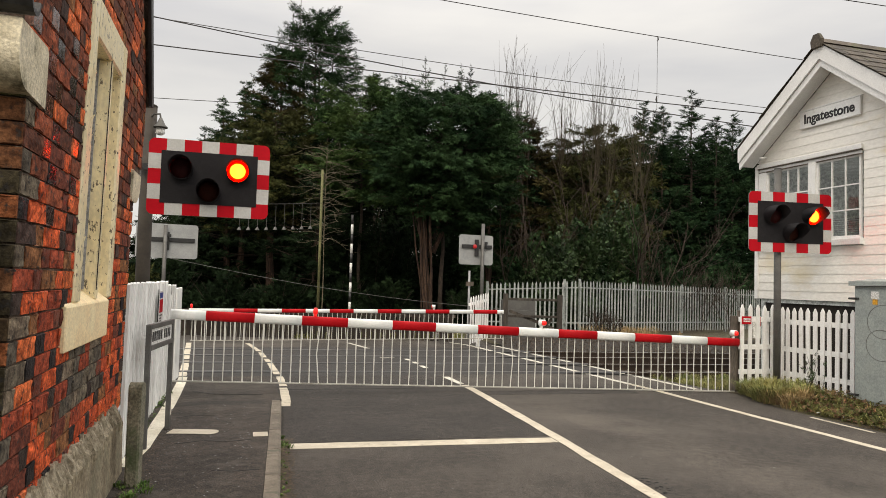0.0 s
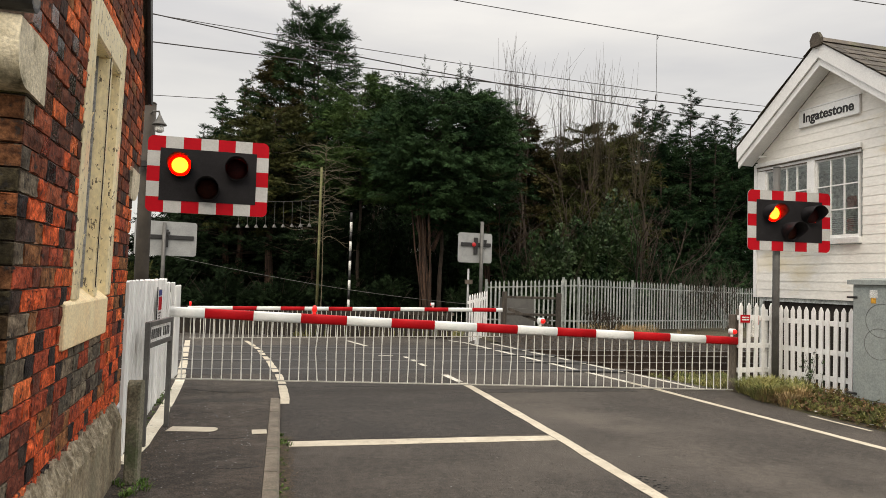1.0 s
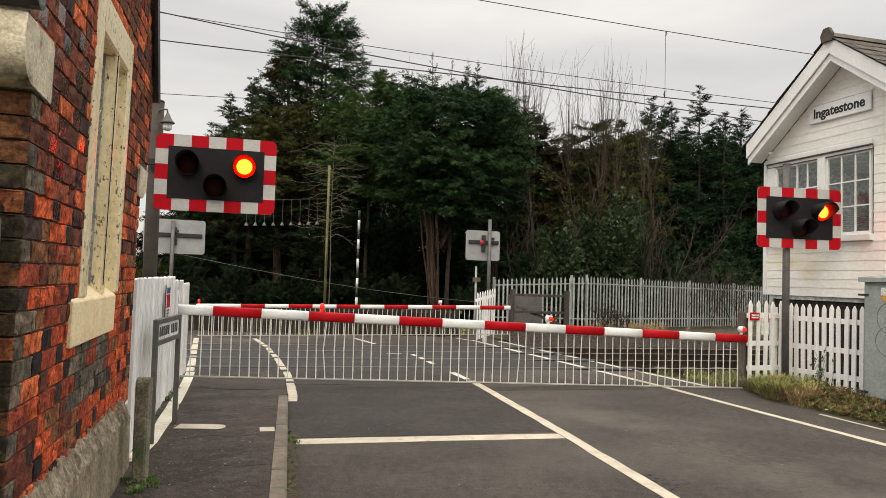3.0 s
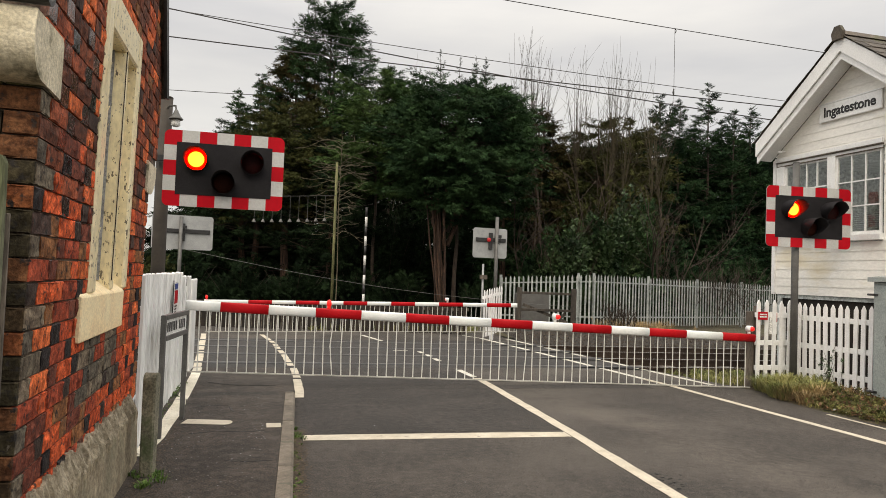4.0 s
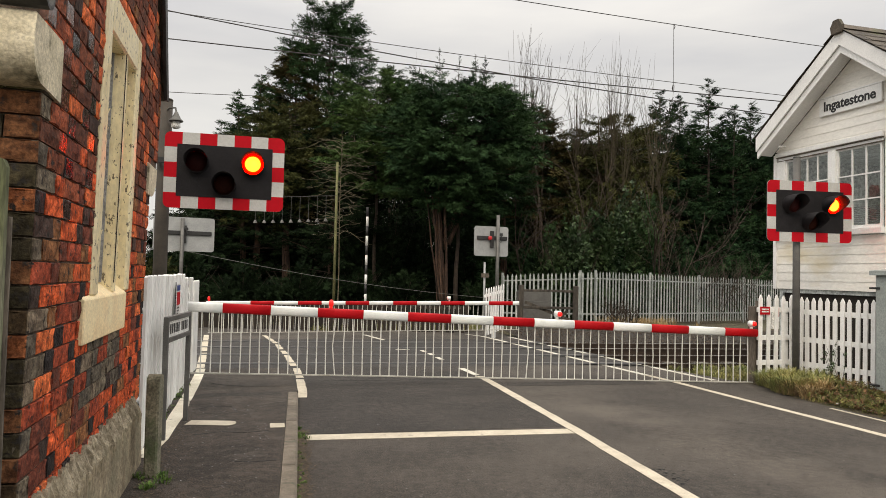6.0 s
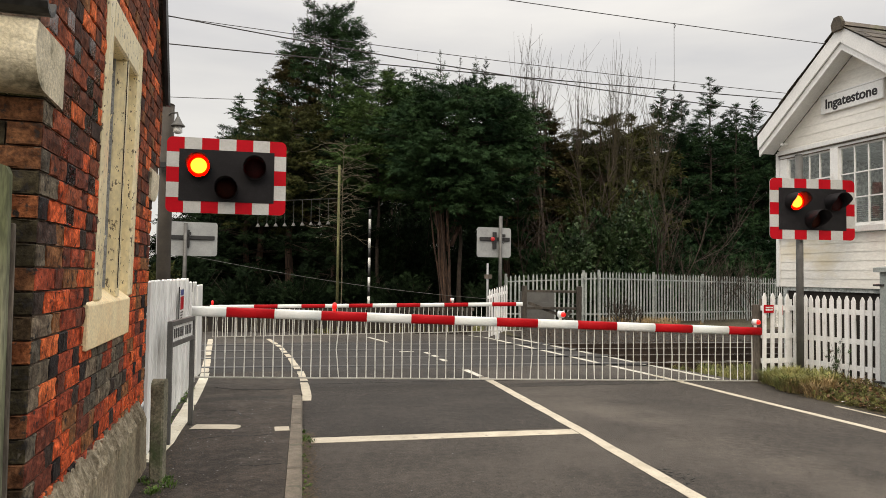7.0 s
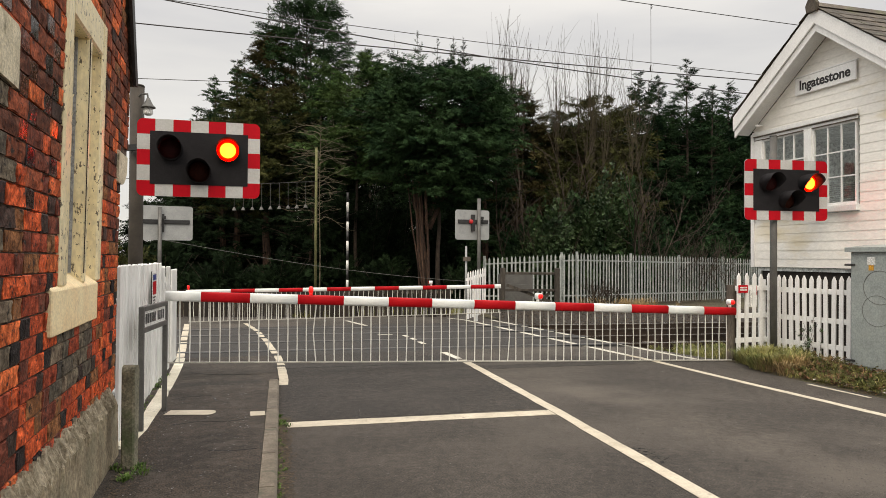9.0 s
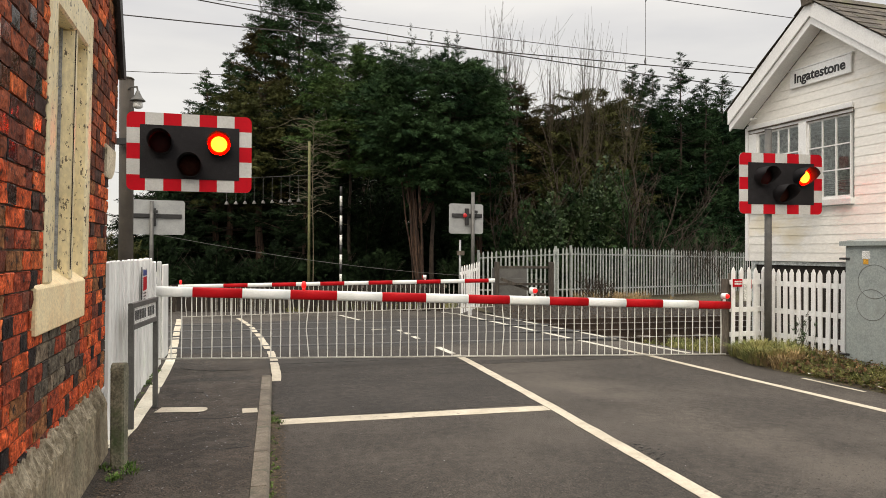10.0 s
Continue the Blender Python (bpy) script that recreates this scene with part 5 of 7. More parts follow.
# small white lamp under the eave
eave_lamp = thing("eave_lamp", pose(8.72, 9.98, 3.83), "small white lamp fixed under the signal box eave", "lamp")
bm = bmesh.new()
tube(bm, [(-0.045, 0, 0), (-0.035, 0, 0.002), (0.025, 0, 0.008), (0.045, 0, 0.010)], [0.012, 0.024, 0.022, 0.016], 10)
part("housing", bm, WHITE, eave_lamp, "", True)
bm = bmesh.new()
box(bm, 0.03, 0.113, -0.008, 0.008, 0.012, 0.026)
part("bracket", bm, WHITE, eave_lamp)

# station name board
name_board = thing("name_board", pose(BX - 0.02, 8.592, 4.185, 0, 0, -90), "white wooden name board reading Ingatestone in black", "sign")
bm = bmesh.new()
box(bm, -0.597, 0.597, -0.03, 0.004, 0.0, 0.285, 0.008)
part("board", bm, WHITE, name_board)
bm = bmesh.new()
box(bm, -0.62, 0.62, -0.034, 0.004, 0.2855, 0.305)
part("trim", bm, WHITE, name_board)
tc = bpy.data.curves.new("lettering", "FONT")
tc.body, tc.size, tc.align_x, tc.align_y, tc.extrude = "Ingatestone", 0.215, "CENTER", "CENTER", 0.003
tc.offset = 0.005
tc.materials.append(LETTER)
txt = new("lettering", tc)
txt.parent = name_board
txt.matrix_basis = pose(0, -0.034, 0.142, 90, 0, 0)
txt["label"] = "black sans-serif letters"

# ---- white picket fence on the right ----


def pickets(pts, n, height, label, first=0.0, w=0.062, mirror=1):
    (xa, ya, za), (xb, yb, zb) = pts
    L = math.hypot(xb - xa, yb - ya)
    th = thing("picket_fence", pose(xa, ya, za, 0, 0, math.degrees(math.atan2(yb - ya, xb - xa))), label, "fence", "white fences")
    bm = bmesh.new()
    prism(bm, [(-w / 2, 0), (w / 2, 0), (w / 2, height - 0.062), (w * 0.08, height - 0.006), (0, height), (-w * 0.08, height - 0.006), (-w / 2, height - 0.062)], "y", -0.011, 0.011)
    me = mesh_of("picket", bm, WHITE)
    rg = random.Random(n)
    for i in range(n):
        shared("picket", me, th, pose(first + (L - 2 * first) * i / (n - 1), -0.0, rg.uniform(-0.008, 0.008) + (zb - za) * i / (n - 1), 0, rg.uniform(-0.8, 0.8), 0))
    for z in (0.26, 0.60, 0.98):
        bm = bmesh.new()
        box(bm, -0.03, L + 0.03, 0.012 * mirror, 0.045 * mirror, z * height / 1.22, z * height / 1.22 + 0.075, 0.004)
        part("fence_rail", bm, WHITE, th)
    for x in (0.05, L - 0.05):
        bm = bmesh.new()
        box(bm, x - 0.04, x + 0.04, 0.046, 0.12, -0.08, height * 0.93, 0.004)
        part("fence_post", bm, OLD_TIMBER if x < 0.1 else WHITE, th)
    return th


pickets(((7.40, 8.84, -0.08), (7.98, 8.86, -0.08)), 5, 1.36, "white picket fence beside the barrier tip", 0.0)
pickets(((7.99, 8.86, -0.08), (8.25, 7.43, -0.08)), 13, 1.34, "white picket fence in front of the signal box", 0.05, mirror=1)
bm = bmesh.new()
box(bm, -0.055, 0.055, -0.055, 0.055, -0.1, 1.15, 0.008)
solo("timber_post", bm, OLD_TIMBER, "weathered timber post beside the barrier tip", "post").matrix_basis = pose(7.36, 8.95, -0.05, 0, 0, 20)

for (x, y, z, yaw, w, h, rows_), lab in (((7.47, 8.82, 0.98, 2, 0.17, 0.12, 2), "small red warning plate with white lettering bars"), ((7.70, 8.872, 0.76, 2, 0.14, 0.34, 0), "small red and white notice on the fence")):
    pl = thing("warning_plate", pose(x, y, z, 0, 0, yaw), lab, "notice")
    bm = bmesh.new()
    box(bm, -w / 2, w / 2, -0.008, 0.006, 0, h, 0.001)
    face = part("plate", bm, REFLECT_RED if rows_ else SIGN_WHITE, pl)
    for k in range(rows_):
        bm = bmesh.new()
        box(bm, -w / 2 + 0.02, w / 2 - 0.02, -0.0105, -0.0085, h * (0.28 + 0.3 * k), h * (0.28 + 0.3 * k) + 0.022)
        part("letter_bar", bm, SIGN_WHITE, face)
    if not rows_:
        bm = bmesh.new()
        box(bm, 0.0, w / 2 - 0.005, -0.0105, -0.0085, h * 0.55, h - 0.01)
        part("red_panel", bm, REFLECT_RED, face)

# ---- equipment cabinet ----
cab = thing("equipment_cabinet", pose(7.87, 7.22, 0.0, 0, 0, -90), "weathered galvanised steel equipment cabinet in the verge", "cabinet")
bm = bmesh.new()
box(bm, 0.0, 1.15, 0.0, 0.62, -0.05, 1.60, 0.008)
part("body", bm, CABINET, cab)
bm = bmesh.new()
prism(bm, [(-0.06, 1.601), (0.70, 1.601), (0.70, 1.66), (0.32, 1.70), (-0.06, 1.66)], "x", -0.04, 1.19)
part("lid", bm, CABINET, cab, "overhanging galvanised lid")
bm = bmesh.new()
box(bm, 0.03, 1.12, -0.018, -0.002, 0.1, 1.56, 0.006)
door = part("door", bm, CABINET, cab)
for z in (0.16, 1.43):
    bm = bmesh.new()
    tube(bm, [(-0.06, -0.03, z), (0.05, -0.03, z)], 0.014, 8)
    box(bm, -0.02, 0.09, -0.03, -0.019, z - 0.015, z + 0.015)
    part("hinge", bm, BLACK_IRON, door, "dark hinge")
bm = bmesh.new()
box(bm, 0.28, 0.40, -0.021, -0.019, 1.43, 1.53)
part("label_plate", bm, SIGN_WHITE, door, "white label")
bm = bmesh.new()
box(bm, 0.30, 0.375, -0.0225, -0.0195, 1.36, 1.428)
part("label_plate", bm, YELLOW, door, "yellow warning label")
for cx, cz, r in ((0.46, 1.14, 0.24), (0.42, 0.84, 0.22)):
    bm = bmesh.new()
    pts = [(cx + r * math.cos(a), -0.0195, cz + r * math.sin(a) * 0.9) for a in np.linspace(0.3, 6.4, 40)]
    tube(bm, pts, 0.0032, 4)
    part("scrawl", bm, STEEL_GREY, door, "faint scratched loop")
# ---- far side of the crossing ----
# palisade fence: pales on two rails
def palisade(pts, tops, label):
    th = thing("palisade_fence", pose(pts[0][0], pts[0][1], -0.15), label, "fence", "palisade fences")
    bm = bmesh.new()
    prism(bm, [(-0.031, 0.0), (0.031, 0.0), (0.031, 0.955), (0.0, 1.0), (-0.031, 0.955)], "y", -0.008, 0.006)
    me = mesh_of("pale", bm, PALISADE)
    o = Vector((pts[0][0], pts[0][1], 0))
    count = 0
    for (a, b), (ta, tb) in zip(zip(pts, pts[1:]), zip(tops, tops[1:])):
        A, B = Vector((*a, 0)) - o, Vector((*b, 0)) - o
        L = (B - A).length
        yaw = math.degrees(math.atan2((B - A).y, (B - A).x))
        n = int(L / 0.155)
        rg = random.Random(n)
        for i in range(n):
            p = A.lerp(B, i / n)
            h = ta + (tb - ta) * i / n + 0.15 + rg.uniform(-0.012, 0.012)
            shared("pale", me, th, Matrix.Translation(p) @ pose(0, 0, 0, 0, rg.uniform(-0.6, 0.6), yaw + rg.uniform(-4, 4)) @ Matrix.Diagonal((1, 1, h, 1)))
        for f in (0.18, 0.86):
            bm = bmesh.new()
            beam(bm, A + Vector((0, 0.03, (ta + 0.15) * f)), B + Vector((0, 0.03, (tb + 0.15) * f)), 0.04, 0.045)
            part("fence_rail", bm, PALISADE, th)
        k = 0.0
        while k < L:
            p = A.lerp(B, k / L)
            bm = bmesh.new()
            h = ta + (tb - ta) * k / L + 0.2
            box(bm, p.x - 0.04, p.x + 0.04, p.y + 0.06, p.y + 0.12, -0.1, h)
            part("fence_post", bm, PALISADE, th)
            k += 2.75
    return th


palisade([(8.45, 23.3), (11.6, 22.4)], [1.52, 1.70], "grey galvanised steel palisade fence by the gate")
palisade([(11.62, 22.4), (22.6, 25.6)], [1.70, 1.52], "grey galvanised steel palisade fence along the railway")

# timber gate
gate = thing("timber_gate", pose(7.61, 19.4, -0.15, 0, 0, -16), "grey weathered timber field gate beside the far footway", "gate")
for x in (0.0, 1.62):
    bm = bmesh.new()
    box(bm, x - 0.075, x + 0.075, -0.075, 0.075, -0.1, 1.36, 0.015)
    part("gate_post", bm, GATE_TIMBER, gate)
for z in (1.16, 0.66, 0.25):
    bm = bmesh.new()
    box(bm, 0.076, 1.544, -0.03, 0.03, z, z + 0.075, 0.008)
    part("gate_bar", bm, GATE_TIMBER, gate)
for a, b in (((0.12, 0.05, 0.85), (1.45, 0.05, 0.35)), ((1.05, 0.05, 0.3), (1.4, 0.05, 0.62))):
    bm = bmesh.new()
    beam(bm, a, b, 0.03, 0.09)
    part("gate_brace", bm, GATE_TIMBER, gate)
bm = bmesh.new()
box(bm, -0.52, 0.52, -0.3, 0.3, -0.1, 1.12, 0.02)
solo("relay_cabinet", bm, DARK_POST, "grey metal relay cabinet behind the gate", "cabinet").matrix_basis = pose(8.5, 20.6, -0.12, 0, 0, -16)

# far picket fence along the road
th = thing("picket_fence", pose(5.66, 16.8, -0.06, 0, 0, 40), "short white picket fence beside the far barrier", "fence", "white fences")
bm = bmesh.new()
prism(bm, [(-0.028, 0), (0.028, 0), (0.028, 1.14), (0, 1.20), (-0.028, 1.14)], "y", -0.009, 0.009)
me_p = mesh_of("picket", bm, WHITE)
for i in range(8):
    shared("picket", me_p, th, pose(i * 0.122, 0, 0.016 * i))
for z in (0.3, 1.0):
    bm = bmesh.new()
    beam(bm, (-0.05, 0.027, z), (0.92, 0.027, z + 0.127), 0.034, 0.07)
    part("fence_rail", bm, WHITE, th)
bm = bmesh.new()
box(bm, 0.5, 0.58, 0.051, 0.13, -0.15, 1.1)
part("fence_post", bm, WHITE, th)

# slatted brown fence behind the far boom
th = thing("slat_fence", pose(-4.5, 20.6, -0.15, 0, 0, -11), "low dark brown slatted timber fence beyond the crossing", "fence")
bm = bmesh.new()
box(bm, -0.055, 0.055, -0.012, 0.012, 0, 0.74)
me_s = mesh_of("slat", bm, DARK_SLAT)
rg = random.Random(2)
for i in range(78):
    shared("slat", me_s, th, pose(i * 0.135, rg.uniform(-0.01, 0.01), rg.uniform(-0.03, 0.03), 0, rg.uniform(-1, 1), rg.uniform(-3, 3)))
for z in (0.2, 0.65):
    bm = bmesh.new()
    box(bm, -0.05, 10.5, 0.013, 0.05, z, z + 0.08)
    part("fence_rail", bm, OLD_TIMBER, th)

# poles
bm = bmesh.new()
tube(bm, [(0, 0, -0.2), (0, 0, 6.2)], [0.062, 0.050], 10)
solo("timber_pole", bm, material("algae_pole", (0.085, 0.092, 0.038), (0.19, 0.185, 0.085), 4, 40, 0.9, stretch=(1, 1, 0.3)), "slim weathered pole green with algae", "pole", smooth=True).matrix_basis = pose(2.74, 25.67, 0.05) @ Matrix.Diagonal((0.9, 0.9, 0.88, 1))
th = thing("striped_pole", pose(3.77, 24.8, 0.006) @ Matrix.Diagonal((0.9, 0.9, 0.9, 1)), "slim black and white striped pole", "pole")
for i in range(-1, 11):
    bm = bmesh.new()
    tube(bm, [(0, 0, i * 0.385), (0, 0, (i + 1) * 0.385)], 0.052, 8)
    part("band", bm, SIGN_WHITE if i % 2 else BLACK_IRON, th, "white band" if i % 2 else "black band", True)
th = thing("marker_post", pose(6.75, 20.3, -0.15), "thin pale post with a small cross plate", "post")
bm = bmesh.new()
tube(bm, [(0, 0, -0.1), (0, 0, 2.02)], 0.034, 8)
part("pole", bm, SIGN_BACK, th, "", True)
bm = bmesh.new()
box(bm, -0.12, 0.12, -0.07, -0.052, 1.55, 1.68)
part("plate", bm, OLD_TIMBER, th)

# height gauge of hanging bells over the far road
gauge = thing("height_gauge", pose(2.74, 25.54, 0.197) @ Matrix.Diagonal((0.86, 0.86, 0.86, 1)), "span wire with hanging bells over the far road", "height gauge")
bm = bmesh.new()
pts = [(-9.2 + 9.2 * i / 12, 0, 4.72 - 0.25 * math.sin(math.pi * i / 12)) for i in range(13)]
tube(bm, pts, 0.012, 4)
part("span_wire", bm, WIRE, gauge)
for i in range(9):
    x = -0.45 - i * 0.36
    z = 4.72 - 0.25 * math.sin(math.pi * (x + 9.2) / 9.2)
    bm = bmesh.new()
    tube(bm, [(x, 0, z), (x, 0, z - 0.95)], 0.008, 4)
    tube(bm, [(x, 0, z - 0.95), (x, 0, z - 0.99), (x, 0, z - 1.08)], [0.02, 0.05, 0.09], 8)
    part("bell", bm, STEEL_GREY, gauge, "small grey bell on a wire")

# ---- overhead wires ----


def wire(name, a, b, sag, r, label, lo=0.0, hi=1.0):
    """A wire through a and b that hangs by sag between them and runs on in the same curve from lo to hi."""
    bm = bmesh.new()
    a, b = Vector(a), Vector(b)
    ts = [lo + (hi - lo) * i / 92 for i in range(93)]
    hang = lambda t: t * (1 - t) if 0 <= t <= 1 else t if t < 0 else 1 - t
    tube(bm, [a.lerp(b, t) - Vector((0, 0, sag * 4 * hang(t))) for t in ts], r, 5)
    return solo(name, bm, WIRE, label, "wire", "overhead railway wires")


for a, b, sag, r, lo, hi in (((3.42, 12.0, 6.70), (11.47, 11.4, 6.27), 0.02, 0.008, -1.6, 3.0), ((-1.64, 12.3, 5.84), (10.17, 11.5, 4.80), 0.11, 0.0105, -1.6, 3.0),
                             ((-1.62, 12.3, 5.36), (10.38, 11.5, 5.10), 0.03, 0.0105, -1.6, 3.0), ((-2.07, 15.5, 6.93), (13.26, 14.3, 6.10), 0.085, 0.008, -1.6, 3.0),
                             ((12.37, 12.0, 8.00), (13.25, 11.95, 7.99), 0.0, 0.0105, -30, 30)):
    wire("overhead_wire", a, b, sag, r, "thin dark overhead railway wire", lo, hi)
wire("telephone_wire", (-22, 45.5, 12.13), (1.2, 37.2, 10.53), 0.2, 0.018, "thin far telephone wire behind the trees")
bm = bmesh.new()
tube(bm, [(7.68, 11.68, 6.46), (7.68, 11.67, 5.14)], 0.005, 4)
tube(bm, [(7.68, 11.68, 6.46), (7.71, 11.68, 6.41), (7.68, 11.68, 6.36)], 0.010, 4)
tube(bm, [(7.68, 11.67, 5.26), (7.66, 11.67, 5.19), (7.68, 11.67, 5.13)], 0.014, 4)
solo("dropper_wire", bm, WIRE, "thin dropper wire between two overhead wires", "wire", "overhead railway wires")
bm = bmesh.new()
tube(bm, [(0.80, 12.13, 7.4), (0.80, 12.13, 5.56)], 0.004, 4)
solo("dropper_wire", bm, WIRE, "thin dropper wire between two overhead wires", "wire", "overhead railway wires")
bm = bmesh.new()
pts = [(-2.2 + 11.5 * i / 20, 21.3 - 2.0 * i / 20, 2.0 - 1.35 * i / 20 - 0.25 * math.sin(math.pi * i / 20)) for i in range(21)]
tube(bm, pts, 0.0065, 4)
solo("stay_wire", bm, STEEL_GREY, "thin slanting cable beyond the crossing", "wire")

# ---- trees ----


def fronds(P, D, L, rng, leaves=8, width=0.085, spread=0.7):
    """Many small flat sprays: at P, along D, of length L, each with pointed side leaflets."""
    n = len(P)
    D = D / np.linalg.norm(D, axis=1)[:, None]
    R = rng.normal(size=(n, 3))
    S = np.cross(D, R)
    S /= np.linalg.norm(S, axis=1)[:, None] + 1e-9
    U = np.cross(S, D)
    V = np.empty((n, leaves, 3, 3))
    for j in range(leaves):
        f = (j // 2 + 0.3) / (leaves / 2)
        side = 1 if j % 2 else -1
        if j == leaves - 1:
            f, side = 0.55, 0
        base = P + D * (L * f * 0.85)[:, None]
        way = D * (0.55 + 0.45 * f) + S * (side * spread * (1 - 0.35 * f)) + U * rng.uniform(-0.35, 0.35, (n, 1)) - np.array([0, 0, 0.18])
        way /= np.linalg.norm(way, axis=1)[:, None]
        ln = L * (0.66 - 0.3 * f) * rng.uniform(0.75, 1.25, n)
        across = np.cross(way, U)
        across /= np.linalg.norm(across, axis=1)[:, None] + 1e-9
        V[:, j, 0] = base - across * (L * width * 0.5)[:, None]
        V[:, j, 1] = base + across * (L * width * 0.5)[:, None]
        V[:, j, 2] = base + way * ln[:, None]
    return V.reshape(-1, 3)


def tri_mesh(name, V, mat):
    n = len(V)
    me = bpy.data.meshes.new(name)
    me.vertices.add(n)
    me.vertices.foreach_set("co", np.ascontiguousarray(V, dtype=np.float32).ravel())
    me.loops.add(n)
    me.loops.foreach_set("vertex_index", np.arange(n, dtype=np.int32))
    me.polygons.add(n // 3)
    me.polygons.foreach_set("loop_start", np.arange(0, n, 3, dtype=np.int32))
    me.materials.append(mat)
    me.update()
    me.validate()
    return me


def prisms(segs):
    """Three-sided limbs from rows of (a, b, ra, rb): corner triangles."""
    A = np.array([s[0] for s in segs]); B = np.array([s[1] for s in segs])
    ra = np.array([s[2] for s in segs]); rb = np.array([s[3] for s in segs])
    D = B - A
    D /= np.linalg.norm(D, axis=1)[:, None] + 1e-9
    ref = np.where(np.abs(D[:, 2:3]) < 0.9, np.array([[0, 0, 1.0]]), np.array([[1.0, 0, 0]]))
    S = np.cross(D, ref); S /= np.linalg.norm(S, axis=1)[:, None]
    U = np.cross(S, D)
    T = []
    ring = lambda P, r, k: P + (S * math.cos(k * 2.0944) + U * math.sin(k * 2.0944)) * r[:, None]
    for k in range(3):
        a0, a1, b0, b1 = ring(A, ra, k), ring(A, ra, k + 1), ring(B, rb, k), ring(B, rb, k + 1)
        T += [np.stack([a0, a1, b1], 1), np.stack([a0, b1, b0], 1)]
    return np.concatenate(T).reshape(-1, 3)


def plumes(P, A, ln, rng, sprays=8, leaves=6, flat=0.75, droop=0.16, width=0.15):
    """Feather-like shoots: at P, along A, of length ln, with sprays to both sides that shorten to the tip."""
    n = len(P)
    A = A / np.linalg.norm(A, axis=1)[:, None]
    R = rng.normal(size=(n, 3)) * (1 - flat) + np.array([0, 0, 1.0]) * flat
    S = np.cross(A, R)
    S /= np.linalg.norm(S, axis=1)[:, None] + 1e-9
    Ps, Ds, Ls = [], [], []
    for j in range(sprays):
        g = j / (sprays - 1)
        side = (1 if j % 2 else -1) * (0 if j == sprays - 1 else 1)
        Ps.append(P + A * (ln * g)[:, None] - np.array([0, 0, 1.0]) * (droop * ln * g * g)[:, None])
        Ds.append(A * (0.55 + 0.5 * g) + S * (side * (0.95 - 0.35 * g)) + rng.normal(0, 0.16, (n, 3)) - np.array([0, 0, droop]))
        Ls.append(ln * (0.60 - 0.34 * g) * rng.uniform(0.75, 1.25, n))
    return fronds(np.concatenate(Ps), np.concatenate(Ds), np.concatenate(Ls), rng, leaves, width, 0.55)


CONE = ((0, 0.75), (0.12, 1.0), (0.5, 0.72), (0.8, 0.34), (0.93, 0.14), (1, 0.02))
COLUMN = ((0, 0.75), (0.1, 0.95), (0.6, 1.0), (0.8, 0.74), (0.92, 0.40), (1, 0.06))
DOME = ((0, 0.8), (0.2, 1.0), (0.6, 1.0), (0.8, 0.86), (0.93, 0.58), (1, 0.15))
SPREAD = ((0, 0.9), (0.3, 1.0), (0.55, 0.92), (0.75, 0.76), (0.88, 0.62), (0.96, 0.42), (1, 0.12))


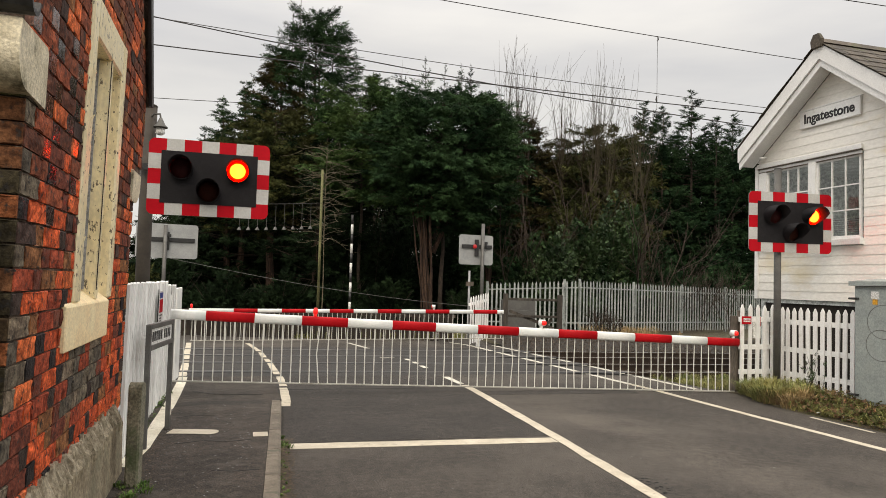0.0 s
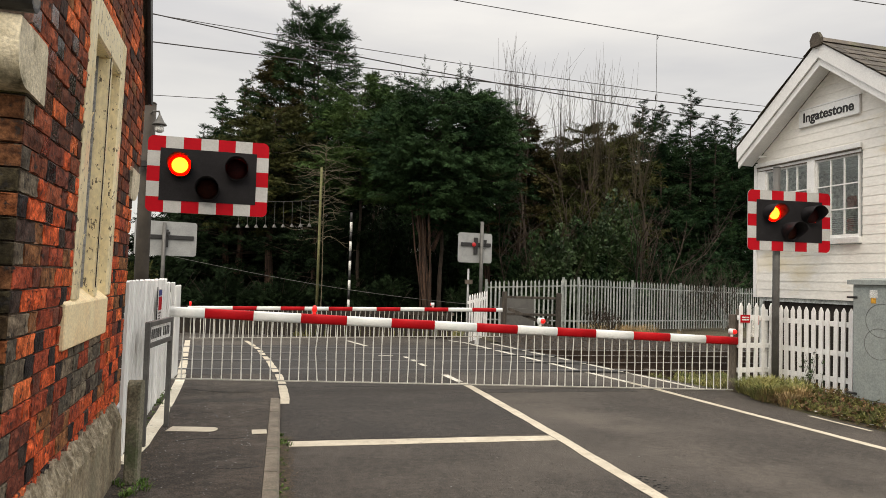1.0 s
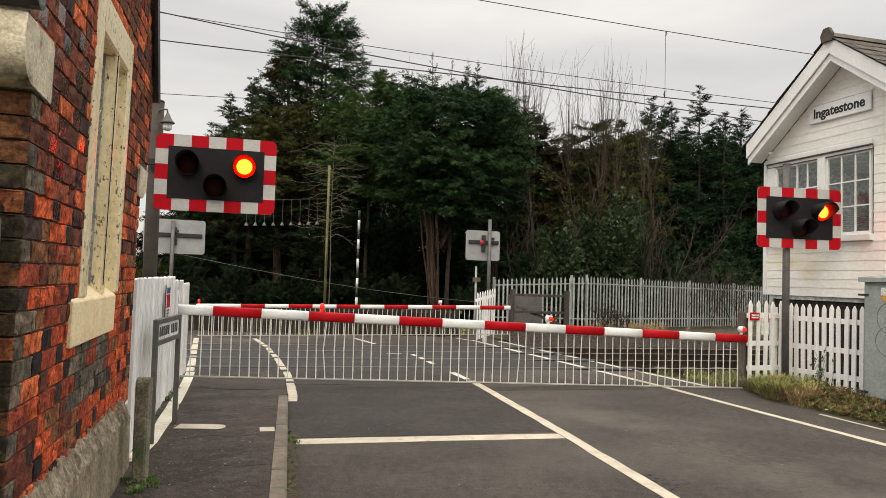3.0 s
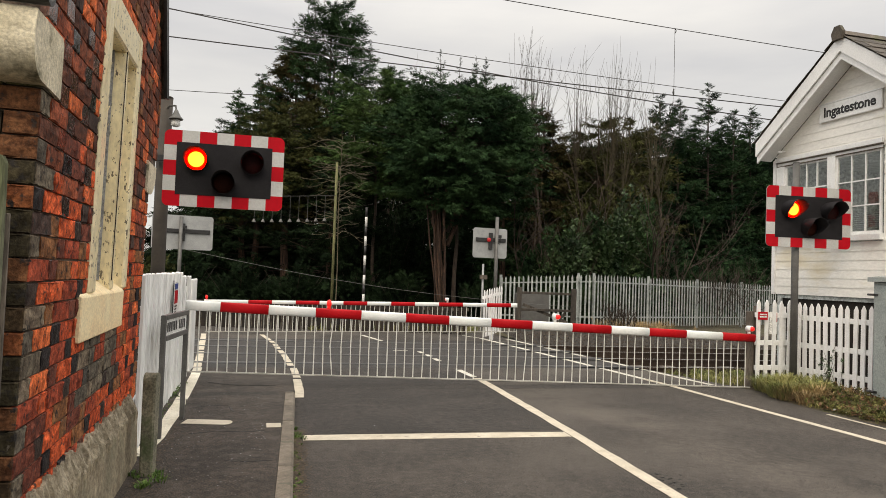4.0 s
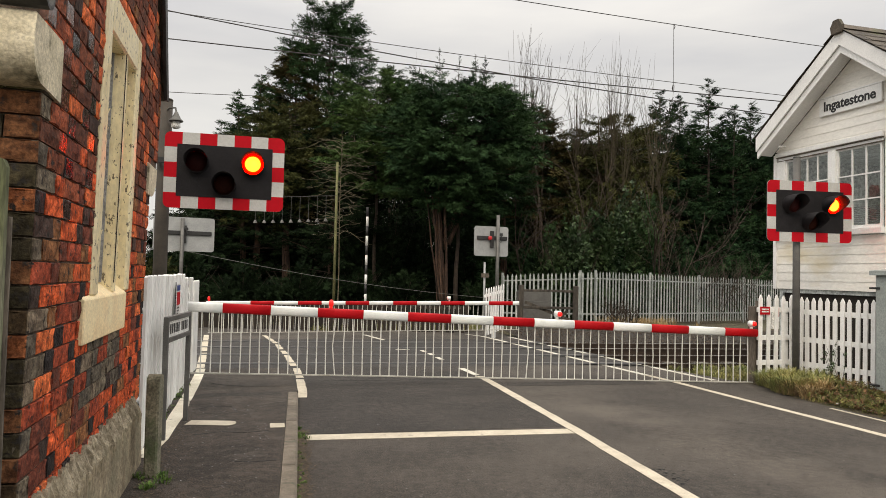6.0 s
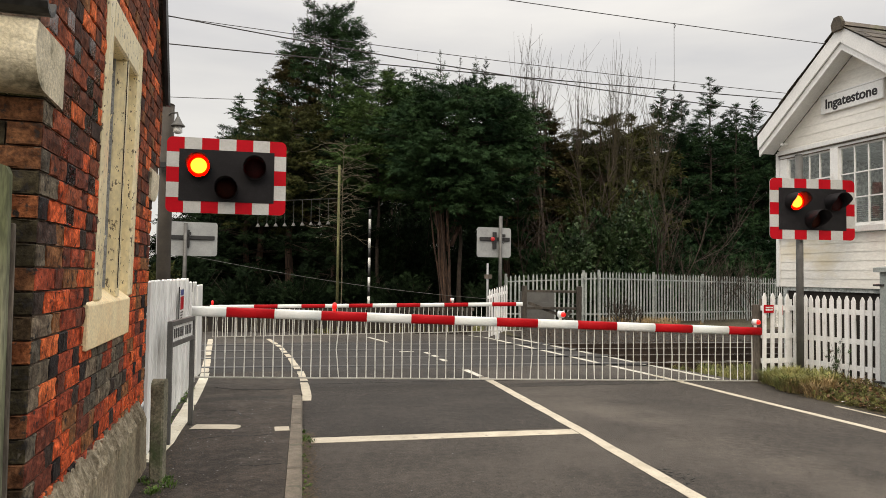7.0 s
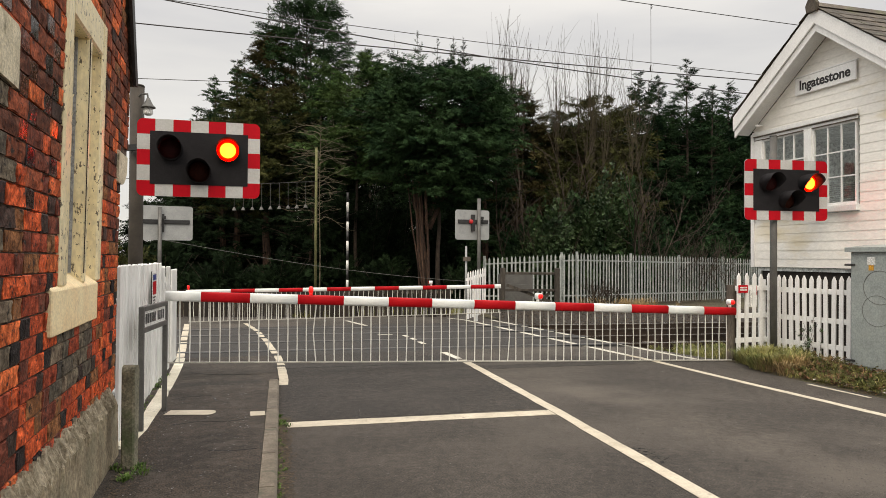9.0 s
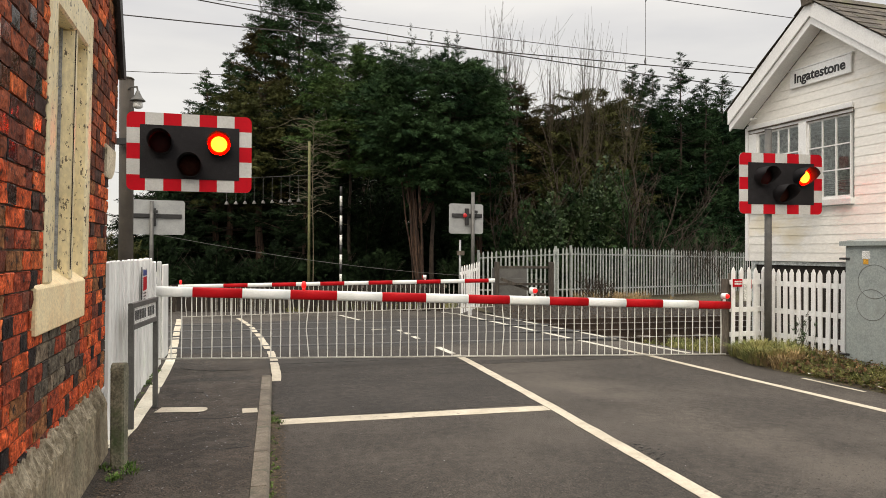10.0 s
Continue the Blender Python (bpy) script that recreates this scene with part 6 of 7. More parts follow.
def conifer(x, y, height, radius, mat, seed, label, start=0.08, branches=140, tufts_=20, shape=CONE, size=0.46, trunk=0.22, bark=None, tilt=0.12, ragged_=0.35, lift=0.2, stems=0, leaders=(), sprays=7, leaves=6, hang=0.0, tip=1.0):
    """A trunk, branches that leave it at all heights, and feathery shoots on their outer halves."""
    rng = np.random.default_rng(seed)
    th = thing("conifer_tree", pose(x, y, -0.2), label, "tree", "trees behind the railway")
    bm = bmesh.new()
    k = 9
    rad = [trunk * (1.35 if i == 0 else 1) * (1 - 0.93 * i / k) for i in range(k + 1)]
    tube(bm, [(0.05 * math.sin(i * 1.7 + seed), 0.05 * math.cos(i * 1.3 + seed), height * 0.97 * i / k) for i in range(k + 1)], rad, 9)
    part("trunk", bm, bark or BARK, th, "reddish brown trunk", True)
    u = np.sort(rng.uniform(0, 1, branches))
    t = start + (1 - start) * u
    reach = radius * np.interp(u, [s[0] for s in shape], [s[1] for s in shape]) * np.clip(1 + rng.normal(0, ragged_ * 0.55, branches), 0.35, 1.5)
    az = rng.uniform(0, math.tau, branches)
    rise = rng.normal(tilt + lift * u ** 2, 0.16, branches)
    P, A, L, segs = [], [], [], []
    up = np.array([0, 0, 1.0])
    for i in range(branches):
        n = max(3, int(tufts_ * (0.30 + 0.70 * min(1.0, reach[i] / (radius * 0.7)))))
        o = np.array([0, 0, t[i] * height])
        d = np.array([math.cos(az[i]), math.sin(az[i]), 0])
        side = np.array([-d[1], d[0], 0])
        s = rng.uniform(0.25, 1.0, n) ** 0.7
        q = o + d * (s * reach[i])[:, None] + up * (rise[i] * s * reach[i] - hang * reach[i] * s ** 2)[:, None]
        fan = reach[i] * 0.26 * (1.15 - s)
        q = q + side * (rng.normal(0, 1, n) * fan)[:, None] + up * (rng.normal(0, 0.35, n) * fan)[:, None]
        P.append(q)
        A.append(d + side * (rng.normal(0, 0.75, n) * (1.25 - s))[:, None] + up * (rise[i] * 0.9 - 2 * hang * s + rng.normal(0.06, 0.22, n))[:, None])
        L.append(size * rng.uniform(0.6, 1.25, n) * (0.45 + 0.55 * min(1, reach[i] / radius * 1.6)))
        e = o + d * reach[i] * 0.5 + up * (rise[i] * 0.5 - hang * 0.25) * reach[i]
        e2 = o + d * reach[i] * 0.97 + up * (rise[i] * 0.97 - hang * 0.94) * reach[i]
        r = 0.008 + 0.007 * reach[i]
        segs += [(o, e, r, r * 0.6), (e, e2, r * 0.6, 0.005)]
    # upright inner stems
    for k in range(stems):
        a, r0 = k * 2.4 + seed, radius * rng.uniform(0.10, 0.42)
        z0, z1 = height * (start + 0.05), height * rng.uniform(0.78, 0.94)
        p0, p1 = np.array([0.1 * math.cos(a), 0.1 * math.sin(a), z0]), np.array([r0 * math.cos(a), r0 * math.sin(a), z0 + (z1 - z0) * 0.4])
        segs += [(p0, p1, 0.09, 0.075), (p1, np.array([p1[0] * 1.15, p1[1] * 1.15, z1]), 0.075, 0.02)]
    # thin leading shoots: side and forward offset, foot and tip heights
    for lx, ly, z0, z1 in ((0, 0, height * 0.84, height * tip),) + tuple(leaders):
        n = int((z1 - z0) / 0.065) + 8
        f = np.sort(rng.uniform(0, 1, n))
        a = rng.uniform(0, math.tau, n)
        out = np.stack([np.cos(a), np.sin(a), np.zeros(n)], 1)
        bend = rng.normal(0, 0.05, 2)
        foot = np.stack([lx + bend[0] * f ** 2, ly + bend[1] * f ** 2, z0 + (z1 - z0) * f], 1)
        P.append(foot)
        A.append(out * (1.1 - 0.4 * f)[:, None] + up * (0.40 + 0.6 * f)[:, None])
        L.append(min((z1 - z0) * 0.26, 0.55) * (1.06 - f) * rng.uniform(0.7, 1.2, n) + 0.05)
        segs.append((np.array([lx, ly, z0 - 0.6]), np.array([lx + bend[0], ly + bend[1], z1]), 0.022, 0.006))
    crown = new("crown", tri_mesh("crown", plumes(np.concatenate(P), np.concatenate(A), np.concatenate(L), rng, sprays, leaves), mat))
    crown.parent = th
    limbs = new("branchwork", tri_mesh("branchwork", prisms(segs), BARK_GREY))
    limbs.parent = th
    return th


def shoot_tree(x, y, fork, top, seed, label, bark, stems=3, shoots=26, fan=0.20, base=0.07, knob=0.10, twigs=5, wide=0.35):
    """A cut-back tree: a few thick stems to the fork, and many slim upright shoots above it."""
    rng = random.Random(seed)
    th = thing("bare_tree", pose(x, y, -0.2), label, "tree", "trees behind the railway")
    segs = []

    def run(p, d, length, r, n, wander, curl):
        for i in range(n):
            q = p + d * (length / n)
            segs.append((tuple(p), tuple(q), r * (1 - 0.8 * i / n), r * (1 - 0.8 * (i + 1) / n)))
            yield q, d, i
            p, d = q, (d + Vector((rng.gauss(0, wander), rng.gauss(0, wander), curl))).normalized()

    for s in range(stems):
        a = s * 2.4 + seed
        h = fork * rng.uniform(0.8, 1.1)
        foot = Vector((wide * math.cos(a), wide * math.sin(a), 0))
        d = Vector((math.cos(a) * fan * 0.5, math.sin(a) * fan * 0.5, 1)).normalized()
        p = foot
        for i in range(5):
            q = p + d * (h / 5)
            segs.append((tuple(p), tuple(q), base * (1 - 0.08 * i), base * (1 - 0.08 * (i + 1))))
            p, d = q, (d + Vector((rng.gauss(0, 0.07), rng.gauss(0, 0.07), 0.05))).normalized()
            if i > 1:
                for _ in range(3):
                    sd = Vector((rng.gauss(0, 1), rng.gauss(0, 1), rng.uniform(0.1, 0.9))).normalized()
                    for q2, d2, k2 in run(q, sd, rng.uniform(0.8, 2.2), 0.016, 4, 0.16, 0.06):
                        if rng.random() < 0.8:
                            s2 = (d2 + Vector((rng.gauss(0, 0.7), rng.gauss(0, 0.7), rng.gauss(0.2, 0.4)))).normalized()
                            list(run(q2, s2, rng.uniform(0.3, 0.8), 0.008, 2, 0.15, 0.05))
        segs.append((tuple(p), tuple(p + d * 0.25), knob, knob * 0.8))
        for k in range(shoots):
            foot_k = p - d * rng.uniform(0, h * 0.45) * (rng.random() ** 2)
            sd = Vector((rng.gauss(0, fan), rng.gauss(0, fan), 1)).normalized()
            length = (top - foot_k.z) * rng.uniform(0.45, 1.0)
            for q, dq, i in run(foot_k, sd, length, rng.uniform(0.012, 0.021), 6, 0.045, 0.10):
                if i < 5:
                    for _ in range(rng.randint(1, twigs) // 2 + (i < 2)):
                        s2 = (dq * 1.1 + Vector((rng.gauss(0, 0.6), rng.gauss(0, 0.6), 0.1))).normalized()
                        list(run(q, s2, length * rng.uniform(0.10, 0.26), 0.008, 2, 0.08, 0.06))
    segs = [(a, b, max(ra, 0.0055), max(rb, 0.0038)) for a, b, ra, rb in segs]
    limbs = new("crown", tri_mesh("crown", prisms(segs), bark))
    limbs.parent = th
    return th


def bare_tree(x, y, height, seed, label, bark, stems=7, fan=0.22, levels=4, twig=1.0, base=0.10, erect=0.7, loose=0.5, kids=2):
    rng = random.Random(seed)
    th = thing("bare_tree", pose(x, y, -0.2), label, "tree", "trees behind the railway")
    segs = []

    def grow(p, d, length, r, level):
        n = 3
        for i in range(n):
            q = p + d * (length / n)
            segs.append((tuple(p), tuple(q), r * (1 - 0.25 * i / n), r * (1 - 0.25 * (i + 1) / n)))
            p = q
            d = (d + Vector((rng.gauss(0, 0.10), rng.gauss(0, 0.10), 0.06 * erect))).normalized()
            if level > 0:
                for _ in range(kids if i else 1):
                    side = (d * 0.8 + Vector((rng.gauss(0, loose), rng.gauss(0, loose), 0.25 * erect + rng.gauss(0, 0.2)))).normalized()
                    grow(p, side, length * rng.uniform(0.4, 0.68) * twig, r * 0.52, level - 1)
        if level > 0:
            grow(p, d, length * 0.62, r * 0.7, level - 1)

    for s in range(stems):
        a = s * 2.4 + seed
        d = Vector((math.cos(a) * fan * rng.uniform(0.3, 1.2), math.sin(a) * fan * rng.uniform(0.3, 1.2), 1)).normalized()
        grow(Vector((math.cos(a) * 0.12, math.sin(a) * 0.12, 0)), d, height * rng.uniform(0.36, 0.55), base * rng.uniform(0.6, 1.1), levels - 1)
    segs = [(a, b, max(ra, 0.0055), max(rb, 0.004)) for a, b, ra, rb in segs]
    limbs = new("crown", tri_mesh("crown", prisms(segs), bark))
    limbs.parent = th
    return th


def shrub(x, y, w, d, h, seed, mat, label, n=2200, size=0.24, z0=-0.2, leaves=8, width=0.16, stem=0.014):
    """A loose mound of leafy sprays on a few stems."""
    rng = np.random.default_rng(seed)
    th = thing("shrub", pose(x, y, z0), label, "shrub", "shrubs behind the railway")
    u = rng.normal(size=(n, 3))
    u /= np.linalg.norm(u, axis=1)[:, None]
    u[:, 2] = np.abs(u[:, 2])
    lump = 0.75 + 0.25 * np.sin(u[:, 0] * 5 + seed) * np.cos(u[:, 1] * 4 + seed) + 0.15 * np.sin(u[:, 2] * 9 + seed)
    r = rng.uniform(0.45, 1.0, n) ** 0.5 * lump
    P = u * r[:, None] * np.array([w, d, h])
    D = u * np.array([1, 1, 0.6]) + rng.normal(0, 0.5, (n, 3)) + np.array([0, 0, 0.15])
    crown = new("foliage", tri_mesh("foliage", fronds(P, D, size * rng.uniform(0.6, 1.3, n), rng, leaves, width), mat))
    crown.parent = th
    segs = [((0.1 * math.cos(k), 0.1 * math.sin(k), 0), (w * 0.6 * math.cos(k * 2.4), d * 0.6 * math.sin(k * 2.4), h * 0.75), stem, stem * 0.4) for k in range(7)]
    stems = new("stem", tri_mesh("stem", prisms(segs), BARK_GREY))
    stems.parent = th
    return th


def spot(px, depth):
    """Where a line of sight at that share of the view's width stands at a depth before the walk's start."""
    u = (px - 784) / 1248 * depth
    return -0.06 + u * 0.961 + depth * 0.277, -0.34 - u * 0.277 + depth * 0.961


def tall(px, top, depth):
    return 1.5 + (488 + (px - 423) * 0.0287 - top) / 1248 * depth + 0.2


CON = "dark green cypress with dense drooping foliage"
FULL = dict(branches=130, tufts_=20, shape=COLUMN)
BACK = dict(branches=100, tufts_=12, shape=COLUMN, size=0.62, ragged_=0.5)
SPIRE = dict(branches=135, tufts_=13, shape=CONE, size=0.46, lift=0.45, ragged_=0.35, trunk=0.12, bark=BARK_GREY)
WALL = dict(branches=150, tufts_=10, tilt=0.0, lift=-0.1, ragged_=0.2, tip=0.97, shape=DOME, size=1.1, sprays=6, bark=BARK_GREY)
WISPS = ((-0.75, 0.1, 8.3, 10.35), (-0.12, 0.2, 8.5, 10.15), (0.55, -0.1, 8.5, 10.2), (1.02, 0.2, 8.3, 10.3), (-1.45, 0.3, 7.7, 9.2), (0.25, 0.6, 8.4, 9.6), (1.6, 0.4, 7.8, 9.3), (-1.1, 0.5, 8.0, 9.5), (2.1, 0.1, 7.0, 8.6))
for px, top, depth, rad_px, mat, kw in (
        (545, 22, 38, 92, LEAF_DARK, dict(branches=235, tufts_=18, shape=SPREAD, start=0.34, trunk=0.22, bark=BARK_GREY, tilt=0.16, lift=0.25, ragged_=0.24, size=0.50, stems=7, leaders=((-1.25, 0, 13.9, 16.05), (-0.35, 0, 14.4, 16.4), (0.6, 0, 14.4, 16.35), (1.75, 0.1, 13.7, 15.85), (1.3, 0.3, 13.9, 15.6), (-2.0, 0.2, 12.9, 15.1), (-0.8, 0.3, 14.1, 15.7), (2.2, 0, 12.7, 14.5)))),
        (660, 128, 37, 26, LEAF_DARK, dict(branches=90, tufts_=14, shape=COLUMN, start=0.55, trunk=0.09, bark=BARK_GREY, ragged_=0.5, size=0.45)),
        (540, 222, 40, 112, LEAF_DARK, BACK),
        (486, 88, 37, 44, LEAF_BRONZE, dict(branches=130, tufts_=18, shape=COLUMN, start=0.35, ragged_=0.6, hang=0.35, tilt=0.2)),
        (452, 160, 36.5, 66, LEAF_DARK, dict(branches=170, tufts_=20, shape=CONE, ragged_=0.6, hang=0.12)),
        (354, 226, 36, 44, LEAF_DARK, dict(branches=90, tufts_=14, shape=CONE, ragged_=0.6, hang=0.12)),
        (384, 170, 36, 72, LEAF_DARK, dict(branches=130, tufts_=18, shape=CONE, ragged_=0.6, hang=0.12)),
        (424, 138, 36, 76, LEAF_DARK, dict(branches=190, tufts_=20, shape=CONE, ragged_=0.6, hang=0.12)),
        (478, 200, 31, 88, LEAF_OLIVE, dict(FULL, start=0.48)), (425, 255, 32, 80, LEAF_OLIVE, dict(FULL, branches=90, start=0.45)),
        (636, 150, 30, 78, LEAF_MID, dict(FULL, branches=130, start=0.48, shape=DOME, trunk=0.10, bark=BARK_GREY)),
        (782, 163, 27, 128, LEAF_DARK, dict(branches=310, tufts_=23, shape=((0, 0.30), (0.2, 0.75), (0.45, 1.0), (0.7, 0.98), (0.83, 0.84), (0.94, 0.58), (1, 0.15)), start=0.41, trunk=0.10, bark=BARK_GREY, ragged_=0.25, size=0.46, tilt=0.05, lift=0.0, tip=0.98, leaders=WISPS)),
        (862, 160, 29, 40, LEAF_DARK, dict(FULL, branches=130, lift=0.3)),
        # right-hand spires, with shade painted into their foliage colour
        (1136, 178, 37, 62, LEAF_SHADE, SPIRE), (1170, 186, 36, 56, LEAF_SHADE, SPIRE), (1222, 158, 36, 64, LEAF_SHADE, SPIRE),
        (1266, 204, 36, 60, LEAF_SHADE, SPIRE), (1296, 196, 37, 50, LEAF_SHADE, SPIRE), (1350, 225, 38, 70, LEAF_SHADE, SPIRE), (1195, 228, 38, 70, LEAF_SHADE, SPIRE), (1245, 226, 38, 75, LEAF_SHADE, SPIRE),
        (922, 208, 34, 50, LEAF_BRONZE, dict(BACK, branches=80)), (948, 222, 34, 46, LEAF_BRONZE, dict(BACK, branches=80)), (985, 250, 34.5, 60, LEAF_DARK, BACK), (1030, 216, 33, 60, LEAF_OLIVE, BACK), (1085, 224, 33.5, 62, LEAF_OLIVE, BACK),
        # back and low trees: the near-black ones have their shade in the leaf colour
        (560, 250, 31, 100, LEAF_DEEP_SHADE, BACK), (400, 300, 32, 110, LEAF_DEEP_SHADE, BACK),
        (325, 392, 33, 60, LEAF_DEEP_SHADE, WALL),
        (405, 270, 42, 90, LEAF_DEEP_SHADE, WALL), (480, 240, 43, 150, LEAF_DEEP_SHADE, WALL), (600, 240, 42, 140, LEAF_DEEP_SHADE, WALL), (720, 225, 41, 130, LEAF_DEEP_SHADE, WALL),
        (835, 235, 41, 110, LEAF_DEEP_SHADE, WALL), (960, 272, 42, 140, LEAF_DEEP_SHADE, WALL), (1060, 262, 42, 140, LEAF_DEEP_SHADE, WALL), (1160, 250, 42, 150, LEAF_DEEP_SHADE, WALL),
        (1260, 262, 42, 140, LEAF_DEEP_SHADE, WALL), (1360, 290, 42, 140, LEAF_DEEP_SHADE, WALL)):
    x, y = spot(px, depth)
    conifer(x, y, tall(px, top, depth), rad_px / 1248 * depth, mat, int(px + top), {LEAF_OLIVE: "olive-brown cypress beside the darker trees", LEAF_BRONZE: "bronze-tinged drooping cypress beside the tall tree", LEAF_MID: "fresher green cypress between darker trees"}.get(mat, CON), **kw)

# cut-back trees with upright winter shoots, and loose saplings
for px, fork, top, depth, seed, bark, kw, lab in (
        (922, 215, 42, 33, 21, BARK_GREY, dict(stems=3, shoots=13, fan=0.14, base=0.075, wide=0.6, twigs=2), "bare cut-back winter tree with upright grey shoots"),
        (962, 262, 95, 33.5, 22, BARK_GREY, dict(stems=3, shoots=9, fan=0.17, base=0.05, twigs=2, wide=0.6), "bare cut-back winter tree with upright grey shoots"),
        (1032, 300, 84, 32, 23, BARK_OLIVE, dict(stems=4, shoots=12, fan=0.10, base=0.05, wide=0.8, twigs=2), "bare thicket of upright olive shoots"),
        (1075, 310, 115, 31.5, 24, BARK_OLIVE, dict(stems=3, shoots=11, fan=0.14, base=0.05, wide=0.8, twigs=2), "bare thicket of upright olive shoots"),
        (1120, 310, 190, 32, 28, BARK_OLIVE, dict(stems=3, shoots=12, fan=0.30, base=0.04, wide=0.6), "bare brown thicket of leaning shoots"),
        (630, 200, 95, 37.5, 29, BARK_PALE, dict(stems=2, shoots=9, fan=0.34, base=0.02, knob=0.03, wide=0.2), "thin bare tree before the dark cypresses")):
    x, y = spot(px, depth)
    shoot_tree(x, y, tall(px, fork, depth), tall(px, top, depth), seed, lab, bark, **kw)
for px, top, depth, seed, bark, kw, lab in (
        (1000, 215, 28, 25, BARK_GREY, dict(stems=4, fan=0.4, base=0.035, loose=0.6, levels=3), "bare leaning saplings tangled with ivy"),
        (1160, 225, 29, 26, BARK_GREY, dict(stems=3, fan=0.6, base=0.03, levels=3), "bare grey saplings leaning out of the hedge"),
        (915, 250, 28, 30, BARK_GREY, dict(stems=4, fan=0.5, base=0.035, levels=3), "bare leaning saplings tangled with ivy"),
        (1120, 245, 28.5, 31, BARK_GREY, dict(stems=4, fan=0.5, base=0.035, levels=3, loose=0.7), "bare leaning saplings tangled with ivy")):
    x, y = spot(px, depth)
    bare_tree(x, y, tall(px, top, depth) * 0.8, seed, lab, bark, **kw)

# a slim tree with arching pale twigs beside the algae-green pole
rg = random.Random(77)
twig_tree = thing("bare_tree", pose(2.95, 26.3, -0.2), "slim bare tree with arching pale twigs", "tree", "trees behind the railway")
rows_t = []
for k in range(8):
    rows_t.append(((0.02 * math.sin(k), 0.02 * math.cos(k), 0.85 * k), (0.02 * math.sin(k + 1), 0.02 * math.cos(k + 1), 0.85 * (k + 1)), 0.024 - 0.002 * k, 0.022 - 0.002 * k))
for k in range(70):
    a, z = rg.uniform(0, math.tau), rg.uniform(3.0, 6.7)
    p, d = Vector((0, 0, z)), Vector((math.cos(a), math.sin(a), rg.uniform(-0.1, 0.9))).normalized()
    ln, r = rg.uniform(0.7, 1.8), 0.013
    for i in range(6):
        q = p + d * ln / 6
        rows_t.append((tuple(p), tuple(q), r, r * 0.82))
        if i in (2, 3, 4):
            s2 = (d + Vector((rg.gauss(0, 0.5), rg.gauss(0, 0.5), 0.3))).normalized()
            rows_t.append((tuple(q), tuple(q + s2 * ln * 0.25), r * 0.6, 0.004))
        p, r = q, r * 0.82
        d = (d + Vector((rg.gauss(0, 0.20), rg.gauss(0, 0.20), -0.24 if i < 3 else 0.22))).normalized()
limbs = new("crown", tri_mesh("crown", prisms(rows_t), BARK_PALE))
limbs.parent = twig_tree

# the gnarled trunk that carries the big cypress, with its limbs
x, y = spot(761, 26.5)
big = thing("tree_trunk", pose(x, y, -0.2), "gnarled reddish brown trunk of the big cypress", "tree", "trees behind the railway")
rg = random.Random(8)
bm = bmesh.new()
rings = []
for i in range(15):
    z = 4.6 * i / 14
    r = 0.165 * (1.0 + 0.6 * max(0.0, 1 - z / 0.6) - 0.09 * z)
    cx, cy = 0.05 * math.sin(z * 1.9) - 0.085 * z, 0.04 * math.cos(z * 1.4)
    rings.append([bm.verts.new((cx + r * (1 + 0.22 * math.sin(5 * a + z * 0.9) + 0.15 * math.sin(11 * a - z)) * math.cos(a), cy + r * (1 + 0.22 * math.sin(5 * a + z * 0.9) + 0.15 * math.sin(11 * a - z)) * math.sin(a), z)) for a in [k * math.tau / 30 for k in range(30)]])
for p, q in zip(rings, rings[1:]):
    for k in range(30):
        bm.faces.new((p[k], p[(k + 1) % 30], q[(k + 1) % 30], q[k]))
bm.faces.new(rings[-1])
part("trunk", bm, BARK, big, "", True)
for k, (a, z0, ln, r) in enumerate(((3.0, 2.9, 2.6, 0.075), (0.2, 2.8, 2.8, 0.085), (1.8, 3.0, 2.6, 0.07), (4.4, 2.6, 2.6, 0.05), (5.6, 3.3, 2.6, 0.07))):
    p, d = Vector((0.12 * math.cos(a), 0.12 * math.sin(a), z0)), Vector((0.45 * math.cos(a), 0.45 * math.sin(a), 1)).normalized()
    pts = [p]
    for i in range(7):
        p = p + d * ln / 7
        d = (d + Vector((rg.gauss(0, 0.10), rg.gauss(0, 0.10), 0.10))).normalized()
        pts.append(p)
    bm = bmesh.new()
    tube(bm, pts, [r * (1.15 - 0.09 * i) for i in range(8)], 8)
    part("limb", bm, BARK, big, "", True)
# slim twisted stems that climb beside the trunk
for k, (a, off, r) in enumerate(((3.4, 0.34, 0.050), (4.2, 0.42, 0.036), (5.2, 0.40, 0.044), (6.1, 0.36, 0.050), (2.8, 0.40, 0.030), (4.8, 0.30, 0.030))):
    pts = [(0.42 * off * (1 + 0.06 * i + 0.022 * i * i) * math.cos(a + 0.05 * i) - 0.045 * i - 0.004 * k * i + 0.035 * math.sin(1.7 * i + k), 0.55 * off * (1 + 0.10 * i) * math.sin(a + 0.05 * i) + 0.03 * math.cos(1.3 * i + k), 0.70 * i) for i in range(8)]
    bm = bmesh.new()
    tube(bm, pts, [r * (1.2 - 0.06 * i) for i in range(8)], 7)
    part("stem", bm, BARK, big, "slim twisted reddish stem", True)

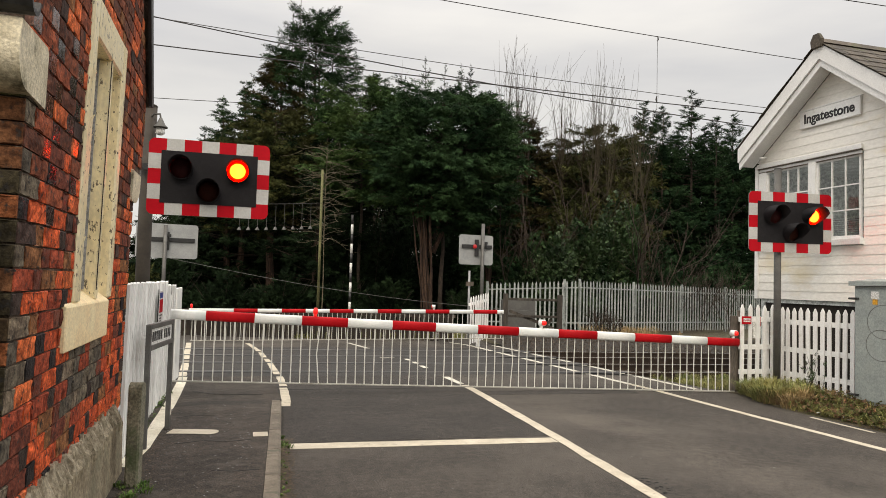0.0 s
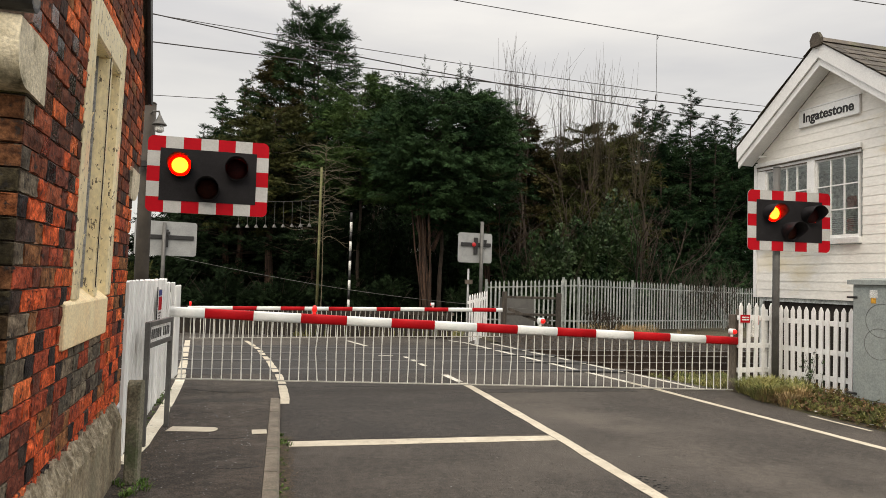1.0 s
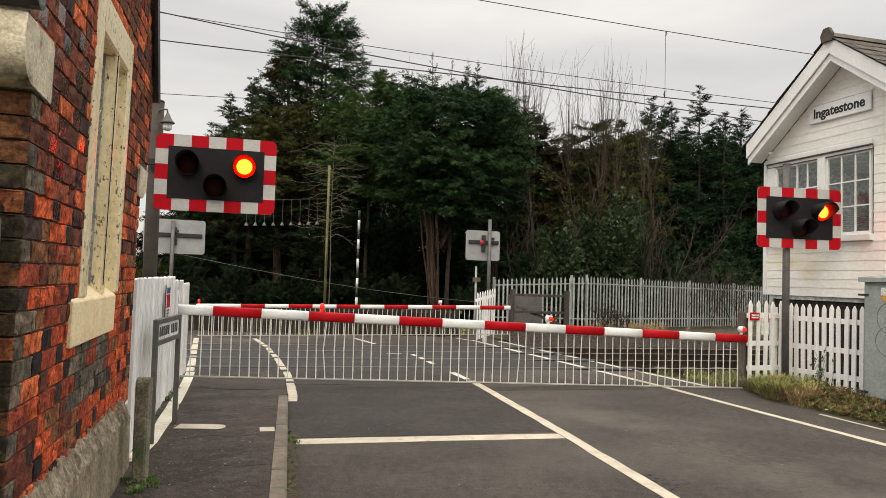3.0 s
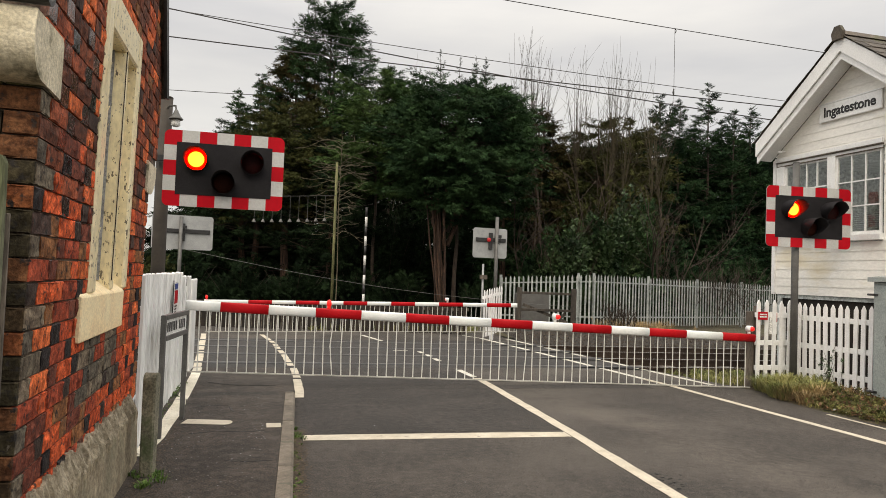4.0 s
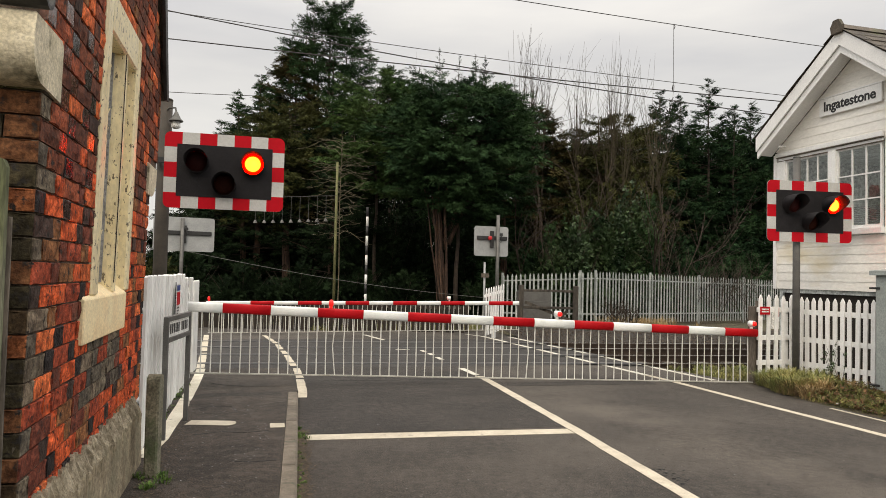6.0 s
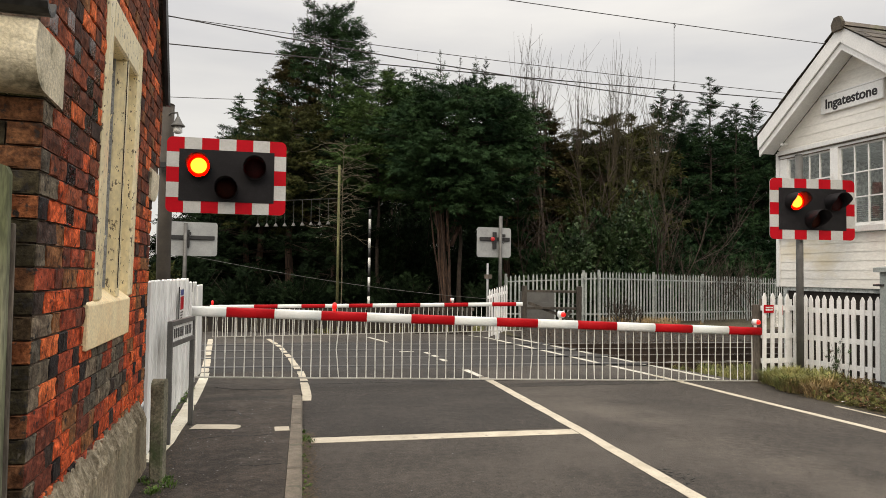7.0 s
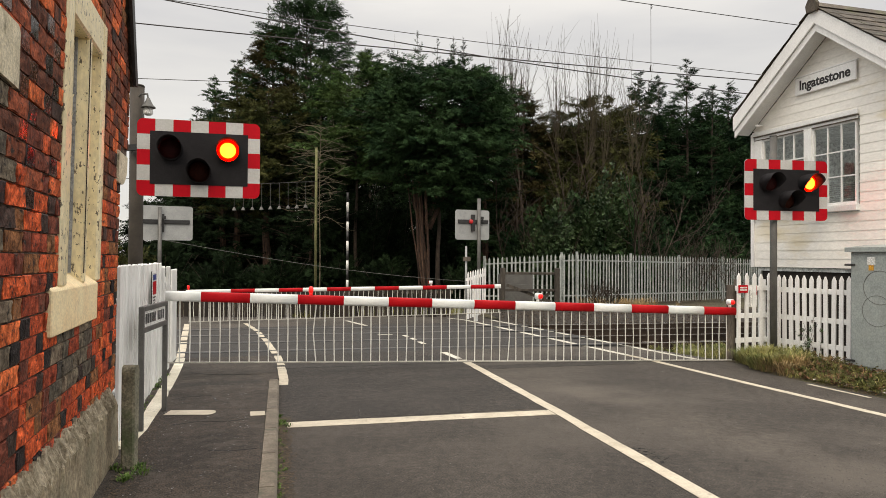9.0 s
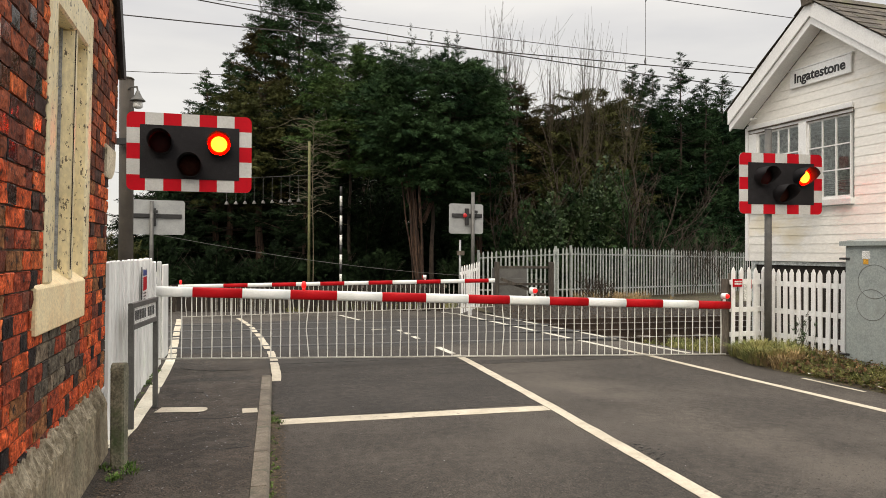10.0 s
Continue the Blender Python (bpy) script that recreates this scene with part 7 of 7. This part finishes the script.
# undergrowth; the near-black leaf colour stands in for shade below the crowns
for px, dep, w, h, mat, n in ((985, 27, 2.0, 3.9, LEAF_IVY, 4200), (1062, 28, 2.2, 5.4, LEAF_IVY, 5200), (1105, 28.5, 1.6, 5.2, LEAF_DARK, 2800), (1020, 28.5, 1.4, 5.6, LEAF_DARK, 2800), (600, 36, 3.2, 6.8, LEAF_DEEP_SHADE, 3600), (662, 36.5, 3.2, 7.2, LEAF_DEEP_SHADE, 3600), (728, 36, 3.2, 7.0, LEAF_DEEP_SHADE, 3600), (1032, 29.6, 1.7, 7.0, LEAF_OLIVE, 2400), (1092, 29.8, 1.7, 6.6, LEAF_OLIVE, 2200), (640, 34, 2.8, 3.8, LEAF_DEEP_SHADE, 2600), (610, 30.5, 1.8, 4.6, LEAF_DEEP_SHADE, 2600), (662, 31, 2.0, 5.2, LEAF_DEEP_SHADE, 3000), (715, 31.5, 2.0, 5.2, LEAF_DEEP_SHADE, 3000), (805, 31.5, 2.0, 5.0, LEAF_DEEP_SHADE, 2800), (705, 34, 2.8, 4.4, LEAF_DEEP_SHADE, 3000), (770, 33, 2.8, 4.4, LEAF_DEEP_SHADE, 3000), (840, 34, 2.8, 4.4, LEAF_DEEP_SHADE, 3000), (900, 35, 2.8, 4.2, LEAF_DEEP_SHADE, 2600), (930, 28, 1.3, 3.6, LEAF_DARK, 2000), (905, 27, 1.3, 2.0, LEAF_DEEP_SHADE, 1800), (830, 26.8, 1.2, 1.6, LEAF_DEEP_SHADE, 1600), (690, 27, 1.6, 1.8, LEAF_DEEP_SHADE, 1800),
                              (1150, 31, 2.2, 3.6, LEAF_SHADE, 2600), (1260, 33.5, 2.4, 4.0, LEAF_SHADE, 2600), (1340, 35, 2.2, 4.0, LEAF_SHADE, 2200), (600, 28, 1.8, 2.2, LEAF_DEEP_SHADE, 2200), (500, 27, 2.0, 2.2, LEAF_DEEP_SHADE, 2200), (400, 26.5, 2.0, 2.0, LEAF_DEEP_SHADE, 2200), (300, 27, 2.0, 2.4, LEAF_DEEP_SHADE, 2000), (215, 25, 1.6, 2.4, LEAF_OLIVE, 1600)):
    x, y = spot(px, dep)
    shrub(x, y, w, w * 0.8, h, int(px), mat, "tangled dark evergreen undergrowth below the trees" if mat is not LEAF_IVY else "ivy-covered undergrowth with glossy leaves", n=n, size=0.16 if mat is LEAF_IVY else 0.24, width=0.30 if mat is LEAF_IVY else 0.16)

# ---- verge plants ----


def tufts(name, centres, mat, seed, label, blades=60, height=0.3, spread=0.09, cat="grass"):
    rng = np.random.default_rng(seed)
    V = []
    for cx, cy, cz, s in centres:
        n = int(blades * s)
        a = rng.uniform(0, math.tau, n)
        r = rng.uniform(0, spread * s, n)
        P = np.stack([cx + r * np.cos(a), cy + r * np.sin(a), np.full(n, cz)], 1)
        h = height * s * rng.uniform(0.5, 1.2, n)
        out = rng.uniform(0.15, 1.15, n) * h
        b = a + rng.normal(0, 0.6, n)
        mid = P + np.stack([np.cos(b) * out * 0.4, np.sin(b) * out * 0.4, h * 0.65], 1)
        tip = P + np.stack([np.cos(b) * out, np.sin(b) * out, h * rng.uniform(0.7, 1.0, n)], 1)
        w = np.stack([-np.sin(b), np.cos(b), np.zeros(n)], 1) * 0.0034
        V.append(np.stack([P - w, P + w, mid + w, P - w, mid + w, mid - w, mid - w, mid + w, tip], 1).reshape(-1, 3))
    return tagged(new(name, tri_mesh(name, np.concatenate(V), mat)), label, cat, kind="stuff")


rng = random.Random(31)


def verge_edge(y):
    return float(np.interp(y, [3.0, 5.0, 6.5, 7.3, 7.9, 8.6, 9.2], [7.0, 6.93, 6.92, 6.88, 6.96, 7.2, 7.35]))


def verge_z(x, y):
    """A low bank that rises from the road's edge."""
    e = verge_edge(y)
    return ground_z(y, e) + 0.10 * min(max((x - e) / 0.9, 0.0), 1.0) ** 0.7 * min(max((9.3 - y) / 0.8, 0.0), 1.0) + 0.012 * noise.noise(Vector((x * 4, y * 4, 0)))


bm = bmesh.new()
cols, lines = 16, 44
vg = [[None] * (cols + 1) for _ in range(lines + 1)]
for j in range(lines + 1):
    y = 3.0 + 6.3 * j / lines
    e = verge_edge(y) + 0.03 * noise.noise(Vector((0, y * 3, 5)))
    for i in range(cols + 1):
        x = e + (8.78 - e) * (i / cols) ** 1.3
        vg[j][i] = bm.verts.new((x, y, verge_z(x, y) if i else ground_z(y, e) - 0.02))
for j in range(lines):
    for i in range(cols):
        bm.faces.new((vg[j][i], vg[j][i + 1], vg[j + 1][i + 1], vg[j + 1][i]))
solo("verge", bm, SOIL, "low earth verge with dead leaves and grass", "verge", kind="structure", smooth=True)


def on_verge(n, y0, y1, depth_, s0, s1):
    out = []
    for _ in range(n):
        y = rng.uniform(y0, y1)
        x = verge_edge(y) + 0.04 + abs(rng.gauss(0, depth_))
        if x < 8.2:
            out.append((x, y, verge_z(x, y), rng.uniform(s0, s1)))
    return out


tufts("verge_grass", on_verge(170, 7.7, 8.75, 0.36, 0.35, 1.15), GRASS, 1, "tussocks of green verge grass", 80, 0.21, 0.10)
tufts("verge_straw", on_verge(70, 7.4, 8.3, 0.30, 0.4, 1.0), STRAW, 2, "dead straw-coloured grass in the verge", 50, 0.20, 0.12)
tufts("verge_grass", on_verge(420, 4.5, 8.2, 0.6, 0.2, 0.55), GRASS, 3, "short weedy grass in the verge", 30, 0.17, 0.12)
tufts("trackside_grass", [(rng.uniform(7.0, 8.6), rng.uniform(9.1, 10.7), -0.13, rng.uniform(0.6, 1.2)) for _ in range(90)], GRASS, 4, "rough grass beside the track", 50, 0.13, 0.10)
tufts("far_straw", [(rng.gauss(12.6, 0.7), rng.uniform(20.2, 21.6), -0.1, rng.uniform(0.7, 1.5)) for _ in range(26)], STRAW, 5, "dead grass in front of the palisade fence", 40, 0.25, 0.14)
tufts("far_grass", [(rng.uniform(1.5, 6.4), rng.uniform(19.2, 20.0), -0.16, rng.uniform(0.6, 1.2)) for _ in range(120)], GRASS, 6, "rough grass beyond the far barrier", 40, 0.22, 0.14)
tufts("wall_weeds", [(rng.gauss(-0.66, 0.05), rng.gauss(4.72, 0.10), 0.078, rng.uniform(0.4, 1.0)) for _ in range(13)] + [(kerb_x(6.2) + abs(rng.gauss(0.02, 0.03)), rng.gauss(6.22, 0.10), 0.0, rng.uniform(0.4, 0.8)) for _ in range(7)], WEED, 7, "low green weeds at the wall and the kerb", 30, 0.050, 0.06, "weeds")
tufts("fence_moss", [(rng.gauss(-0.83, 0.02), rng.uniform(5.6, 8.9), 0.07, rng.uniform(0.3, 0.8)) for _ in range(70)] + [(kerb_x(y) + abs(rng.gauss(0.01, 0.02)), y, 0.0, rng.uniform(0.3, 0.7)) for y in [rng.uniform(2.5, 6.2) for _ in range(60)]], WEED, 17, "thin moss and weeds along fence and kerb", 16, 0.035, 0.04, "weeds")


def scattered(name, spots, mat, seed, label, size=0.03, cat="leaves"):
    rng = np.random.default_rng(seed)
    P = np.array(spots)
    n = len(P)
    a = rng.uniform(0, math.tau, n)
    s = size * rng.uniform(0.5, 1.4, n)
    V = np.empty((n, 3, 3))
    for k in range(3):
        b = a + k * 2.1 + rng.normal(0, 0.3, n)
        V[:, k] = P + np.stack([np.cos(b) * s, np.sin(b) * s, rng.uniform(0.002, 0.35, n) * s], 1)
    return tagged(new(name, tri_mesh(name, V.reshape(-1, 3), mat)), label, cat, kind="stuff")


leafy = [(x, y, z + rng.uniform(0.0, 0.05)) for x, y, z, q in on_verge(4500, 4.5, 8.7, 0.5, 0, 1)]
leafy += [(kerb_x(y) + abs(rng.gauss(0.0, 0.048)), y, 0.004) for y in [rng.uniform(2.5, 6.4) for _ in range(5200)]]
leafy += [(-0.76 + abs(rng.gauss(0, 0.09)), rng.uniform(3.2, 6.4), 0.083) for _ in range(900)]
scattered("fallen_leaves", [p for p in leafy if p[0] > 5] , LITTER, 8, "brown fallen leaves over the verge", 0.018)
scattered("gutter_grit", [p for p in leafy if p[0] < 5], GRIT, 18, "brown grit and leaf crumbs along kerb and wall", 0.010, "grit")
litter_w = [(rng.uniform(-0.7, 0.1), rng.uniform(3.0, 8.0), 0.084) for _ in range(240)] + [(rng.uniform(0.35, 6.5), rng.uniform(3.5, 9.5), 0.003) for _ in range(70)]
rng_c = np.random.default_rng(44)
chips = np.stack([rng_c.uniform(0.30, 6.6, 16000), 2.6 + 6.4 * rng_c.uniform(0, 1, 16000) ** 1.4, np.full(16000, 0.0015)], 1)
chips[:, 2] -= 0.028 * np.clip(chips[:, 0] - 5.0, 0, 2.3)
walkway = np.stack([rng_c.uniform(-0.72, 0.10, 2600), 2.6 + 5.0 * rng_c.uniform(0, 1, 2600) ** 1.4, np.full(2600, 0.082)], 1)
scattered("asphalt_chippings", np.concatenate([chips, walkway]), CHIP, 45, "loose dark and pale chippings on the asphalt", 0.008, "grit")
scattered("grit", litter_w, SIGN_BACK, 9, "tiny pale grit on the asphalt", 0.007, "grit")
scattered("paper_litter", [(x, y, z + 0.03) for x, y, z, q in on_verge(26, 4.6, 7.2, 0.35, 0, 1)], SIGN_WHITE, 12, "scraps of white litter in the verge", 0.03, "litter")
# a few leafy stems before the picket fence, and brambles before the palisade
shrub(8.02, 8.05, 0.34, 0.16, 0.78, 77, LEAF_IVY, "small leafy sapling before the picket fence", n=48, size=0.075, z0=-0.02, stem=0.005)
# low weeds and dead brambles that cover the bank
for nm, mat_w, cnt, y0, y1, lab_w, sd in (("verge_weeds", BRAMBLE, 2600, 4.5, 8.3, "low weedy ground cover on the verge", 61), ("dead_bramble", LITTER, 900, 6.4, 8.75, "dead brown bramble leaves on the verge", 62)):
    spots = np.array([(x, y, z + rng.uniform(0.0, 0.07)) for x, y, z, q in on_verge(cnt, y0, y1, 0.6, 0, 1)])
    rv = np.random.default_rng(sd)
    ways = rv.normal(0, 1, (len(spots), 3)) + np.array([0, 0, 0.7])
    tagged(new(nm, tri_mesh(nm, fronds(spots, ways, rv.uniform(0.03, 0.085, len(spots)), rv, 5, 0.3), mat_w)), lab_w, "weeds", kind="stuff")
for px, dep, h in ((1060, 23, 1.1), (1090, 23.2, 0.9), (1240, 28.5, 2.6), (1290, 28.5, 2.8), (1190, 28.5, 2.4)):
    x, y = spot(px, dep)
    bare_tree(x, y, h, int(px), "brown leafless bramble stems by the palisade fence", BARK_GREY, stems=6, fan=0.35, levels=3, base=0.014)
# ---- bricks of the station house, laid in Flemish bond ----
RED1, RED2, RED3, ORANGE = (0.33, 0.056, 0.022), (0.40, 0.072, 0.026), (0.22, 0.044, 0.023), (0.44, 0.103, 0.036)
DARK1, DARK2, PLUM, BROWN = (0.034, 0.024, 0.021), (0.016, 0.014, 0.015), (0.12, 0.036, 0.024), (0.17, 0.075, 0.034)
STRETCH = ((0.0, RED1), (0.22, RED2), (0.44, RED3), (0.56, ORANGE), (0.68, PLUM), (0.78, BROWN), (0.92, RED2))
HEAD = ((0.0, DARK1), (0.14, DARK2), (0.36, PLUM), (0.46, RED2), (0.66, RED1), (0.80, ORANGE), (0.92, BROWN))
BRICK_S, BRICK_H = palette("red_stretcher_brick", STRETCH), palette("burnt_header_brick", HEAD, rough=0.45)
UPPER = ((0.0, (0.090, 0.034, 0.022)), (0.28, (0.15, 0.046, 0.025)), (0.48, (0.045, 0.028, 0.024)), (0.58, (0.20, 0.054, 0.028)), (0.74, ORANGE), (0.84, (0.36, 0.078, 0.030)), (0.92, BROWN))
GREYISH = ((0.0, (0.115, 0.096, 0.072)), (0.3, (0.078, 0.067, 0.053)), (0.55, (0.145, 0.115, 0.085)), (0.78, (0.050, 0.045, 0.040)), (0.90, RED3))
MOSSY = ((0.0, (0.055, 0.037, 0.021)), (0.32, (0.036, 0.030, 0.018)), (0.52, (0.11, 0.049, 0.024)), (0.70, (0.055, 0.052, 0.026)), (0.88, (0.19, 0.066, 0.028)))
BURNT = ((0.0, DARK1), (0.25, DARK2), (0.45, (0.085, 0.036, 0.024)), (0.66, PLUM), (0.80, ORANGE), (0.88, (0.19, 0.058, 0.032)))
BRICK_V = palette("vitrified_header_brick", BURNT, rough=0.24, relief=0.10, spec=0.45)
BRICK_U, BRICK_G = palette("sooty_brick", UPPER), palette("grey_stained_brick", GREYISH)
BRICK_U2, BRICK_G2, BRICK_M2 = palette("sooty_brick_far", UPPER, True), palette("grey_stained_brick_far", GREYISH, True), palette("mossy_brick", MOSSY, True)
BRICK_S2, BRICK_H2 = palette("red_stretcher_brick_far", STRETCH, True), palette("burnt_header_brick_far", HEAD, True)


def brick_mesh(w, mat, seed, wear=1.0):
    """A worn brick with its face on the +x side."""
    rg = random.Random(seed)
    bm = bmesh.new()
    h, e = 0.0845, 0.0040
    back = [bm.verts.new((-0.03, y, z)) for y, z in ((0, 0), (w, 0), (w, h), (0, h))]
    rim = [bm.verts.new((-0.005 + rg.uniform(-0.003, 0.002), y + rg.uniform(-0.002, 0.002), z + rg.uniform(-0.0018, 0.0018))) for y, z in ((0, 0), (w, 0), (w, h), (0, h))]
    face = [bm.verts.new((rg.uniform(-0.005, 0.002) * wear, y + rg.uniform(-0.003, 0.003), z + rg.uniform(-0.003, 0.003))) for y, z in ((e, e), (w - e, e), (w - e, h - e), (e, h - e))]
    for k in range(4):
        n = (k + 1) % 4
        bm.faces.new((back[k], back[n], rim[n], rim[k]))
    # the pitted face: a coarse grid between its four corners
    cols, rows = (5, 2) if w > 0.15 else (3, 2)
    grid = []
    for j in range(rows + 1):
        line = []
        for i in range(cols + 1):
            u, v = i / cols, j / rows
            corner = {(0, 0): 0, (cols, 0): 1, (cols, rows): 2, (0, rows): 3}.get((i, j))
            if corner is not None:
                line.append(face[corner])
                continue
            edge = i in (0, cols) or j in (0, rows)
            line.append(bm.verts.new(((rg.gauss(-0.0035, 0.003) if edge else rg.gauss(0.0, 0.0022)) * wear, e + (w - 2 * e) * u + rg.uniform(-0.004, 0.004), e + (h - 2 * e) * v + rg.uniform(-0.004, 0.004))))
        grid.append(line)
    for j in range(rows):
        for i in range(cols):
            bm.faces.new((grid[j][i], grid[j][i + 1], grid[j + 1][i + 1], grid[j + 1][i]))
    ring = grid[0] + [g[-1] for g in grid[1:]] + grid[-1][-2::-1] + [grid[1][0]]
    sides = (cols, rows, cols, rows)
    at = 0
    for k in range(4):
        run = [ring[(at + q) % len(ring)] for q in range(sides[k] + 1)]
        bm.faces.new([rim[k], rim[(k + 1) % 4]] + run[::-1])
        at += sides[k]
    bmesh.ops.recalc_face_normals(bm, faces=bm.faces[:])
    return mesh_of("brick", bm, mat)


LS, LH, JO, CO = 0.248, 0.120, 0.007, 0.0915
S_MESH = {k: [brick_mesh(LS, m, i) for i in range(9)] for k, m in ((0, BRICK_S), (2, BRICK_U), (3, BRICK_G))}
H_MESH = {k: [brick_mesh(LH, m, 20 + i, 0.15 if k == 2 else 1.0) for i in range(8)] for k, m in ((0, BRICK_H), (2, BRICK_V), (3, BRICK_G))}
rng = random.Random(41)
nearest, rest = [], []
course, z = 0, 0.50
while z < gable_top(MID):
    y = SY if course % 2 == 0 else SY + 0.0
    turn = course % 2
    first = True
    far = NYU if z > 2.24 else NY
    while y < far - 0.03:
        long = turn == 0
        w = LS if long else LH
        if first and course % 2 == 1:
            w = LH
        y1 = min(y + w, far)
        gaps = [(y, y1)]
        zc = z + 0.041
        if zc < WIN[3] + 0.02 and zc > 1.335 - 0.03:
            gaps = [(a, b) for a, b in ((y, min(y1, WIN[0] - 0.004)), (max(y, WIN[1] + 0.004), y1)) if b - a > 0.02]
        elif 1.11 < zc <= 1.335:
            gaps = [(a, b) for a, b in ((y, min(y1, 3.416)), (max(y, 4.564), y1)) if b - a > 0.02]
        for a, b in gaps:
            if z + 0.080 < gable_top((a + b) / 2) + 0.02:
                (nearest if (z < 2.55 and b < 4.9 and len(nearest) < 300) else rest).append((a, b, z, long))
        y = y1 + JO
        turn ^= 1
        first = False
    z += CO
    course += 1


def lay(a, b, z, long):
    # soot-blackened above, grey-stained under the sill
    zone = 2 if z > 1.62 + rng.uniform(-0.25, 0.45) else (3 if 0.66 < z < 1.10 and 3.40 < a < 4.5 and rng.random() < 0.97 - max(0.0, 0.93 - z) * 2.0 else 0)
    if a < SY + 0.02 and z < 2.2 and rng.random() < 0.5:
        zone = 3
    me = rng.choice((S_MESH if long else H_MESH)[zone])
    full = LS if long else LH
    return zone or (0 if long else 1), me, Matrix.Translation((rng.uniform(-0.002, 0.002), a - MID, z + rng.uniform(-0.0015, 0.0015))) @ pose(0, 0, 0, 0, rng.gauss(0, 0.3), rng.gauss(0, 0.25)) @ Matrix.Diagonal((1, (b - a) / full, 1, 1))


for row in nearest:
    zone, me, m = lay(*row)
    shared("brick", me, gable, m)


def joined(name, placed, mats, parent, label):
    V, F, M = [], [], []
    for zone, me, m in placed:
        k = len(V)
        V += [tuple(m @ v.co) for v in me.vertices]
        F += [tuple(k + i for i in p.vertices) for p in me.polygons]
        M += [zone] * len(me.polygons)
    me = bpy.data.meshes.new(name)
    me.from_pydata(V, [], F)
    for mat in mats:
        me.materials.append(mat)
    me.polygons.foreach_set("material_index", M)
    ob = new(name, me)
    ob.parent = parent
    return tagged(ob, label, kind="stuff")


joined("brickwork", [lay(*row) for row in rest], (BRICK_S2, BRICK_H2, BRICK_U2, BRICK_G2), gable, "further red and dark bricks of the gable")
# the return face that looks along the lane
placed = []
z, course = 0.50, 0
while z < 2.20:
    x, turn = WX - 0.006, (course + 1) % 2
    first = True
    while x > -2.6:
        long = turn == 0
        w = LS if long else LH
        me = rng.choice((S_MESH if long else H_MESH)[0])
        m = Matrix.Translation((x - WX, SY - MID - 0.008 + rng.uniform(-0.001, 0.002), z)) @ pose(0, 0, 0, 0, 0, -90) @ Matrix.Translation((0, -w, 0))
        placed.append((0, me, m))
        x -= w + JO
        turn ^= 1
    z += CO
    course += 1
joined("brickwork", placed, (BRICK_M2,), side, "mossy red and dark bricks of the side wall")


# ---- what moves: the paired red lamps turn their lit faces by turns ----


def motions():
    swing, beat, n = 0.0125, 0.385, 26
    for ob, m, is_left in RED_LAMPS:
        turn = 180 if is_left else 0
        rows = [(0.0, m @ pose(0, 0, 0, 0, 0, turn))]
        last = 1
        for k in range(n):
            start = max(1 + 3 * int(10 * (swing + k * beat)), last)
            if start + 3 > frame(10.0):
                break
            for j in range(4):
                if start + j > last or (j == 0 and start > last):
                    rows.append(((start + j - 1) / FPS, m @ pose(0, 0, 0, 0, 0, turn + 60 * j)))
            turn += 180
            last = start + 3
        rows.append((10.0, m @ pose(0, 0, 0, 0, 0, turn)))
        walk(ob, rows)


motions()
